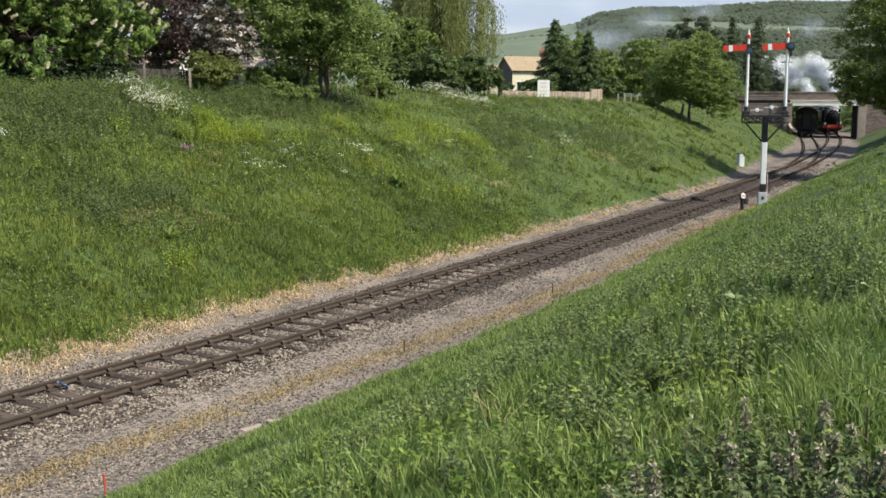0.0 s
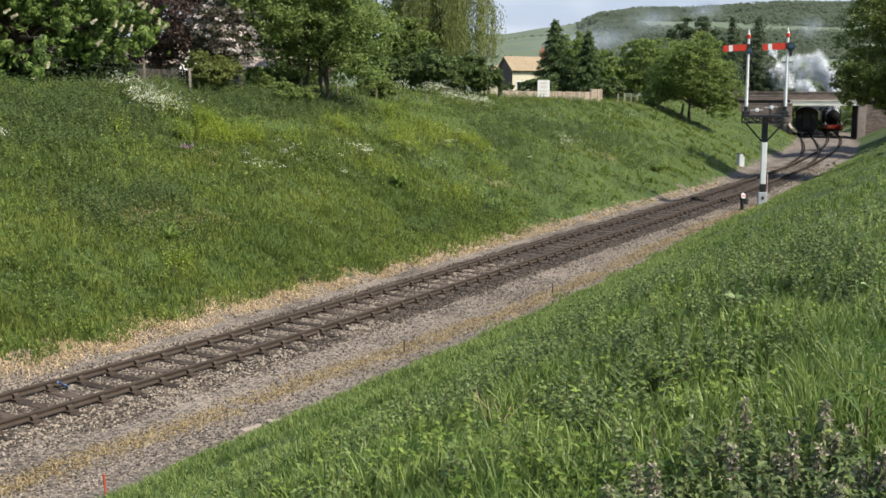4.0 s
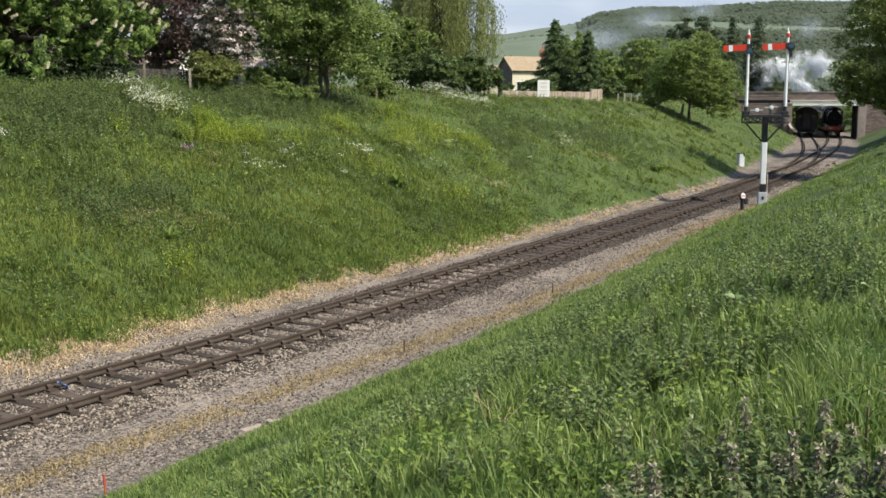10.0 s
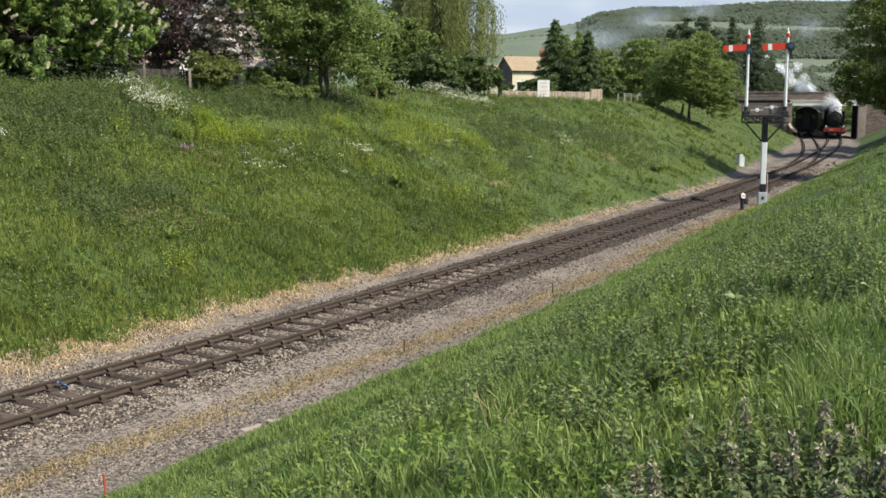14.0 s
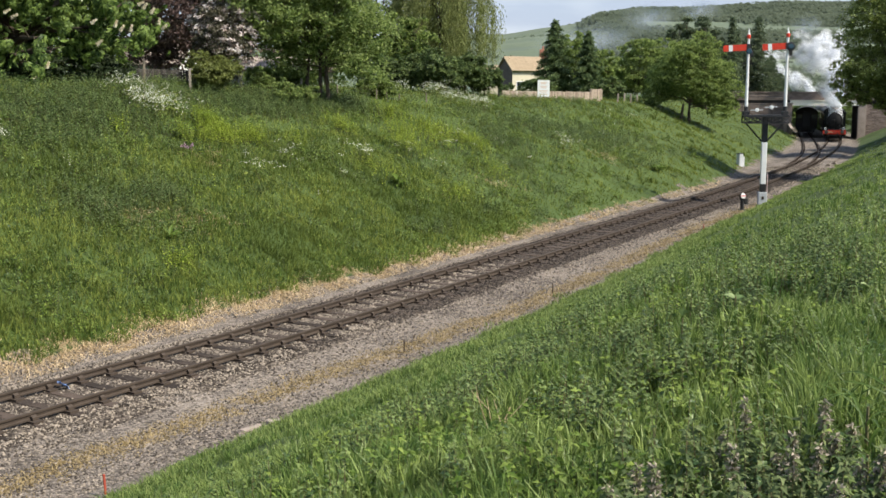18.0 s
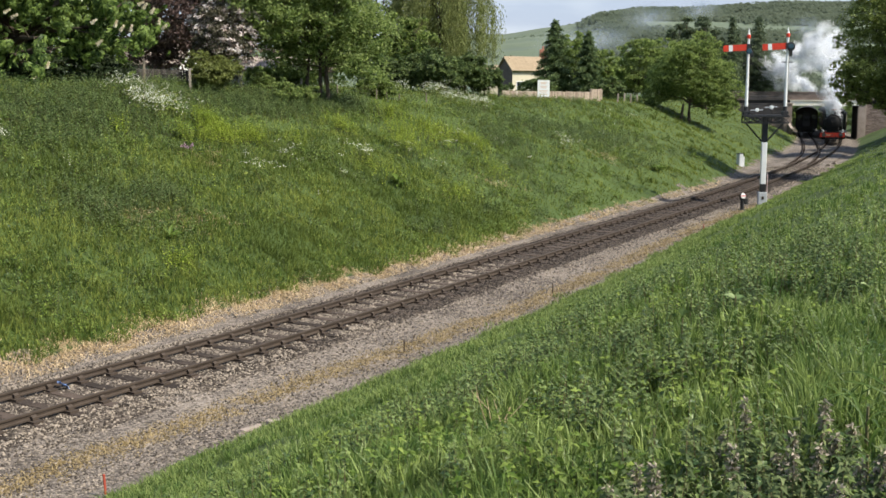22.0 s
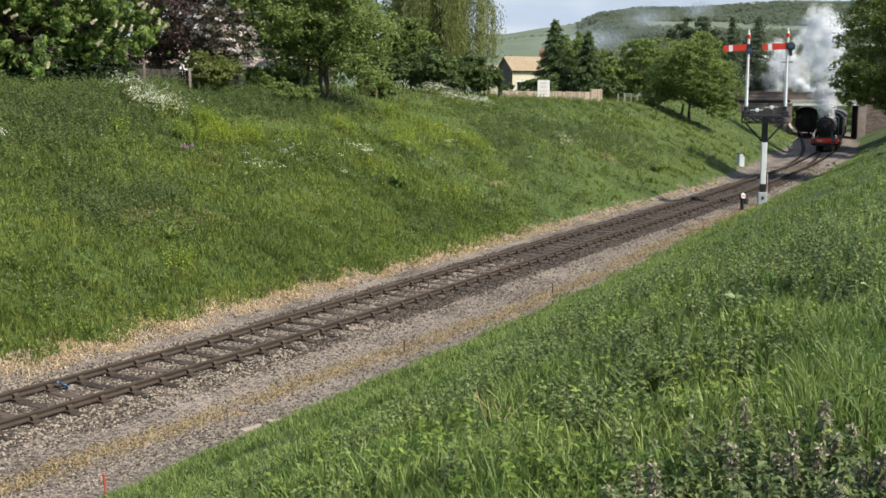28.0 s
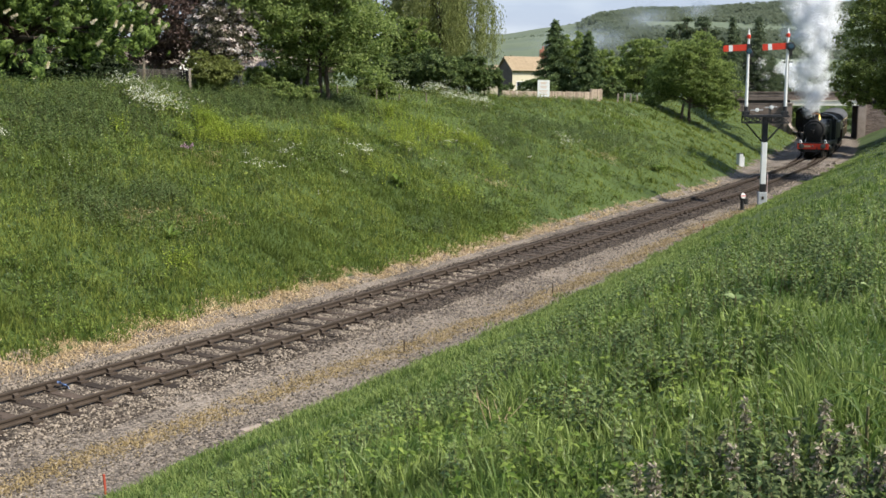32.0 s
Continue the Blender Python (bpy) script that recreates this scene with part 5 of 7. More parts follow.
def weeping_willow():
    x, y = 0.0, 77.0
    t = thing("weeping_willow_tree", "weeping willow with long hanging yellow-green fronds", "tree", pose(x, y, on_ground(x, y)))
    lobes = lobes_of(17, 12, 3.0, 5.0, 10.5)
    part("trunk", trunk_mesh(lobes, ((0, 0, 0),), 0.34, 3.0, 17), M_BARK, t, smooth=True)
    r = np.random.RandomState(18)
    curtains, each, m = 150, 5, 48
    ca = r.rand(curtains) * 6.283
    cr = 3.5 * r.rand(curtains) ** 0.45
    ct = 11.2 - 0.28 * cr ** 2 + r.randn(curtains) * 0.4
    cl = np.clip(2.0 + 1.5 * r.rand(curtains), 1.4, None)
    pick = np.repeat(np.arange(curtains), each)
    n = len(pick)
    a = ca[pick] + r.randn(n) * 0.07
    rad = cr[pick] + r.randn(n) * 0.22
    top, low = ct[pick], cl[pick] + r.randn(n) * 0.5
    k = np.repeat(np.arange(n), m)
    u = r.rand(len(k))
    z = top[k] + (low[k] - top[k]) * u
    out = rad[k] * (0.75 + 0.35 * np.minimum(1, u * 2.2))
    pos = np.stack([out * np.cos(a[k]), out * np.sin(a[k]), z], 1) + r.randn(len(k), 3) * np.array([0.08, 0.08, 0.04])
    axis = np.stack([0.35 * np.cos(a[k]), 0.35 * np.sin(a[k]), -1 + 0 * u], 1) + r.randn(len(k), 3) * 0.25
    up = np.stack([np.cos(a[k]), np.sin(a[k]), 0.2 + 0 * u], 1) + r.randn(len(k), 3) * 0.4
    shared("crown", pointed_leaves("crown", pos, axis, up, 0.30 * r.uniform(0.7, 1.3, len(k)), 0.05 + 0 * u, L_WILLOW), t)


weeping_willow()
for k, (x, y, w, h, cnt) in enumerate(((-2.4, 67.5, 2.0, 3.0, 10000), (-0.2, 66.5, 2.0, 3.3, 11000), (1.35, 67.6, 1.7, 3.1, 10000), (2.6, 69.3, 1.2, 2.6, 7000), (5.9, 104.0, 0.8, 2.6, 3000), (8.4, 106.0, 1.0, 2.0, 3000))):
    shrub("hedge_shrub", "dense dark green hedge shrub at the top of the bank", x, y, w, h, cnt, 0.17, L_DARK, 60 + k)
# shrubs added under the chestnut; the deep shade there is in their leaf colour
L_SHADEDARK = leaf_mat("leaf_shade_dark", (0.018, 0.030, 0.014), (0.058, 0.085, 0.032), 0.2)
for k, (x, y, w, h) in enumerate(((-15.6, 43.6, 1.5, 1.9), (-13.6, 44.4, 1.2, 1.6), (-17.6, 43.8, 1.4, 1.8))):
    shrub("shade_shrub", "very dark shrub added for the shade beneath the chestnut", x, y, w, h, 6500, 0.11, L_SHADEDARK, 160 + k)
for k, (x, y, w, h) in enumerate(((-7.1, 49.2, 0.9, 1.25), (-6.4, 50.6, 0.8, 1.0), (-8.1, 50.0, 0.8, 1.2))):
    shrub("hedge_shrub", "light green shrub beneath the maple", x, y, w, h, 3500, 0.12, L_MAPLE, 170 + k)
# added shrub: it darkens the bright gap left of the parked carriage
shrub("hedge_shrub", "tall dark shrub added to darken the gap beside the parked carriage", 54.1, 172.0, 1.5, 5.0, 5000, 0.24, L_DARK, 181)
shrub("hedge_shrub", "clipped olive-green garden shrub", -9.62, 46.5, 1.25, 2.25, 13000, 0.10, leaf_mat("leaf_olive", (0.115, 0.14, 0.038), (0.27, 0.30, 0.09), 0.45), 66)
for k, (x, y, w, h) in enumerate(((-8.6, 53.5, 1.0, 1.4), (-7.6, 55.5, 1.2, 1.3), (-3.4, 57.5, 1.3, 1.3), (-9.6, 60.5, 1.5, 1.7), (-19.0, 47.0, 2.2, 1.6))):
    shrub("hedge_shrub", "low mixed hedge shrub along the garden fence", x, y, w, h, 4500, 0.13, L_GREEN, 80 + k)


for k, (x, y, wide, tall, cnt, mt) in enumerate(((-7.6, 72, 3.4, 8.5, 14000, L_GREEN), (-4.0, 82, 3.6, 9.5, 12000, L_DARK), (-10.5, 88, 4.0, 9.0, 12000, L_GREEN), (-22.5, 62, 4.5, 9.5, 14000, L_GREEN), (-2.6, 71, 2.2, 4.6, 9000, L_GREEN), (-26.0, 80, 5.0, 11.0, 10000, L_DARK))):
    tree("garden_tree", "leafy garden tree behind the bank top", x, y, lobes_of(530 + k, 16, wide, 1.2, tall, 0.85), cnt, 0.22, 0.14, mt, 0.16, 1.2, 630 + k)


def conifer(name, label, x, y, tall, wide, count, seed, mat, tiers=True, base=None):
    """A pointed evergreen: drooping sprays on whorled branches round a straight stem."""
    t = thing(name, label, "tree", pose(x, y, on_ground(x, y) if base is None else base))
    r = np.random.RandomState(seed)
    bm = rod(bmesh.new(), (0, 0, -0.3), (0, 0, tall * 0.96), 0.16 + tall * 0.008, 0.02, 8)
    nb = int(tall * 7)
    ps, ns = [], []
    for k in range(nb):
        u = (k + 0.5) / nb
        z = tall * (0.07 + 0.91 * u)
        R = wide * (1 - u) ** (0.75 if tiers else 0.5) * r.uniform(0.75, 1.12) + 0.08
        a = k * 2.39996
        e = Vector((R * math.cos(a), R * math.sin(a), z - 0.25 * R))
        rod(bm, (0, 0, z), e, 0.03, 0.008, 4)
        n = int(count / nb * (0.25 + 1.6 * (1 - u)))
        v = r.rand(n) ** 0.7
        p = np.stack([v * e.x, v * e.y, z - 0.25 * R * v], 1) + r.randn(n, 3) * np.array([0.16, 0.16, 0.10]) * (0.35 + 0.4 * R)
        ps.append(p)
        ns.append(np.array([math.cos(a) * 0.5, math.sin(a) * 0.5, 0.8])[None] + r.randn(n, 3) * 0.35)
    part("trunk", bm, M_BARK, t)
    p, nn = np.concatenate(ps), np.concatenate(ns)
    shared("crown", leaves("crown", p, nn, 0.34 * np.ones(len(p)), 0.10, mat, seed + 1, 0.35), t)
    return t


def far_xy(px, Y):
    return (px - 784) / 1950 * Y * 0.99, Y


L_SPRUCE = leaf_mat("spruce_needle", (0.074, 0.115, 0.051), (0.209, 0.277, 0.115), 0.35)
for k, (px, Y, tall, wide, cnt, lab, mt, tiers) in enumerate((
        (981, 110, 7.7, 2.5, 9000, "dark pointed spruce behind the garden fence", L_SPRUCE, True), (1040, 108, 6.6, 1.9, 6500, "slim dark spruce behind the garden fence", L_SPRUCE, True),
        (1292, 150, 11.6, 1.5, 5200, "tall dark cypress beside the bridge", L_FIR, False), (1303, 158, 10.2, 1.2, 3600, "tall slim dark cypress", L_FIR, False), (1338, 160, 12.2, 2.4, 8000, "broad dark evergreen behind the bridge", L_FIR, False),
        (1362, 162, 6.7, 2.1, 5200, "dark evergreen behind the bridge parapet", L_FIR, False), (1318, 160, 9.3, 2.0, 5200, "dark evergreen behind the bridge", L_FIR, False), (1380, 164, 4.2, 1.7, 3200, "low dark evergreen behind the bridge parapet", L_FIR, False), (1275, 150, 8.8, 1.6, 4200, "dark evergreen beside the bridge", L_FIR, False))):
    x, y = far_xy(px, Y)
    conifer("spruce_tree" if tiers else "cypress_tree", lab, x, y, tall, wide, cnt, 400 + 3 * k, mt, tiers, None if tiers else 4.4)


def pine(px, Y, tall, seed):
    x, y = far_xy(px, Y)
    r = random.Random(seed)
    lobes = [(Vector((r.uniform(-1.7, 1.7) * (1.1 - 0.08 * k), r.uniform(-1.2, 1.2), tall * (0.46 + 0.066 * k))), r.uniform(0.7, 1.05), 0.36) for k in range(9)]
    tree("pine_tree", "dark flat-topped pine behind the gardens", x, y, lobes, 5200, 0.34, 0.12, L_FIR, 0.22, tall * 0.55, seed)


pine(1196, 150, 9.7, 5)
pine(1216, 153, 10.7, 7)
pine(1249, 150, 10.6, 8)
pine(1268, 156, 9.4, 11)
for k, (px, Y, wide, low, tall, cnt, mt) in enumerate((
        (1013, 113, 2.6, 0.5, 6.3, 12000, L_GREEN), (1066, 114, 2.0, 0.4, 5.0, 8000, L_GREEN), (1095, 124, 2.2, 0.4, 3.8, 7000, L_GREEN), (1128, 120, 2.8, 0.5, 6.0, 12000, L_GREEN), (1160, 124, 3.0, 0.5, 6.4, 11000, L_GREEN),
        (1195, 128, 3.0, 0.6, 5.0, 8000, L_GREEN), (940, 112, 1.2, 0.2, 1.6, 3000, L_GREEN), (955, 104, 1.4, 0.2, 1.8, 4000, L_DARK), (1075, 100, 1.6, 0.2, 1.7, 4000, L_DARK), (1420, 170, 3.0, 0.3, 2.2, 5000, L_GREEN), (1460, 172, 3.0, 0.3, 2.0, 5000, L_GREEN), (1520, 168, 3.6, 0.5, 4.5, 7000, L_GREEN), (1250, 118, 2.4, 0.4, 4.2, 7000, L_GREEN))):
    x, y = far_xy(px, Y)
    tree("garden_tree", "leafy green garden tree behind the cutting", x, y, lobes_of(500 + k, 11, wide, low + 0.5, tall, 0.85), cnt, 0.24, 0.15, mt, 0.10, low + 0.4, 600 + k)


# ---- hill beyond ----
# distance haze is mixed into these three colours: paler, greyer and bluer greens
M_HILL = surface("hazy_hill_meadow", (0.102, 0.132, 0.088), (0.138, 0.166, 0.106), 110.0, 0.95, bump=0, fine=9, spots=(0.105, 0.132, 0.095), spot_size=45)
M_WOODFLOOR = surface("hazy_woodland", (0.078, 0.100, 0.070), (0.110, 0.136, 0.094), 40.0, 0.95, bump=0, fine=9)
M_WOOD = surface("hazy_foliage", (0.098, 0.126, 0.088), (0.142, 0.172, 0.116), 60.0, 0.9, bump=0, island=0.35, through=0.5)


def ridge(a):
    """Height of the hill's crest over the horizon, as a slope, against the bearing's tangent."""
    return np.interp(a, [-0.6, -0.3, 0.0, 0.052, 0.081, 0.112, 0.125, 0.133, 0.139, 0.169, 0.205, 0.267, 0.319, 0.371, 0.6, 0.9], [0.02, 0.03, 0.048, 0.0490, 0.0535, 0.0572, 0.0600, 0.0635, 0.0675, 0.0705, 0.0700, 0.0710, 0.0755, 0.0765, 0.073, 0.05])


def hill_z(x, y):
    u = step(650, 1500, y)
    return 5.0 + (ridge(x / y) * 1500 + 4 * waves(x, y, 91, 260)) * u ** 1.0


def wooded(x, y):
    """Above zero where woods cover the hill."""
    a, up = x / y, (y - 700) / 840
    return waves(x, y * 1.6, 93, 330, 2) * 0.8 + 1.0 * (a > 0.125) * step(0.55, 0.85, up) + 0.62 * (a > 0.14) - 0.42 - 0.45 * (a < 0.12) * (up > 0.25)


def hill():
    xs, ys = np.linspace(-700, 1500, 290), np.concatenate([np.linspace(560, 1560, 110), np.linspace(1600, 2400, 6)])
    X, Y = np.meshgrid(xs, ys, indexing="ij")
    v = np.stack([X, Y, hill_z(X, Y)], -1).reshape(-1, 3)
    b = len(ys)
    i = (np.arange(len(xs) - 1)[:, None] * b + np.arange(b - 1)[None, :]).ravel()
    f = np.stack([i, i + b, i + b + 1, i + 1], 1)
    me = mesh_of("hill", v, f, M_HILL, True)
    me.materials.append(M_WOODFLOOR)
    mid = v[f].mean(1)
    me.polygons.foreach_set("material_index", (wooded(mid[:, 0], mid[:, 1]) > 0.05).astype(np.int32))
    tagged(new("hill", me), "distant green hill with woods along its crest", "hill", kind="structure")
    r = np.random.RandomState(92)
    n = 60000
    y = r.uniform(700, 1540, n)
    a = r.uniform(-0.02, 0.44, n)
    x = a * y
    up = (y - 700) / 840
    line = np.abs(((x * 0.8 + y * 0.6) % 150) - 75) < 3
    keep = (wooded(x, y) > 0.12 * r.rand(n)) | (line & (r.rand(n) < 0.4)) | ((up > 0.97) & (np.abs(a - 0.073) < 0.012) & (r.rand(n) < 0.25))
    x, y = x[keep], y[keep]
    m = 2
    k = np.repeat(np.arange(len(x)), m)
    size = r.uniform(1.3, 3.0, len(x))
    u = r.randn(len(k), 3)
    u /= np.linalg.norm(u, axis=1)[:, None]
    pos = np.stack([x[k], y[k], hill_z(x, y)[k] + size[k] * 0.7], 1) + u * size[k][:, None] * np.array([1, 1, 0.3])
    # leaves mostly face the sun, so few dark gaps show in the woods
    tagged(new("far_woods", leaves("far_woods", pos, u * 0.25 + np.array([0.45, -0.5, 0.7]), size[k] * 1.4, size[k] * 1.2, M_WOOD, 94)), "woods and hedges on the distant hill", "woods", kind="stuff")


hill()


# ---- houses, fences, signboard ----
M_TILE = surface("stone_tile", (0.26, 0.20, 0.13), (0.41, 0.32, 0.215), 0.8, 0.9, bump=0.4, obj=0.16)
M_RENDER = surface("cream_render", (0.50, 0.45, 0.33), (0.66, 0.61, 0.47), 1.5, 0.9, bump=0.1)
M_WHITEWALL = surface("white_render", (0.62, 0.62, 0.60), (0.80, 0.80, 0.79), 1.5, 0.9, bump=0.1)
M_CHIMNEY = surface("red_brick", (0.28, 0.12, 0.08), (0.42, 0.20, 0.14), 0.6, 0.9, bump=0.3)
M_DARKGLASS = surface("window_glass", (0.015, 0.018, 0.022), (0.04, 0.045, 0.05), 0.5, 0.1, bump=0, spec=0.6)
M_FENCE = surface("weathered_board", (0.22, 0.17, 0.13), (0.40, 0.33, 0.26), 0.5, 0.9, bump=0.4, obj=0.5)
M_GABLE = surface("dark_gable", (0.085, 0.070, 0.060), (0.150, 0.125, 0.108), 0.6, 0.9, bump=0.3)
M_DARKWOOD = surface("tarred_wood", (0.030, 0.028, 0.026), (0.075, 0.068, 0.06), 0.4, 0.9, bump=0.5, obj=0.4)
M_OLDWOOD = surface("grey_wood", (0.15, 0.125, 0.10), (0.30, 0.26, 0.21), 0.4, 0.9, bump=0.5, obj=0.4)


def house(label, x, y, turn, wide, deep, eave, ridge_z, wall, roof, rows, chimney=True, windows=((0.3, 1.0), (0.7, 1.0)), gable=None):
    """A gabled house; its ridge runs along local x."""
    t = thing("house", label, "house", pose(x, y, on_ground(x, y, -0.1), 0, 0, turn))
    bm = bmesh.new()
    w, d = wide / 2, deep / 2
    pts = [(-w, -d, 0), (w, -d, 0), (w, d, 0), (-w, d, 0), (-w, -d, eave), (w, -d, eave), (w, d, eave), (-w, d, eave), (-w, 0, ridge_z), (w, 0, ridge_z)]
    v = [bm.verts.new(p) for p in pts]
    for f in ((0, 1, 5, 4), (2, 3, 7, 6), (1, 2, 6, 9, 5), (3, 0, 4, 8, 7), (4, 5, 9, 8), (6, 7, 8, 9), (3, 2, 1, 0)):
        bm.faces.new([v[i] for i in f])
    part("wall", bm, wall, t)
    # left gable end faced in its own, darker brown-grey
    if gable:
        bm = bmesh.new()
        ring = [[bm.verts.new((-w - g, yy, zz)) for yy, zz in ((-d, 0.0), (d, 0.0), (d, eave), (0, ridge_z), (-d, eave))] for g in (0.004, 0.03)]
        bm.faces.new(ring[1])
        for k in range(5):
            bm.faces.new((ring[0][k], ring[0][(k + 1) % 5], ring[1][(k + 1) % 5], ring[1][k]))
        part("gable_face", bm, gable, t, "dark brown-grey gable end")
    over, run = 0.35, math.hypot(d, ridge_z - eave)
    ang = math.atan2(ridge_z - eave, d)
    for sy in (-1, 1):
        m = Matrix.Translation((0, 0, ridge_z + 0.06)) @ Matrix.Rotation(0 if sy < 0 else math.pi, 4, "Z") @ Matrix.Rotation(ang, 4, "X")
        slab = part("roof", box(-w - 0.25, w + 0.25, -run - over, 0.0, 0.0, 0.10, m=m), roof, t)
        if sy < 0:
            h = (run + over) / rows
            meshes = {}
            for k in range(rows):
                n = int((wide + 0.5) / 0.55)
                tw = (wide + 0.5) / n
                if 0 not in meshes:
                    b2 = box(0.006, tw - 0.006, 0, h * 1.08, 0.0, 0.035)
                    me = bpy.data.meshes.new("roof_tile")
                    b2.to_mesh(me)
                    b2.free()
                    me.materials.append(roof)
                    meshes[0] = me
                for j in range(n):
                    shared("roof_tile", meshes[0], slab, m @ Matrix.Translation((-w - 0.25 + j * tw, -run - over + k * h, 0.10)) @ Matrix.Rotation(-0.035, 4, "X"))
    part("ridge_cap", rod(bmesh.new(), (-w - 0.27, 0, ridge_z + 0.12), (w + 0.27, 0, ridge_z + 0.12), 0.10, seg=8), roof, t)
    if chimney:
        st = part("chimney", box(w * 0.78, w * 0.78 + 0.8, -0.35, 0.35, ridge_z - 0.6, ridge_z + 1.3, 0.02), M_CHIMNEY, t, "red brick chimney stack")
        for yy in (-0.15, 0.15):
            part("chimney_pot", rod(bmesh.new(), (w * 0.78 + 0.4, yy, ridge_z + 1.3), (w * 0.78 + 0.4, yy, ridge_z + 1.7), 0.11, 0.09, 10), M_CHIMNEY, st)
    for u, zz in windows:
        xx = -w + wide * u
        fr = part("window", box(xx - 0.55, xx + 0.55, -d - 0.04, -d + 0.05, zz, zz + 1.15), M_WHITE, t)
        for c in (-0.26, 0.26):
            part("pane", box(xx + c - 0.22, xx + c + 0.22, -d - 0.05, -d - 0.041, zz + 0.08, zz + 1.07), M_DARKGLASS, fr)
        part("sill", box(xx - 0.62, xx + 0.62, -d - 0.12, -d, zz - 0.08, zz), M_WHITE, fr)
    return t


house("cream house with a tan stone-tiled roof behind the hedge", 9.2, 130, 27, 4.5, 3.3, 3.3, 4.68, M_RENDER, M_TILE, 9, chimney=False, windows=((0.24, 0.9), (0.62, 0.9)), gable=M_GABLE)
house("low outbuilding with a tan tiled roof", 5.9, 136, 5, 3.0, 4.0, 2.5, 4.0, M_RENDER, M_TILE, 7, chimney=False, windows=())
house("white rendered house seen between the trees", -19.6, 78, -6, 4.0, 4.5, 2.0, 3.6, M_WHITEWALL, M_COPING, 8, chimney=False, windows=())
house("white rendered house partly hidden by the shrubs", -11.0, 78, 6, 6.5, 5.0, 1.7, 2.5, M_WHITEWALL, M_COPING, 8, windows=((0.3, 0.8), (0.75, 0.8)))


def brick_chimney():
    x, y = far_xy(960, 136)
    t = thing("house", "house with a red brick chimney hidden among garden trees", "house", pose(x, y, on_ground(x, y)))
    part("wall", box(-2, 2, -2, 2, 0, 3.2), M_CHIMNEY, t)
    bm = bmesh.new()
    v = [bm.verts.new(p) for p in ((-2.2, -2.2, 3.2), (2.2, -2.2, 3.2), (2.2, 2.2, 3.2), (-2.2, 2.2, 3.2), (-2.2, 0, 4.6), (2.2, 0, 4.6))]
    for f in ((0, 1, 5, 4), (2, 3, 4, 5), (1, 2, 5), (3, 0, 4), (3, 2, 1, 0)):
        bm.faces.new([v[i] for i in f])
    part("roof", bm, M_TILE, t)
    st = part("chimney", box(-0.4, 0.4, -0.4, 0.4, 4.0, 6.0, 0.02), M_CHIMNEY, t)
    part("chimney_pot", rod(bmesh.new(), (0, 0, 6.0), (0, 0, 6.4), 0.13, 0.1, 10), M_CHIMNEY, st)


brick_chimney()


def board_fence(label, a, b, tall, board=0.14, dz=0.0, mat=M_FENCE):
    """Upright boards on two rails between posts."""
    a, b = Vector(a), Vector(b)
    run = (b - a).length
    ang = math.atan2(b.y - a.y, b.x - a.x)
    t = thing("fence", label, "fence", pose(a.x, a.y, 0, 0, 0, math.degrees(ang)))
    n = max(2, round(run / 2.4) + 1)
    ends = on_ground(a.x, a.y, dz), on_ground(b.x, b.y, dz)

    def gz(u):
        return ends[0] + (ends[1] - ends[0]) * u / run

    for k in range(n):
        u = run * k / (n - 1)
        part("post", box(u - 0.05, u + 0.05, 0.02, 0.12, gz(u) - 0.3, gz(u) + tall + 0.06, 0.01), mat, t)
        if k < n - 1:
            u2 = run * (k + 1) / (n - 1)
            for h in (0.25, 0.75):
                bm = bmesh.new()
                rod(bm, (u, 0.02, gz(u) + tall * h), (u2, 0.02, gz(u2) + tall * h), 0.035, seg=4)
                part("fence_rail", bm, mat, t)
    me = bpy.data.meshes.new("board")
    bm = box(-board / 2 + 0.006, board / 2 - 0.006, -0.03, -0.008, 0, tall, 0.004)
    bm.to_mesh(me)
    bm.free()
    me.materials.append(mat)
    k = int(run / board)
    for j in range(k):
        u = (j + 0.5) * run / k
        shared("board", me, t, Matrix.Translation((u, 0, gz(u) + 0.04 + random.uniform(-0.02, 0.02))))
    return t


board_fence("weathered boarded fence at the top of the cutting", (4.3, 79.5), (11.6, 87.0), 0.9, dz=-0.22)
board_fence("pale boarded fence panel turning the corner", (11.6, 87.0), (13.0, 91.0), 1.05, dz=-0.15)
board_fence("dark boarded garden fence beneath the chestnut", (-15.2, 51.5), (-10.2, 55.5), 0.92, mat=M_DARKWOOD)


def post_row(label, places, tall, thick, wires):
    for k, (x, y) in enumerate(places):
        t = thing("fence_post", label, "fence post", pose(x, y, on_ground(x, y, -0.15), random.uniform(-3, 3), random.uniform(-4, 4), 20), group="wire fence posts")
        part("stake", box(-thick, thick, -thick, thick, 0, tall + 0.15, 0.012), M_OLDWOOD, t)
    w = thing("fence_wire", "thin wire strung between wooden fence posts", "wire")
    for (x0, y0), (x1, y1) in zip(places, places[1:]):
        for h in wires:
            part("wire", rod(bmesh.new(), (x0, y0, on_ground(x0, y0) + tall * h), (x1, y1, on_ground(x1, y1) + tall * h), 0.003, seg=4), M_RAIL, w)


post_row("weathered wooden stake of a wire fence", ((-14.2, 46.2), (-12.6, 47.0), (-10.3, 45.4), (-8.9, 49.4), (-6.6, 51.6)), 0.95, 0.05, (0.5, 0.9))
post_row("pale wooden stake along the bank top", ((-5.2, 55.0), (-3.4, 56.5), (-2.9, 57.4), (-2.3, 58.4), (-0.9, 60.4)), 0.48, 0.035, (0.5, 0.9))
post_row("pale grey stake beside a gap in the hedge", ((14.6, 93.0), (15.4, 94.6), (16.2, 96.0), (17.0, 97.4)), 0.75, 0.06, (0.6, 0.92))


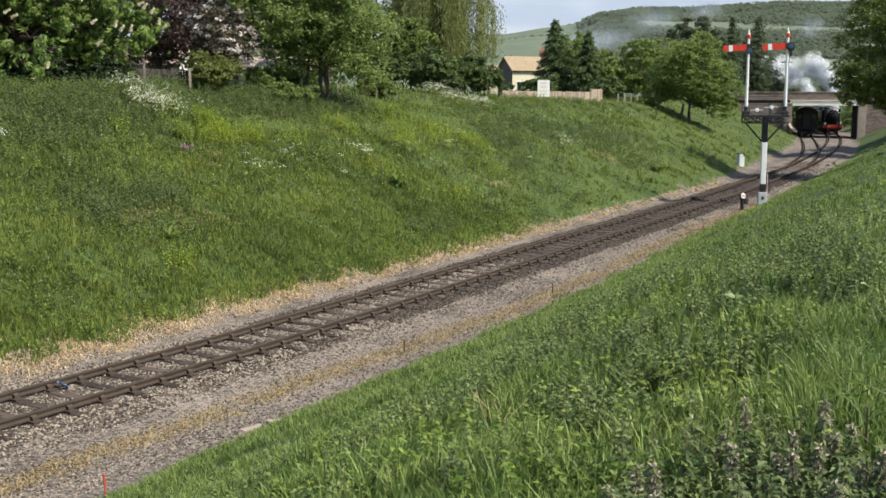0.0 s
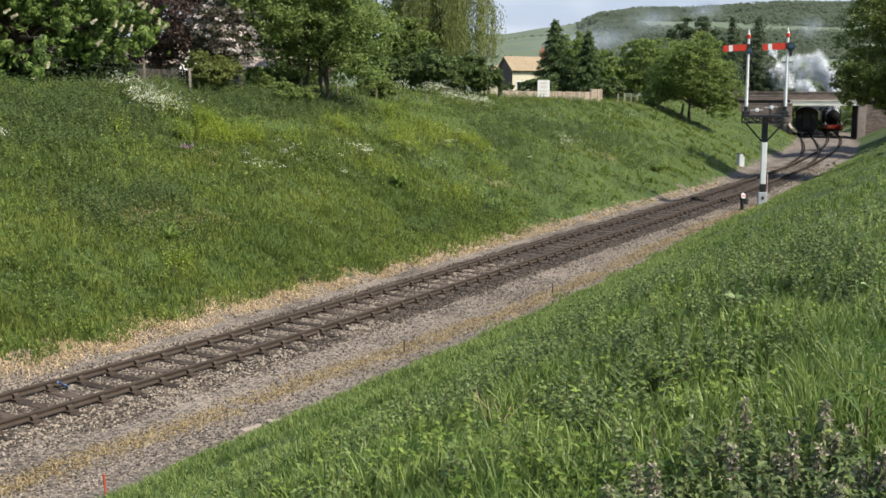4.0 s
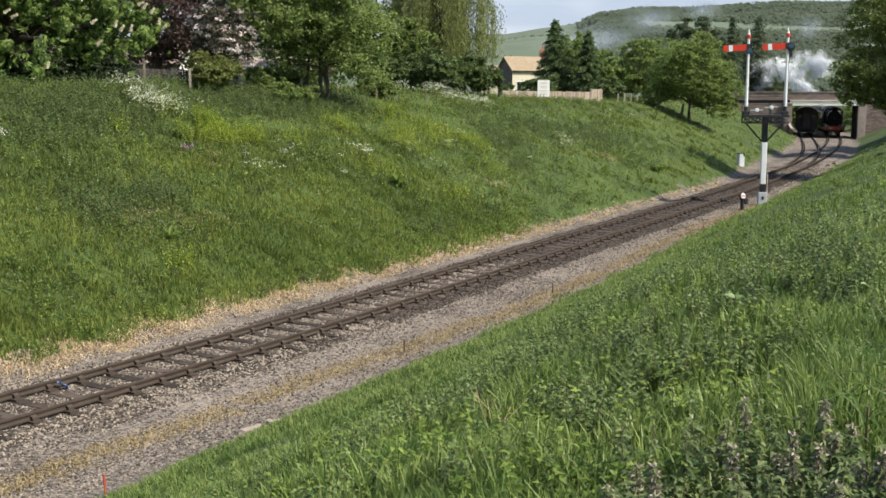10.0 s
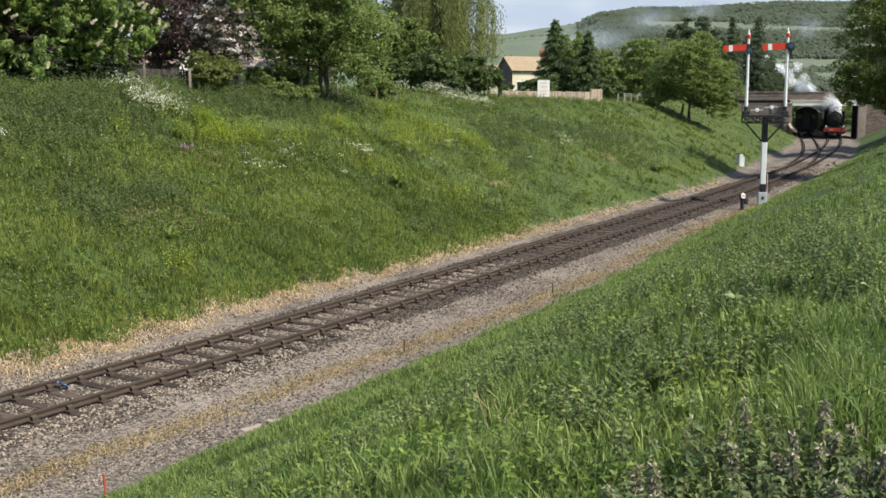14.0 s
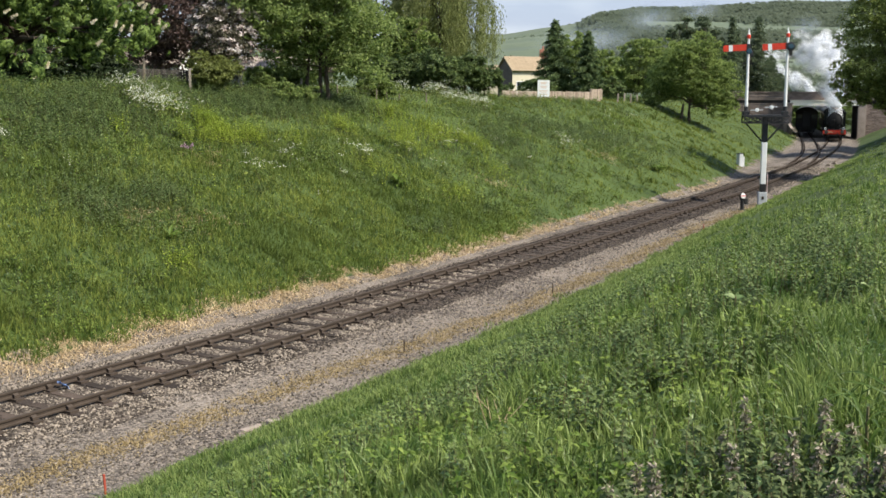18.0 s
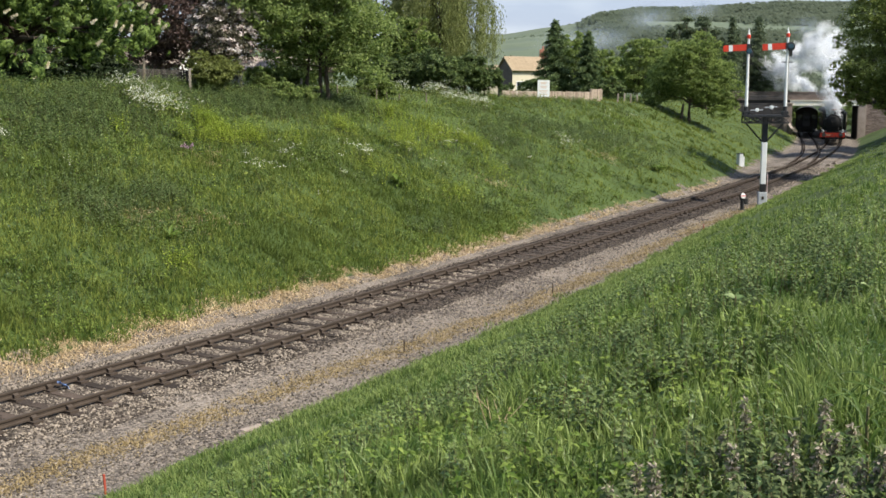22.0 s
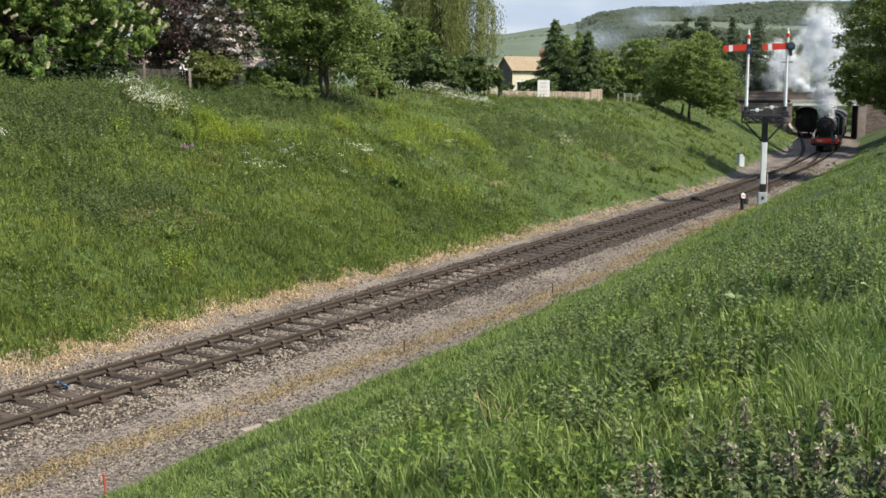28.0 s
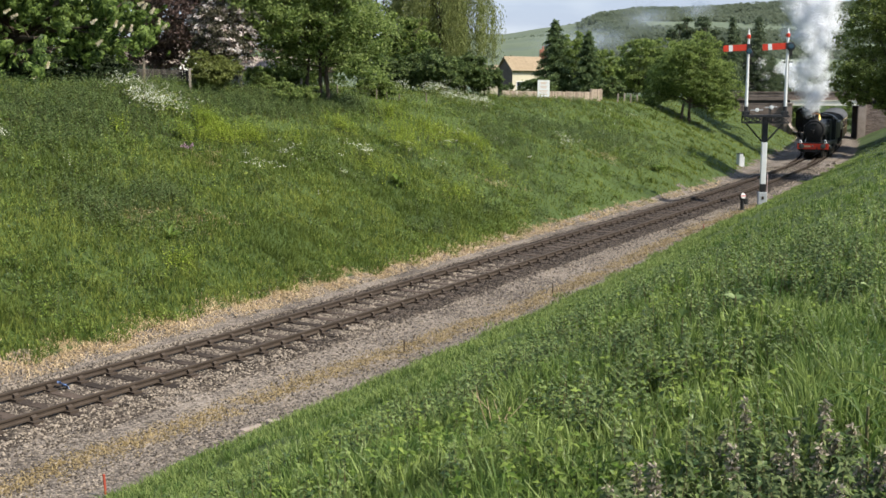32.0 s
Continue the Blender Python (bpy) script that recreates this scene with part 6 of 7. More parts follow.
def signboard():
    x, y = 6.95, 77.0
    t = thing("signboard", "blank-looking white notice board with faint lines on two posts", "sign", pose(x, y, on_ground(x, y, -0.05), 0, 0, 4))
    for sx in (-0.3, 0.3):
        part("post", box(sx - 0.04, sx + 0.04, 0.0, 0.08, -0.3, 1.42, 0.008), M_OLDWOOD, t)
    pn = part("panel", box(-0.42, 0.42, -0.03, 0.0, 0.32, 1.46, 0.006), M_WHITE, t, "white painted board")
    pale = surface("faded_lettering", (0.62, 0.45, 0.33), (0.72, 0.57, 0.45), 0.3, 0.7, bump=0)
    for k, (z, w) in enumerate(((1.30, 0.22), (1.22, 0.16), (1.04, 0.24), (0.94, 0.2), (0.74, 0.28), (0.64, 0.22), (0.50, 0.26))):
        part("faded_line", box(-w, w, -0.034, -0.030, z - 0.022, z + 0.022), pale, pn)


signboard()


# ---- small things along the line ----
def stake(label, x, y, tall, mat, thick=0.016):
    t = thing("marker_stake", label, "stake", pose(x, y, -0.32, random.uniform(-3, 3), random.uniform(-3, 3), 30))
    part("shaft", box(-thick, thick, -thick, thick, 0, tall, 0.004), mat, t)
    part("cap", box(-thick * 1.15, thick * 1.15, -thick * 1.15, thick * 1.15, tall, tall + 0.03, 0.004), mat, t)


M_ORANGE = surface("orange_red_paint", (0.30, 0.05, 0.03), (0.42, 0.09, 0.055), 0.3, 0.6)
stake("orange-red painted marker stake in the gravel", -4.98, 15.6, 0.33, M_ORANGE)
stake("rusty marker stake at the gravel's edge", -0.89, 24.7, 0.28, M_RAIL, 0.012)
stake("rusty marker stake at the gravel's edge", 3.26, 32.3, 0.30, M_RAIL, 0.012)
stake("orange-red painted marker stake in the gravel", 11.13, 46.7, 0.36, M_ORANGE, 0.012)


def wrapper():
    t = thing("plastic_wrapper", "crumpled blue plastic wrapper lying against the rail", "litter", pose(-7.50, 21.12, -0.15, 0, 38, 60))
    bm = bmesh.new()
    bmesh.ops.create_grid(bm, x_segments=6, y_segments=4, size=0.5)
    r = random.Random(3)
    for v in bm.verts:
        v.co = Vector((v.co.x * 0.28, v.co.y * 0.14, 0.03 + r.uniform(0, 0.06)))
    blue = surface("blue_plastic", (0.06, 0.12, 0.30), (0.22, 0.32, 0.55), 0.1, 0.35, bump=0)
    ob = part("film", bm, blue, t)
    md = ob.modifiers.new("thick", "SOLIDIFY")
    md.thickness = 0.004


wrapper()


def slab(label, x, y, lx, ly, turn):
    t = tagged(new("stone_slab", None), label, "stone")
    t.matrix_basis = pose(x, y, float(height(x, y)) + 0.01, 2, 4, turn)
    bm = box(-lx, lx, -ly, ly, -0.05, 0.035, 0.015)
    for v in bm.verts:
        v.co += Vector((random.uniform(-0.02, 0.02), random.uniform(-0.02, 0.02), 0))
    part("slab", bm, M_COPING, t)


slab("flat pale stone half buried at the grass edge", -3.05, 19.3, 0.14, 0.07, 40)
slab("long flat stone at the grass edge", -3.4, 18.9, 0.3, 0.05, 60)
slab("pale weathered board lying in the weeds", -12.08, 46.9, 0.2, 0.12, 10)
slab("pale stone at the foot of the bank", 2.33, 42.5, 0.07, 0.06, 10)
slab("dark stone beside the track", 7.2, 51.0, 0.12, 0.08, 25)


def point_gear():
    """Point rodding and a motor box beside the turnout."""
    for label, s, q, size in (("low grey point-rod stool beside the turnout", 93.5, -1.9, (0.45, 0.16, 0.16)), ("low grey point-rod stool beside the turnout", 96.5, -2.1, (0.35, 0.14, 0.14)), ("grey cover box beside the turnout", 90.0, -2.6, (0.3, 0.2, 0.12))):
        p = W(s, float(centre(s)) + q, 0)
        t = thing("point_rod_stool", label, "rail fitting", pose(p.x, p.y, -0.26, 0, 0, turn_at(s)))
        part("base", box(-size[0], size[0], -size[1], size[1], -0.05, size[2], 0.015), M_OLDWOOD, t)
        part("roller_bar", rod(bmesh.new(), (-size[0], 0, size[2]), (size[0], 0, size[2]), 0.03, seg=8), M_RAIL, t)
    t = thing("point_rodding", "thin steel rod running beside the track", "rail fitting")
    pts = [W(s, float(centre(s)) - 1.95, -0.17) for s in np.arange(84, 124, 4)]
    for a, b in zip(pts, pts[1:]):
        part("rod", rod(bmesh.new(), a, b, 0.02, seg=6), M_RAIL, t)


point_gear()


# ---- single plants that stand out ----
def leaf_blade(length, wide, bend, mat, name="leaf"):
    """One leaf with a midrib crease, growing along +x and drooping."""
    n = 6
    bm = bmesh.new()
    rows = []
    for k in range(n + 1):
        u = k / n
        w = wide * 0.5 * math.sin(math.pi * min(0.999, u ** 0.7)) + 0.002
        x = length * u * (1 - 0.25 * bend * u)
        z = length * (0.45 * u - bend * u * u)
        rows.append([bm.verts.new((x, -w, z + w * 0.35)), bm.verts.new((x, 0, z)), bm.verts.new((x, w, z + w * 0.35))])
    for a, b in zip(rows, rows[1:]):
        bm.faces.new((a[0], b[0], b[1], a[1]))
        bm.faces.new((a[1], b[1], b[2], a[2]))
    me = bpy.data.meshes.new(name)
    bm.to_mesh(me)
    bm.free()
    me.materials.append(mat)
    return me


def big_plant(name, label, x, y, count, length, wide, bend, mat, tall=0.0, seed=1, category="plant"):
    t = thing(name, label, category, pose(x, y, on_ground(x, y)))
    r = random.Random(seed)
    kinds = [leaf_blade(length * f, wide * f, bend * g, mat) for f, g in ((1.0, 1.0), (0.8, 0.7), (0.65, 1.2))]
    for k in range(count):
        z = tall * r.random()
        m = Matrix.Translation((0, 0, 0.02 + z)) @ Matrix.Rotation(k * 2.4 + r.uniform(-0.4, 0.4), 4, "Z") @ Matrix.Rotation(r.uniform(-0.7, 0.1), 4, "Y") @ Matrix.Rotation(r.uniform(-0.4, 0.4), 4, "X")
        shared("leaf", kinds[k % 3], t, m)
    if tall:
        part("stem", rod(bmesh.new(), (0, 0, -0.05), (0, 0, tall), 0.012, 0.006, 6), M_STEM, t)
    return t


big_plant("burdock_plant", "pale broad-leaved burdock standing out of the nettles", 2.28, 8.45, 12, 0.12, 0.075, 0.5, M_PALE, 0.26, 1)
big_plant("burdock_plant", "pale broad-leaved burdock standing out of the nettles", 3.40, 8.65, 11, 0.13, 0.08, 0.5, M_PALE, 0.22, 2)
big_plant("burdock_plant", "small pale broad-leaved burdock in the grass", 1.75, 7.9, 8, 0.12, 0.08, 0.5, M_PALE, 0.24, 12)
big_plant("dock_plant", "dock with large bright green leaves on the far bank", -1.79, 44.0, 12, 0.55, 0.20, 0.5, M_BROAD, 0.3, 3)
big_plant("dock_plant", "dock with large bright green leaves on the far bank", 13.0, 66.5, 12, 0.6, 0.22, 0.5, M_BROAD, 0.3, 4)
big_plant("dock_plant", "pale upright dock leaves on the far bank", -7.8, 31.1, 8, 0.45, 0.11, 0.2, M_BROAD, 0.1, 5)
big_plant("dock_plant", "pale upright dock leaves on the far bank", -7.2, 30.0, 8, 0.4, 0.10, 0.2, M_YELLOW, 0.1, 6)
big_plant("dock_plant", "pale upright dock leaves on the far bank", 7.1, 64.3, 10, 0.6, 0.16, 0.3, M_BROAD, 0.2, 7)
for k, (x, y) in enumerate(((2.05, 4.85), (1.85, 4.65), (1.72, 4.3))):
    big_plant("arching_grass", "clump of long arching grass blades near the crest", x, y, 12, 0.42, 0.014, 0.7, M_GRASS, 0.20, 10 + k, "grass")

def flower_clump(x, y, seed):
    """A small clump of mauve flowers on thin stems."""
    t = thing("flower_clump", "small clump of mauve-pink wild flowers in the bank grass", "flowers", pose(x, y, on_ground(x, y)))
    r = np.random.RandomState(seed)
    mauve = surface("mauve_petal", (0.30, 0.17, 0.24), (0.58, 0.40, 0.50), 0.3, 0.7, bump=0, island=0.6, through=0.3)
    for k in range(7):
        bx0, by0, h = r.uniform(-0.16, 0.16), r.uniform(-0.16, 0.16), r.uniform(0.34, 0.5)
        stem = part("stem", rod(bmesh.new(), (bx0, by0, -0.04), (bx0 * 1.2, by0 * 1.2, h), 0.005, 0.003, 5), M_STEM, t)
        pos = np.array([bx0 * 1.2, by0 * 1.2, h]) + r.randn(26, 3) * np.array([0.025, 0.025, 0.03])
        shared("flower_head", leaves("flower_head", pos, r.randn(26, 3), 0.04 + 0 * pos[:, 0], 0.03, mauve, seed + k), t)


flower_clump(-8.8, 38.1, 5)


def nettle_kind(seed):
    """Meshes of one nettle: stem, foliage in crossed pairs of drooping leaves, and a pale flowering head."""
    r = np.random.RandomState(seed)
    tall = r.uniform(0.22, 0.42)
    P, A, L = [], [], []
    for k in range(13):
        u = 0.12 + 0.88 * k / 12
        for side in range(3 if k < 11 else 5):
            a = k * 1.571 + side * (2.094 if k < 11 else 1.257) + r.randn() * 0.18
            P.append((0, 0, tall * u))
            A.append((math.cos(a), math.sin(a), 0.45 - 0.95 * r.rand() - 0.2 * (1 - u)))
            L.append((0.026 + 0.032 * math.sin(2.6 * min(u, 0.97)) * (1 - 0.4 * u)) * r.uniform(0.75, 1.25))
    P, A, L = np.array(P), np.array(A), np.array(L)
    up = np.array([0, 0, 1.0])[None] + r.randn(len(P), 3) * 0.4
    foliage = pointed_leaves("foliage", P, A, up, L, L * 0.46, M_HOARY)
    n = 70
    z = tall * (0.72 + 0.30 * r.rand(n))
    a = r.rand(n) * 6.283
    rad = 0.030 * r.rand(n) ** 0.5 * (1.5 - z / tall)
    pos = np.stack([rad * np.cos(a), rad * np.sin(a), z], 1)
    head = leaves("flower_head", pos, r.randn(n, 3), 0.024 + 0 * z, 0.012, M_FLORET, seed + 5)
    bm = rod(bmesh.new(), (0, 0, -0.04), (0, 0, tall), 0.0045, 0.002, 5)
    stem = bpy.data.meshes.new("stem")
    bm.to_mesh(stem)
    bm.free()
    stem.materials.append(M_STEM)
    return stem, foliage, head


def nettle_patch():
    r = random.Random(62)
    kinds = [nettle_kind(640 + k) for k in range(7)]
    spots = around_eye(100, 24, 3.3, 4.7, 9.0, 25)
    for k, (x, y) in enumerate(spots):
        t = thing("nettle_plant", "grey-green stinging nettle near the slope's crest", "plant", pose(x, y, on_ground(x, y), r.uniform(-9, 9), r.uniform(-9, 9), r.uniform(0, 360)), group="nettles on the crest")
        stem, foliage, head = kinds[k % 7]
        shared("stem", stem, t)
        shared("foliage", foliage, t)
        if k % 3 == 0:
            shared("flower_head", head, t)


nettle_patch()


def dead_stems(x, y, seed):
    t = thing("dead_stems", "pale dead plant stems leaning in the grass", "stems", pose(x, y, on_ground(x, y)))
    r = random.Random(seed)
    for k in range(2):
        a = Vector((r.uniform(-0.05, 0.05), r.uniform(-0.05, 0.05), 0))
        b = a + Vector((r.uniform(-0.2, 0.2), r.uniform(-0.1, 0.1), r.uniform(0.20, 0.32)))
        bm = rod(bmesh.new(), a, b, 0.0028, 0.002, 5)
        rod(bm, a.lerp(b, 0.7), b + Vector((r.uniform(-0.12, 0.12), 0, 0.05)), 0.0025, 0.001, 5)
        part("stem", bm, M_STRAW, t)


dead_stems(0.36, 6.9, 3)
dead_stems(0.24, 5.8, 5)


# ---- the train ----
M_TYRE = surface("steel_tyre", (0.05, 0.045, 0.04), (0.16, 0.15, 0.14), 0.4, 0.45, 0.7, bump=0.05)
M_BRASS = surface("brass", (0.45, 0.30, 0.08), (0.70, 0.50, 0.18), 0.4, 0.3, 0.9, bump=0.05)
M_COPPER = surface("copper_cap", (0.30, 0.13, 0.06), (0.48, 0.24, 0.13), 0.4, 0.35, 0.9, bump=0.05)
M_CHOC = surface("chocolate_paint", (0.035, 0.018, 0.010), (0.07, 0.035, 0.02), 0.9, 0.4, bump=0.05)
M_COACHCREAM = surface("coach_cream", (0.50, 0.42, 0.24), (0.66, 0.58, 0.36), 0.9, 0.4, bump=0.05)
M_ROOF = surface("coach_roof", (0.045, 0.045, 0.047), (0.10, 0.10, 0.10), 1.2, 0.7, bump=0.1)
M_DARKCOACH = surface("dark_coach", (0.012, 0.010, 0.010), (0.035, 0.028, 0.026), 1.0, 0.6, bump=0.1)
M_COAL = surface("coal", (0.008, 0.008, 0.009), (0.03, 0.03, 0.032), 0.2, 0.6, bump=0.8)

AX = Matrix.Rotation(radians(90), 4, "X")
AY = Matrix.Rotation(radians(90), 4, "Y")


def wheel(parent, x, y, r, spokes, name="wheel"):
    """A wheel with its axle along y; the pivot is its centre."""
    w = new(name)
    w.parent = parent
    w.matrix_basis = Matrix.Translation((x, y, r))
    part("tyre", lathe(bmesh.new(), [(r - 0.07, -0.065), (r + 0.025, -0.065), (r + 0.025, -0.035), (r, -0.03), (r, 0.065), (r - 0.07, 0.065), (r - 0.07, -0.065)], AX, 28), M_TYRE, w, smooth=True)
    bm = lathe(bmesh.new(), [(0.12, -0.09), (0.12, 0.09)], AX, 14)
    for k in range(spokes):
        a = 6.28319 * k / spokes
        bx(bm, 0.1, r - 0.06, -0.03, 0.03, -0.035, 0.035, m=Matrix.Rotation(a, 4, "Y"))
    part("wheel_centre", bm, M_LOCO, w)
    return w


def buffer_at(parent, x, y, sx):
    m = Matrix.Translation((x, y, 1.05)) @ Matrix.Rotation(radians(90 * sx), 4, "Y")
    b = part("buffer", lathe(bmesh.new(), [(0.13, 0), (0.13, 0.06), (0.10, 0.07), (0.09, 0.34), (0.055, 0.34), (0.055, 0.48)], m, 14), M_BLACK, parent, smooth=True)
    part("buffer_head", lathe(bmesh.new(), [(0.06, 0.46), (0.225, 0.48), (0.225, 0.50), (0.12, 0.525), (0.01, 0.53)], m, 18), M_TYRE, b, smooth=True)


WHEELS = []


def locomotive():
    """Front beam at x = 0, facing +x, rail level z = 0."""
    t = thing("steam_locomotive", "black steam locomotive with a red buffer beam and copper-capped chimney", "locomotive")
    beam = part("buffer_beam", box(-0.10, 0.0, -1.29, 1.29, 0.78, 1.27, 0.01), M_RED, t, "bright red buffer beam")
    for y in (-0.88, 0.88):
        buffer_at(beam, 0.0, y, 1)
    part("coupling_hook", box(0.0, 0.22, -0.05, 0.05, 0.95, 1.12, 0.02), M_TYRE, beam)
    bm = rod(bmesh.new(), (0.03, 0.35, 0.95), (0.14, 0.38, 0.4), 0.035, seg=8)
    rod(bm, (0.14, 0.38, 0.4), (0.05, 0.2, 0.35), 0.035, seg=8)
    part("vacuum_hose", bm, M_BLACK, beam)
    for k in range(4):
        part("number_bar", box(0.002, 0.008, -0.72 + k * 0.14, -0.62 + k * 0.14, 0.95, 1.1), M_COACHCREAM, beam)
    for y in (-1.02, 1.02):
        lamp = part("head_lamp", box(-0.06, 0.10, y - 0.09, y + 0.09, 1.28, 1.58, 0.02), M_WHITE, t, "white oil head lamp")
        part("lens", lathe(bmesh.new(), [(0.06, 0), (0.065, 0.02), (0.02, 0.03)], Matrix.Translation((0.10, y, 1.43)) @ AY, 12), M_SPEC, lamp)
    bm = box(-9.4, 0.0, -1.27, 1.27, 1.27, 1.33)
    part("running_plate", bm, M_LOCO, t)
    for y in (-1.24, 1.20):
        part("valance", box(-9.4, -0.1, y, y + 0.04, 1.05, 1.27), M_LOCO, t)
    part("frame", box(-9.6, -0.1, -0.62, 0.62, 0.55, 1.27), M_BLACK, t)
    bm = lathe(bmesh.new(), [(0.86, -2.05), (0.87, -2.0), (0.87, -0.48), (0.84, -0.42), (0.80, -0.40)], Matrix.Translation((0, 0, 2.42)) @ AY, 32)
    box_ = part("smokebox", bm, M_SMOKEBOX, t, smooth=True)
    part("smokebox_door", lathe(bmesh.new(), [(0.68, -0.40), (0.69, -0.37), (0.60, -0.31), (0.35, -0.24), (0.05, -0.21), (0.01, -0.21)], Matrix.Translation((0, 0, 2.42)) @ AY, 28), M_SMOKEBOX, box_, smooth=True)
    bm = rod(bmesh.new(), (-0.2, 0, 2.42), (-0.08, 0, 2.42), 0.05, seg=10)
    rod(bm, (-0.12, 0, 2.42), (-0.12, 0.02, 2.12), 0.018, seg=6)
    rod(bm, (-0.10, 0, 2.42), (-0.10, -0.26, 2.5), 0.018, seg=6)
    part("door_handle", bm, M_TYRE, box_)
    for z in (2.12, 2.72):
        part("hinge_strap", box(-0.36, -0.29, -0.7, 0.1, z - 0.03, z + 0.03, 0.008), M_SMOKEBOX, box_)
    part("number_plate", box(-0.34, -0.24, -0.26, 0.26, 2.86, 2.98, 0.006), M_LOCO, box_)
    part("saddle", box(-2.0, -0.6, -0.62, 0.62, 1.3, 1.75, 0.03), M_SMOKEBOX, t)
    ch = part("chimney", lathe(bmesh.new(), [(0.42, 0), (0.33, 0.06), (0.28, 0.16), (0.265, 0.42), (0.27, 0.5)], Matrix.Translation((-1.2, 0, 3.24)), 22), M_SMOKEBOX, t, smooth=True)
    part("chimney_cap", lathe(bmesh.new(), [(0.27, 0.48), (0.35, 0.52), (0.36, 0.60), (0.30, 0.64), (0.24, 0.64), (0.24, 0.5)], Matrix.Translation((-1.2, 0, 3.24)), 22), M_COPPER, ch, smooth=True)
    bl = part("boiler", lathe(bmesh.new(), [(0.90, -6.6), (0.90, -5.4), (0.80, -2.05)], Matrix.Translation((0, 0, 2.42)) @ AY, 32), M_LOCO, t, smooth=True)
    for k in range(5):
        x = -2.3 - k * 0.85
        r = 0.80 + (0.10 * (-x - 2.05) / 3.35) + 0.008
        part("boiler_band", lathe(bmesh.new(), [(r, x - 0.03), (r + 0.006, x), (r, x + 0.03)], Matrix.Translation((0, 0, 2.42)) @ AY, 32), M_LOCO, bl, smooth=True)
    part("safety_valve_cover", lathe(bmesh.new(), [(0.30, 0), (0.22, 0.08), (0.18, 0.3), (0.13, 0.42), (0.09, 0.46)], Matrix.Translation((-4.4, 0, 3.24)), 18), M_BRASS, bl, "polished brass safety valve cover", smooth=True)
    fb = bmesh.new()
    bx(fb, -8.0, -5.7, -0.92, 0.92, 1.3, 3.22, 0.12)
    part("firebox", fb, M_LOCO, t, smooth=True)
    for y in (-0.98, 0.98):
        part("handrail", rod(bmesh.new(), (-5.6, y, 2.75), (-0.6, y * 0.93, 2.75), 0.018, seg=6), M_TYRE, bl)
    # cab
    cab = part("cab_side", box(-9.6, -8.0, -1.26, -1.20, 1.3, 3.0, 0.01), M_LOCO, t)
    part("cab_side", box(-9.6, -8.0, 1.20, 1.26, 1.3, 3.0, 0.01), M_LOCO, t)
    fr = bmesh.new()
    bx(fr, -8.06, -8.0, -1.26, 1.26, 1.3, 2.45)
    bx(fr, -8.06, -8.0, -1.26, -0.98, 2.45, 3.2)
    bx(fr, -8.06, -8.0, 0.98, 1.26, 2.45, 3.2)
    bx(fr, -8.06, -8.0, -0.4, 0.4, 2.45, 3.5)
    bx(fr, -8.06, -8.0, -0.98, 0.98, 3.2, 3.5)
    part("cab_front", fr, M_LOCO, t)
    for y in (-0.69, 0.69):
        part("cab_window", box(-8.04, -8.02, y - 0.29, y + 0.29, 2.45, 3.2), M_DARKGLASS, t)
    rm = bmesh.new()
    n = 14
    ring0 = []
    for x in (-9.9, -7.9):
        top = [rm.verts.new((x, 1.34 * math.sin(a), 2.95 + 0.78 * math.cos(a))) for a in [(-1.4 + 2.8 * k / n) for k in range(n + 1)]]
        low = [rm.verts.new((x, 1.30 * math.sin(a), 2.91 + 0.76 * math.cos(a))) for a in [(-1.4 + 2.8 * k / n) for k in range(n + 1)]]
        ring0.append((top, low))
    (t0, l0), (t1, l1) = ring0
    for k in range(n):
        rm.faces.new((t0[k], t1[k], t1[k + 1], t0[k + 1]))
        rm.faces.new((l0[k + 1], l1[k + 1], l1[k], l0[k]))
        rm.faces.new((t1[k], l1[k], l1[k + 1], t1[k + 1]))
        rm.faces.new((t0[k + 1], l0[k + 1], l0[k], t0[k]))
    rm.faces.new((t0[0], l0[0], l1[0], t1[0]))
    rm.faces.new((t0[n], t1[n], l1[n], l0[n]))
    part("cab_roof", rm, M_LOCO, t, smooth=True)
    # wheels, cylinders, rods
    for sy in (-1, 1):
        w = wheel(t, -1.35, sy * 0.75, 0.48, 9)
        WHEELS.append((w, 0.48))
        for x in (-3.3, -4.95, -6.6, -8.4):
            w = wheel(t, x, sy * 0.75, 0.70, 14)
            WHEELS.append((w, 0.70))
        part("cylinder", lathe(bmesh.new(), [(0.30, -2.35), (0.36, -2.3), (0.36, -1.5), (0.30, -1.45)], Matrix.Translation((0, sy * 1.02, 0.82)) @ AY, 20), M_LOCO, t, smooth=True)
        part("steam_pipe", rod(bmesh.new(), (-1.6, sy * 0.8, 2.0), (-1.85, sy * 1.0, 1.1), 0.11, seg=10), M_LOCO, t)
        part("side_rod", box(-8.4, -3.3, sy * 0.93 - 0.03, sy * 0.93 + 0.03, 0.40, 0.52, 0.01), M_TYRE, t)
        part("splasher", lathe(bmesh.new(), [(0.76, -0.1), (0.78, 0.0), (0.76, 0.1)], Matrix.Translation((-6.6, sy * 0.85, 0.72)) @ AX, 24), M_LOCO, t)
        part("guard_iron", box(-0.35, -0.25, sy * 0.75 - 0.04, sy * 0.75 + 0.04, 0.12, 0.8, 0.01), M_BLACK, t)
        part("footstep", box(-8.9, -8.4, sy * 1.2 - 0.06, sy * 1.2 + 0.06, 0.5, 0.55), M_BLACK, t)
    return t


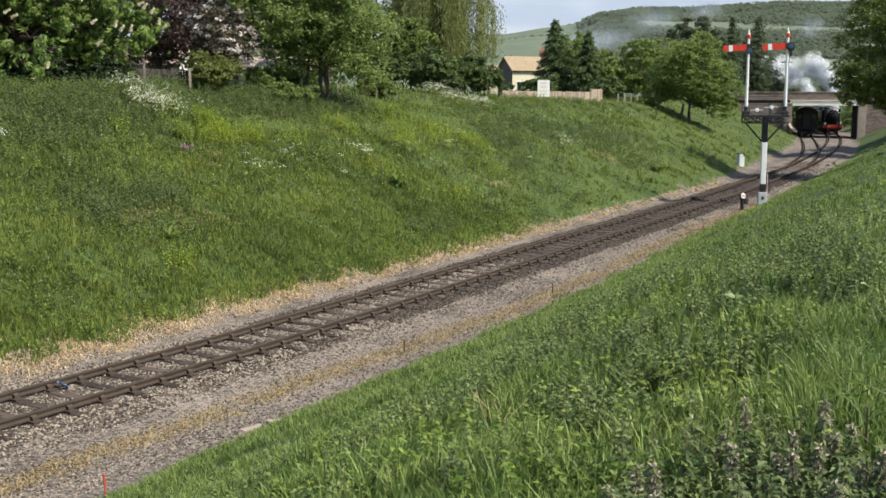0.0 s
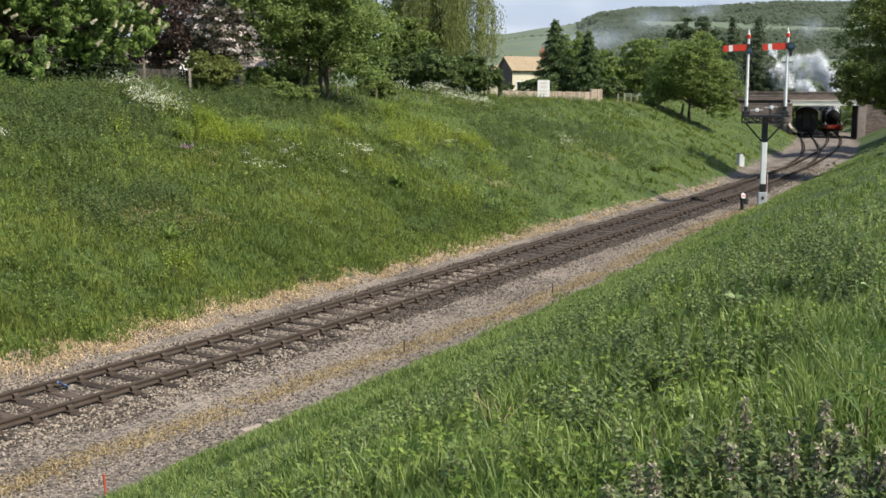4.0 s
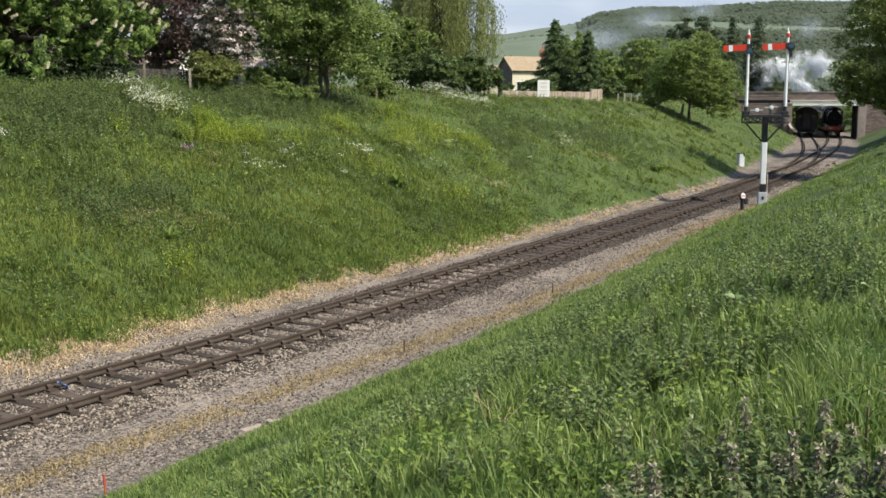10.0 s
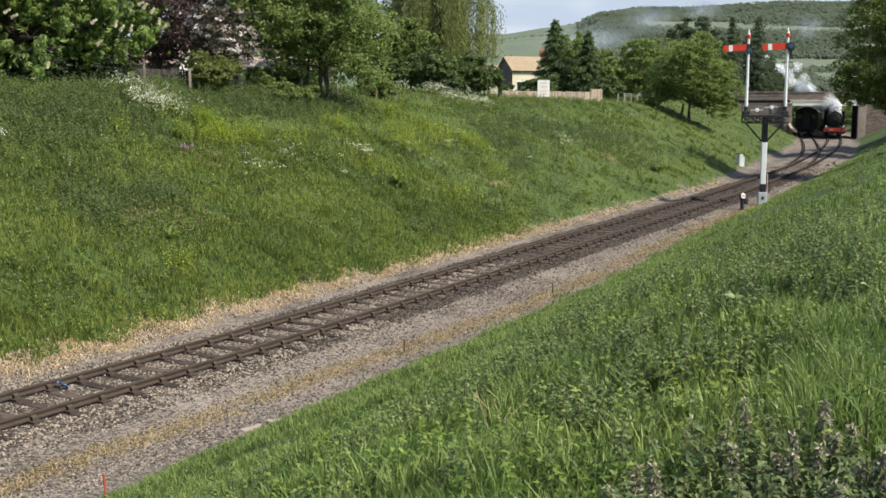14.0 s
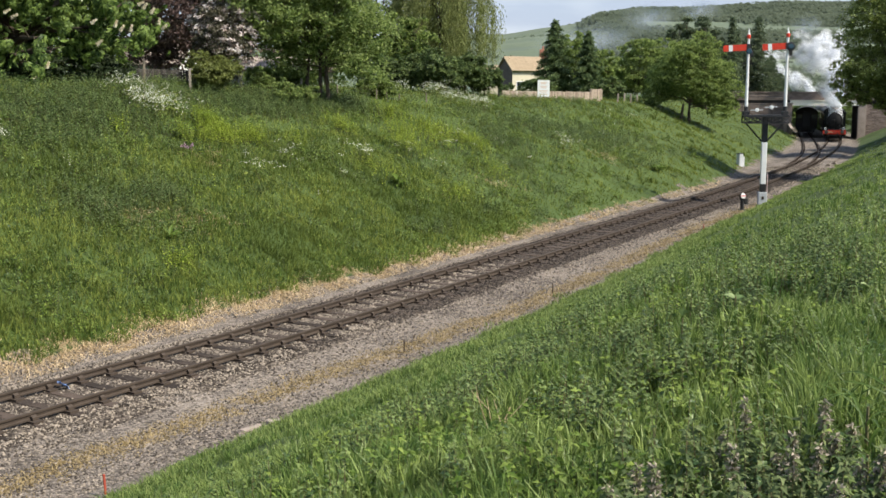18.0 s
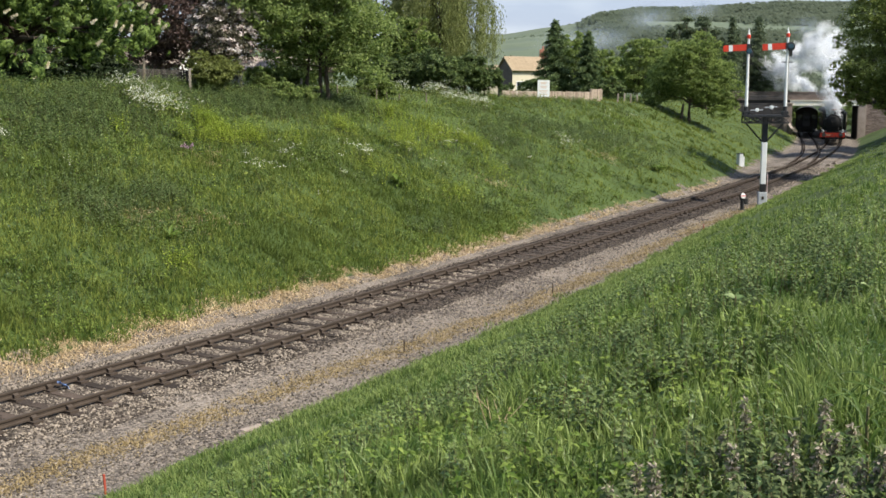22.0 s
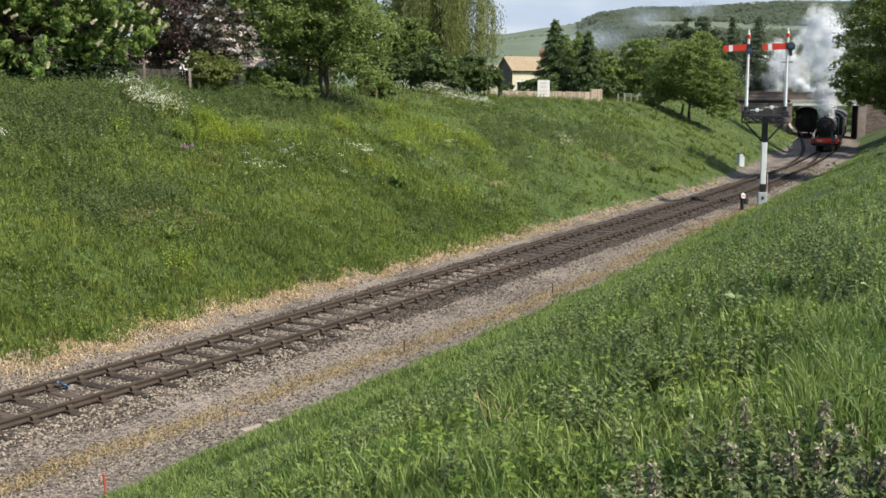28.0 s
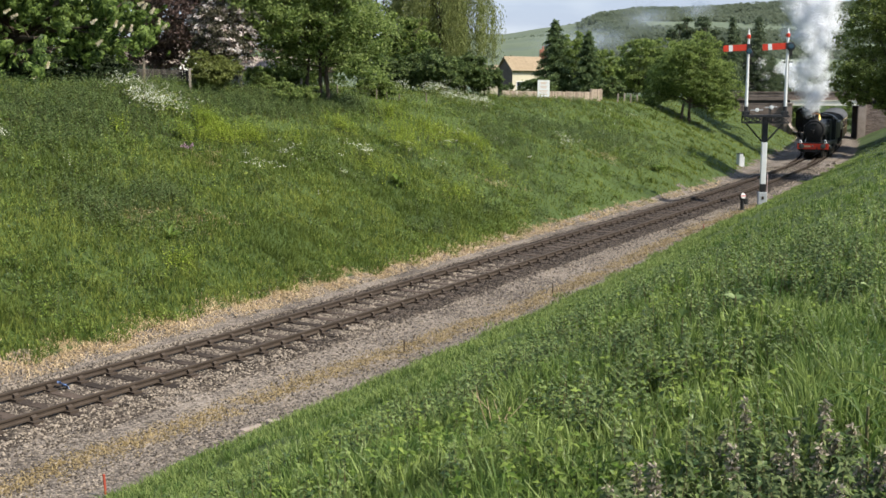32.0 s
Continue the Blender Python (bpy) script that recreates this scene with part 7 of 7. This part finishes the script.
def tender():
    t = thing("locomotive_tender", "black tender heaped with coal", "tender")
    part("tank", box(-6.3, -0.4, -1.25, 1.25, 1.3, 2.75, 0.03), M_LOCO, t)
    part("flare", box(-6.35, -0.4, -1.30, 1.30, 2.75, 2.95, 0.05), M_LOCO, t)
    part("frame", box(-6.6, -0.2, -0.95, 0.95, 0.6, 1.3), M_BLACK, t)
    for sy in (-1, 1):
        part("outside_frame", box(-6.4, -0.3, sy * 1.0 - 0.03, sy * 1.0 + 0.03, 0.65, 1.3, 0.02), M_BLACK, t)
        for x in (-1.3, -3.35, -5.4):
            w = wheel(t, x, sy * 0.75, 0.62, 10)
            WHEELS.append((w, 0.62))
    bm = bmesh.new()
    r = random.Random(9)
    for k in range(70):
        x, y = r.uniform(-4.6, -0.9), r.uniform(-0.95, 0.95)
        z = 2.86 + 0.35 * (1 - abs(y)) + r.uniform(-0.05, 0.1)
        bmesh.ops.create_icosphere(bm, subdivisions=1, radius=r.uniform(0.14, 0.28), matrix=Matrix.Translation((x, y, z)) @ Matrix.Rotation(r.random() * 3, 4, "X"))
    part("coal_heap", bm, M_COAL, t)
    part("buffer_beam", box(-6.7, -6.6, -1.25, 1.25, 0.8, 1.28, 0.01), M_BLACK, t)
    return t


def coach(label, lower, upper, roof):
    """A bogie coach 18 m long, its front end at x = 0."""
    t = thing("railway_carriage", label, "carriage")
    n = 12
    L = 17.6

    def shell(x0, x1, prof, mat, name, parent):
        bm = bmesh.new()
        rings = [[bm.verts.new((x, y, z)) for y, z in prof] for x in (x0, x1)]
        m = len(prof)
        for k in range(m):
            bm.faces.new((rings[0][k], rings[1][k], rings[1][(k + 1) % m], rings[0][(k + 1) % m]))
        bm.faces.new(rings[0][::-1])
        bm.faces.new(rings[1])
        return part(name, bm, mat, parent)

    low = shell(-L, -0.2, [(-1.33, 1.1), (1.33, 1.1), (1.37, 1.5), (1.37, 2.02), (-1.37, 2.02), (-1.37, 1.5)], lower, "lower_body", t)
    up = shell(-L, -0.2, [(-1.37, 2.02), (1.37, 2.02), (1.36, 2.95), (-1.36, 2.95)], upper, "upper_body", t)
    shell(-L - 0.05, -0.15, [(-1.40, 2.95), (1.40, 2.95)] + [(1.42 * math.cos(a), 2.95 + 0.80 * math.sin(a)) for a in [math.pi * k / n for k in range(1, n)]], roof, "roof", t)
    for k in range(8):
        for sy in (-1, 1):
            x = -1.6 - k * 2.0
            w = part("window", box(x - 0.62, x + 0.62, sy * 1.372 - 0.012, sy * 1.372 + 0.012, 2.08, 2.82, 0.0), M_CHOC, up)
            part("pane", box(x - 0.54, x + 0.54, sy * 1.388 - 0.004, sy * 1.388 + 0.004, 2.14, 2.76), M_DARKGLASS, w)
    bm = box(-0.2, 0.12, -0.5, 0.5, 1.2, 3.2, 0.03)
    part("gangway", bm, M_BLACK, t)
    for y in (-0.9, 0.9):
        part("end_window", box(-0.205, -0.19, y - 0.24, y + 0.24, 2.2, 2.8), M_DARKGLASS, t)
    part("underframe", box(-L, -0.2, -1.2, 1.2, 0.85, 1.1), M_BLACK, t)
    part("buffer_beam", box(-0.2, -0.08, -1.25, 1.25, 0.85, 1.2, 0.01), M_BLACK, t)
    for x in (-2.6, -14.9):
        part("bogie_frame", box(x - 1.6, x + 1.6, -1.05, 1.05, 0.45, 0.85, 0.05), M_BLACK, t)
        for dx in (-1.3, 1.3):
            for sy in (-1, 1):
                w = wheel(t, x + dx, sy * 0.75, 0.53, 10)
                WHEELS.append((w, 0.53))
    return t


LOCO, TENDER = locomotive(), tender()
COACHES = [coach("chocolate and cream railway carriage behind the tender", M_CHOC, M_COACHCREAM, M_ROOF), coach("chocolate and cream railway carriage farther back in the train", M_CHOC, M_COACHCREAM, M_ROOF)]
TRAIN_WHEELS = len(WHEELS)
PARKED = coach("dark railway carriage standing on the second track under the bridge", M_DARKCOACH, M_DARKCOACH, M_DARKCOACH)
PARKED.matrix_basis = Matrix.Translation(rail_path(151.5, 151.5, lambda s: float(siding(s)))[0]) @ Matrix.Rotation(radians(turn_at(156) + 180), 4, "Z")

# distance along the main track, as a table
TS = np.arange(60.0, 330.0, 0.5)
TP = np.array([W(s, float(centre(s))) for s in TS])
TL = np.concatenate([[0], np.cumsum(np.linalg.norm(np.diff(TP, axis=0), axis=1))])


def spot(run):
    """The place on the track that lies run metres along the table."""
    return Vector([float(np.interp(run, TL, TP[:, k])) for k in range(3)])


def run_at_y(y):
    return float(np.interp(y, TP[:, 1], TL))


# how far off, along y, the front beam is, time by time
APPROACH = ((-4.0, 155.0), (0.0, 153.6), (3.0, 152.4), (6.0, 150.2), (9.0, 146.9), (12.0, 142.9), (14.0, 139.2), (17.0, 133.2), (20.0, 126.8), (23.0, 119.8), (25.0, 115.0), (28.0, 107.2), (30.0, 101.6), (32.0, 95.7), (36.0, 83.9))


def run_at(t):
    near = t + np.array([-1.2, -0.6, 0.0, 0.6, 1.2])
    return run_at_y(float(np.interp(near, [a for a, b in APPROACH], [b for a, b in APPROACH]).mean()))


def riding(run, front_axle, rear_axle):
    """Pose of a vehicle whose front end is at run and which stands on two pivots."""
    a, b = spot(run + front_axle), spot(run + rear_axle)
    d = (a - b).normalized()
    turn = math.atan2(d.y, d.x)
    return Matrix.Translation(a + d * front_axle) @ Matrix.Rotation(turn, 4, "Z")


# ---- steam ----
M_STEAM = bpy.data.materials.new("steam")
M_STEAM.use_nodes = True
sn, sl = M_STEAM.node_tree.nodes, M_STEAM.node_tree.links
sd, st_, sm = sn.new("ShaderNodeBsdfDiffuse"), sn.new("ShaderNodeBsdfTranslucent"), sn.new("ShaderNodeMixShader")
sd.inputs[0].default_value = st_.inputs[0].default_value = (0.845, 0.86, 0.89, 1)
sm.inputs[0].default_value = 0.5
sl.new(sd.outputs[0], sm.inputs[1])
sl.new(st_.outputs[0], sm.inputs[2])
sl.new(sm.outputs[0], sn["Material Output"].inputs[0])


def flakes(name, p, size, mat, seed):
    """Tiny three-cornered specks that lie round the middle."""
    r = np.random.RandomState(seed)
    face = 0.45 * p / np.maximum(np.linalg.norm(p, axis=1), 1e-6)[:, None] + np.array(SUN) + r.randn(len(p), 3) * 0.22
    a = np.cross(face, r.randn(len(p), 3))
    a /= np.maximum(np.linalg.norm(a, axis=1), 1e-6)[:, None]
    b = np.cross(face, a)
    b /= np.maximum(np.linalg.norm(b, axis=1), 1e-6)[:, None]
    turn = np.arange(3) * 2.0944
    v = p[:, None, :] + size * (np.cos(turn)[None, :, None] * a[:, None, :] + np.sin(turn)[None, :, None] * b[:, None, :]) * r.uniform(0.6, 1.3, (len(p), 1, 1))
    return mesh_of(name, v.reshape(-1, 3), np.arange(len(p) * 3).reshape(-1, 3), mat)


def puff_mesh(seed, n, size, flake):
    """A soft billow made of many tiny flakes of mist."""
    r = np.random.RandomState(seed)
    p = r.randn(n, 3) * size * 0.55
    far = np.linalg.norm(p, axis=1)
    p = np.where((far > size)[:, None], p / far[:, None] * (size * r.rand(n) ** 0.4)[:, None], p)
    return flakes("puff", p, flake, M_STEAM, seed + 1)


PUFFS = [puff_mesh(700 + k, 1000, 0.86, 0.043) for k in range(8)]
WISPS = [puff_mesh(720 + k, 420, 0.9, 0.08) for k in range(6)]
STEAM = tagged(new("steam_plume"), "billowing white steam rising from the locomotive's chimney", "steam", kind="stuff")
CLOUD = tagged(new("steam_cloud"), "white steam drifting up from behind the bridge", "steam", kind="stuff")


def haze_material():
    """Thin smoke: mostly clear, with soft uneven patches that thin out towards the edges."""
    mt = bpy.data.materials.new("thin_smoke")
    mt.use_nodes = True
    n, l = mt.node_tree.nodes, mt.node_tree.links
    df, tl, tr = n.new("ShaderNodeBsdfDiffuse"), n.new("ShaderNodeBsdfTranslucent"), n.new("ShaderNodeBsdfTransparent")
    df.inputs[0].default_value = tl.inputs[0].default_value = (0.62, 0.68, 0.78, 1)
    body, out = n.new("ShaderNodeMixShader"), n.new("ShaderNodeMixShader")
    l.new(df.outputs[0], body.inputs[1])
    l.new(tl.outputs[0], body.inputs[2])
    tc, no, gr, mu, mr = n.new("ShaderNodeTexCoord"), n.new("ShaderNodeTexNoise"), n.new("ShaderNodeTexGradient"), n.new("ShaderNodeMath"), n.new("ShaderNodeMapRange")
    no.inputs["Scale"].default_value, no.inputs["Detail"].default_value = 0.35, 5
    l.new(tc.outputs["Object"], no.inputs[0])
    mp = n.new("ShaderNodeMapping")
    mp.inputs["Scale"].default_value = (1 / 9.0, 1 / 30.0, 1 / 4.0)
    l.new(tc.outputs["Object"], mp.inputs[0])
    gr.gradient_type = "QUADRATIC_SPHERE"
    l.new(mp.outputs[0], gr.inputs[0])
    mr.inputs[1].default_value, mr.inputs[2].default_value, mr.inputs[3].default_value, mr.inputs[4].default_value = 0.30, 0.75, 0.10, 0.62
    l.new(no.outputs["Fac"], mr.inputs[0])
    mu.operation = "MULTIPLY"
    l.new(mr.outputs[0], mu.inputs[0])
    l.new(gr.outputs["Fac"], mu.inputs[1])
    l.new(mu.outputs[0], out.inputs[0])
    l.new(tr.outputs[0], out.inputs[1])
    l.new(body.outputs[0], out.inputs[2])
    l.new(out.outputs[0], n["Material Output"].inputs[0])
    return mt


M_HAZE = haze_material()


def loco_at(t):
    return riding(run_at(t), 1.5, 8.0)


def puff_path(born, seed, early):
    """Rows for one billow: it waits in the boiler, leaves the chimney when it is born, rises, spreads and drifts off."""
    r = random.Random(seed)
    spin = Vector((r.uniform(-1, 1), r.uniform(-1, 1), r.uniform(-0.5, 0.5)))
    side = Vector([max(-1.35, min(1.35, r.gauss(0, 1))) for _ in range(2)] + [r.gauss(0, 0.4)])
    fade = r.uniform(0.72, 1.15)
    rows = []

    def at_age(age, t):
        start = loco_at(born) @ Vector((-1.2, 0, 3.85))
        if early:
            a = min(age, 6.5)
            up = (5.0 * (1 - math.exp(-a / 1.1)) + 0.50 * a) * fade - 1.5 * max(0.0, min(age, 9.0) - 2.9)
            drift = Vector((-0.22 - 0.22 * a, 0.25 * a, 0)) * a - Vector((1.7, -1.2, 0)) * max(0.0, a - 3.0)
            wide = 0.30 * (1 - math.exp(-a)) + 0.28 * a
        else:
            calm = born > 25.6
            if calm:
                up = (6.4 * (1 - math.exp(-(age / 0.95) ** 1.25)) + 1.35 * age + 0.45 * max(0.0, age - 3.4) ** 2) * fade
                drift = Vector((-0.42, 0.12, 0)) * age
                wide = 1.3 * (1 - math.exp(-age / 0.18)) + 0.20 * age + 0.03 * age * age
            else:
                gone = 1 - math.exp(-(age / 3.6) ** 1.7)
                up = (8.2 * (1 - math.exp(-(age / 1.15) ** 1.3)) + 0.2 * min(age, 4.0)) * fade - 1.25 * max(0.0, min(age, 10.0) - 2.7)
                drift = (Vector((52.2, 160.0, 0)) - Vector((start.x, start.y, 0))) * gone + Vector((-2.0, 1.2, 0)) * max(0.0, min(age, 11.0) - 3.6)
                wide = 1.15 * (1 - math.exp(-age / 0.18)) + 0.44 * min(age, 4.0)
        p = start + Vector((0, 0, up)) + drift + side * wide * 0.62
        return Matrix.Translation(p) @ Matrix.Rotation(0.03 * spin.z * min(age, 12.0), 4, "Z") @ Matrix.Rotation(0.04 * spin.x * min(age, 12.0), 4, "X")

    def waiting(t):
        return Matrix.Translation(loco_at(t) @ Vector((-3.4 - (seed % 7) * 0.3, 0, 2.42)))

    t = 0.0
    while t < born - 0.35:
        rows.append((t, waiting(t)))
        t += 2.0
    if born > 0.3:
        rows.append((born - 0.3, waiting(born - 0.3)))
    for age in (0.0, 0.25, 0.5, 0.9, 1.4, 2.0, 2.8, 3.8, 5.0, 7.0, 10.0, 14.0):
        t = born + age
        if 0 <= t <= 32:
            rows.append((t, at_age(age, t)))
    if born < 0:
        rows.insert(0, (0.0, at_age(-born, 0.0)))
    if rows[-1][0] < 32:
        rows.append((32.0, at_age(32.0 - born, 32.0)))
    out, last = [], -1.0
    for t, m in sorted(rows, key=lambda x: x[0]):
        if t - last > 0.05:
            out.append((t, m))
            last = t
    return out


def cloud_path(born, seed):
    """Rows for a wisp of the drifting cloud: up from behind the bridge, then away to the left behind the evergreens."""
    r = random.Random(seed)
    spread = Vector((r.gauss(0, 1), r.gauss(0, 1), r.gauss(0, 1)))
    rows = []
    for age in (-40.0, -0.8, 0.0, 0.7, 1.5, 2.5, 3.6, 5.0, 7.0, 10.0, 14.0, 40.0):
        t = born + age
        a = max(age, 0.0)
        gone = min(a, 9.0)
        rise = 5.6 * (1 - math.exp(-gone / 3.0)) - 0.9 * max(0.0, min(a, 14.0) - 6.0)
        p = Vector((57.2 - 1.55 * gone + 0.03 * gone * gone, 170.0 + 0.3 * gone, 4.7 + rise)) + spread * (0.10 + 0.24 * min(a, 5.0))
        if age < 0:
            p = Vector((57.2 + 0.25 * spread.x, 170.0 + spread.y, 4.45))
        m = Matrix.Translation(p) @ Matrix.Rotation(0.02 * spread.x * min(a, 14.0), 4, "Z")
        rows.append((t, m))

    def between(t):
        for (t0, m0), (t1, m1) in zip(rows, rows[1:]):
            if t0 <= t <= t1:
                return m0.lerp(m1, (t - t0) / (t1 - t0))
        return rows[-1][1]

    return [(0.0, between(0.0))] + [(t, m) for t, m in rows if 0.05 < t < 31.95] + [(32.0, between(32.0))]


def haze_pieces():
    """Thin blue-grey smoke hanging over the gardens."""
    t = tagged(new("drifting_smoke"), "thin blue-grey smoke hanging in the air before the hill", "smoke")
    r = np.random.RandomState(801)
    made = []
    for k, (px, py, wx, wz) in enumerate(((1010, 82, 0.9, 1.0), (1070, 72, 1.0, 1.2), (1150, 40, 0.8, 1.1), (1240, 24, 0.6, 0.8), (1425, 52, 0.5, 0.9))):
        Y = 212.0 + 6 * k
        c = Vector(((px - 784) / 1950 * Y * 0.99, Y, 5.6 + (165 - py) / 1950 * Y))
        vs, fs = [], []
        for sheet in range(2):
            rings, spokes = 6, 20
            base = sum(len(v) for v in vs)
            rr, aa = np.meshgrid(np.linspace(0.02, 1, rings), np.arange(spokes) * 6.28319 / spokes, indexing="ij")
            x, z = 9 * rr * np.cos(aa), 4 * rr * np.sin(aa)
            y = 2.5 * (sheet - 1) + 0.9 * np.sin(x * 0.5 + sheet * 2 + k) + 0.5 * np.sin(z * 0.9 + sheet)
            vs.append(np.stack([x, y, z], -1).reshape(-1, 3))
            i, j = np.meshgrid(np.arange(rings - 1), np.arange(spokes), indexing="ij")
            i, j = i.ravel(), j.ravel()
            j2 = (j + 1) % spokes
            fs.append(np.stack([i * spokes + j, (i + 1) * spokes + j, (i + 1) * spokes + j2, i * spokes + j2], 1) + base)
        ob = new("smoke_drift", mesh_of("smoke_drift", np.concatenate(vs), np.concatenate(fs), M_HAZE, True))
        ob.parent = t
        ob.scale = (wx, 1, wz)
        made.append((ob, c, Vector((r.uniform(-2.2, -1.2), 0, r.uniform(-0.2, 0.5)))))
    return made


def motions():
    times = [float(k) for k in range(33)]
    walk(LOCO, [(t, loco_at(t)) for t in times])
    walk(TENDER, [(t, riding(run_at(t) + 9.9, 1.3, 5.4)) for t in times])
    walk(COACHES[0], [(t, riding(run_at(t) + 16.9, 2.6, 14.9)) for t in times])
    walk(COACHES[1], [(t, riding(run_at(t) + 34.8, 2.6, 14.9)) for t in times])
    fine = np.linspace(0, 32, 641)
    gone = np.array([run_at(0.0) - run_at(t) for t in fine])
    for w, r in WHEELS[:TRAIN_WHEELS]:
        foot = w.matrix_basis.translation.copy()
        n = int(gone[-1] / (r * radians(78))) + 1
        rows = []
        for k in range(n + 1):
            g = gone[-1] * k / n
            rows.append((float(np.interp(g, gone, fine)), Matrix.Translation(foot) @ Matrix.Rotation(g / r, 4, "Y")))
        rows[0], rows[-1] = (0.0, rows[0][1]), (32.0, rows[-1][1])
        walk(w, rows)
    births = [(-4.5 + 0.045 * k, True) for k in range(280)] + [(13.82 + 0.03 * k, False) for k in range(604)]
    for k, (born, early) in enumerate(births):
        ob = shared("puff", PUFFS[k % 8], STEAM)
        walk(ob, puff_path(born, 900 + k, early))
    for k in range(260):
        ob = shared("wisp", WISPS[k % 6], CLOUD)
        walk(ob, cloud_path(-7.0 + 0.15 * k, 1200 + k))
    for ob, c, v in haze_pieces():
        walk(ob, [(0.0, Matrix.Translation(c)), (16.0, Matrix.Translation(c + v * 0.5)), (32.0, Matrix.Translation(c + v))])


motions()
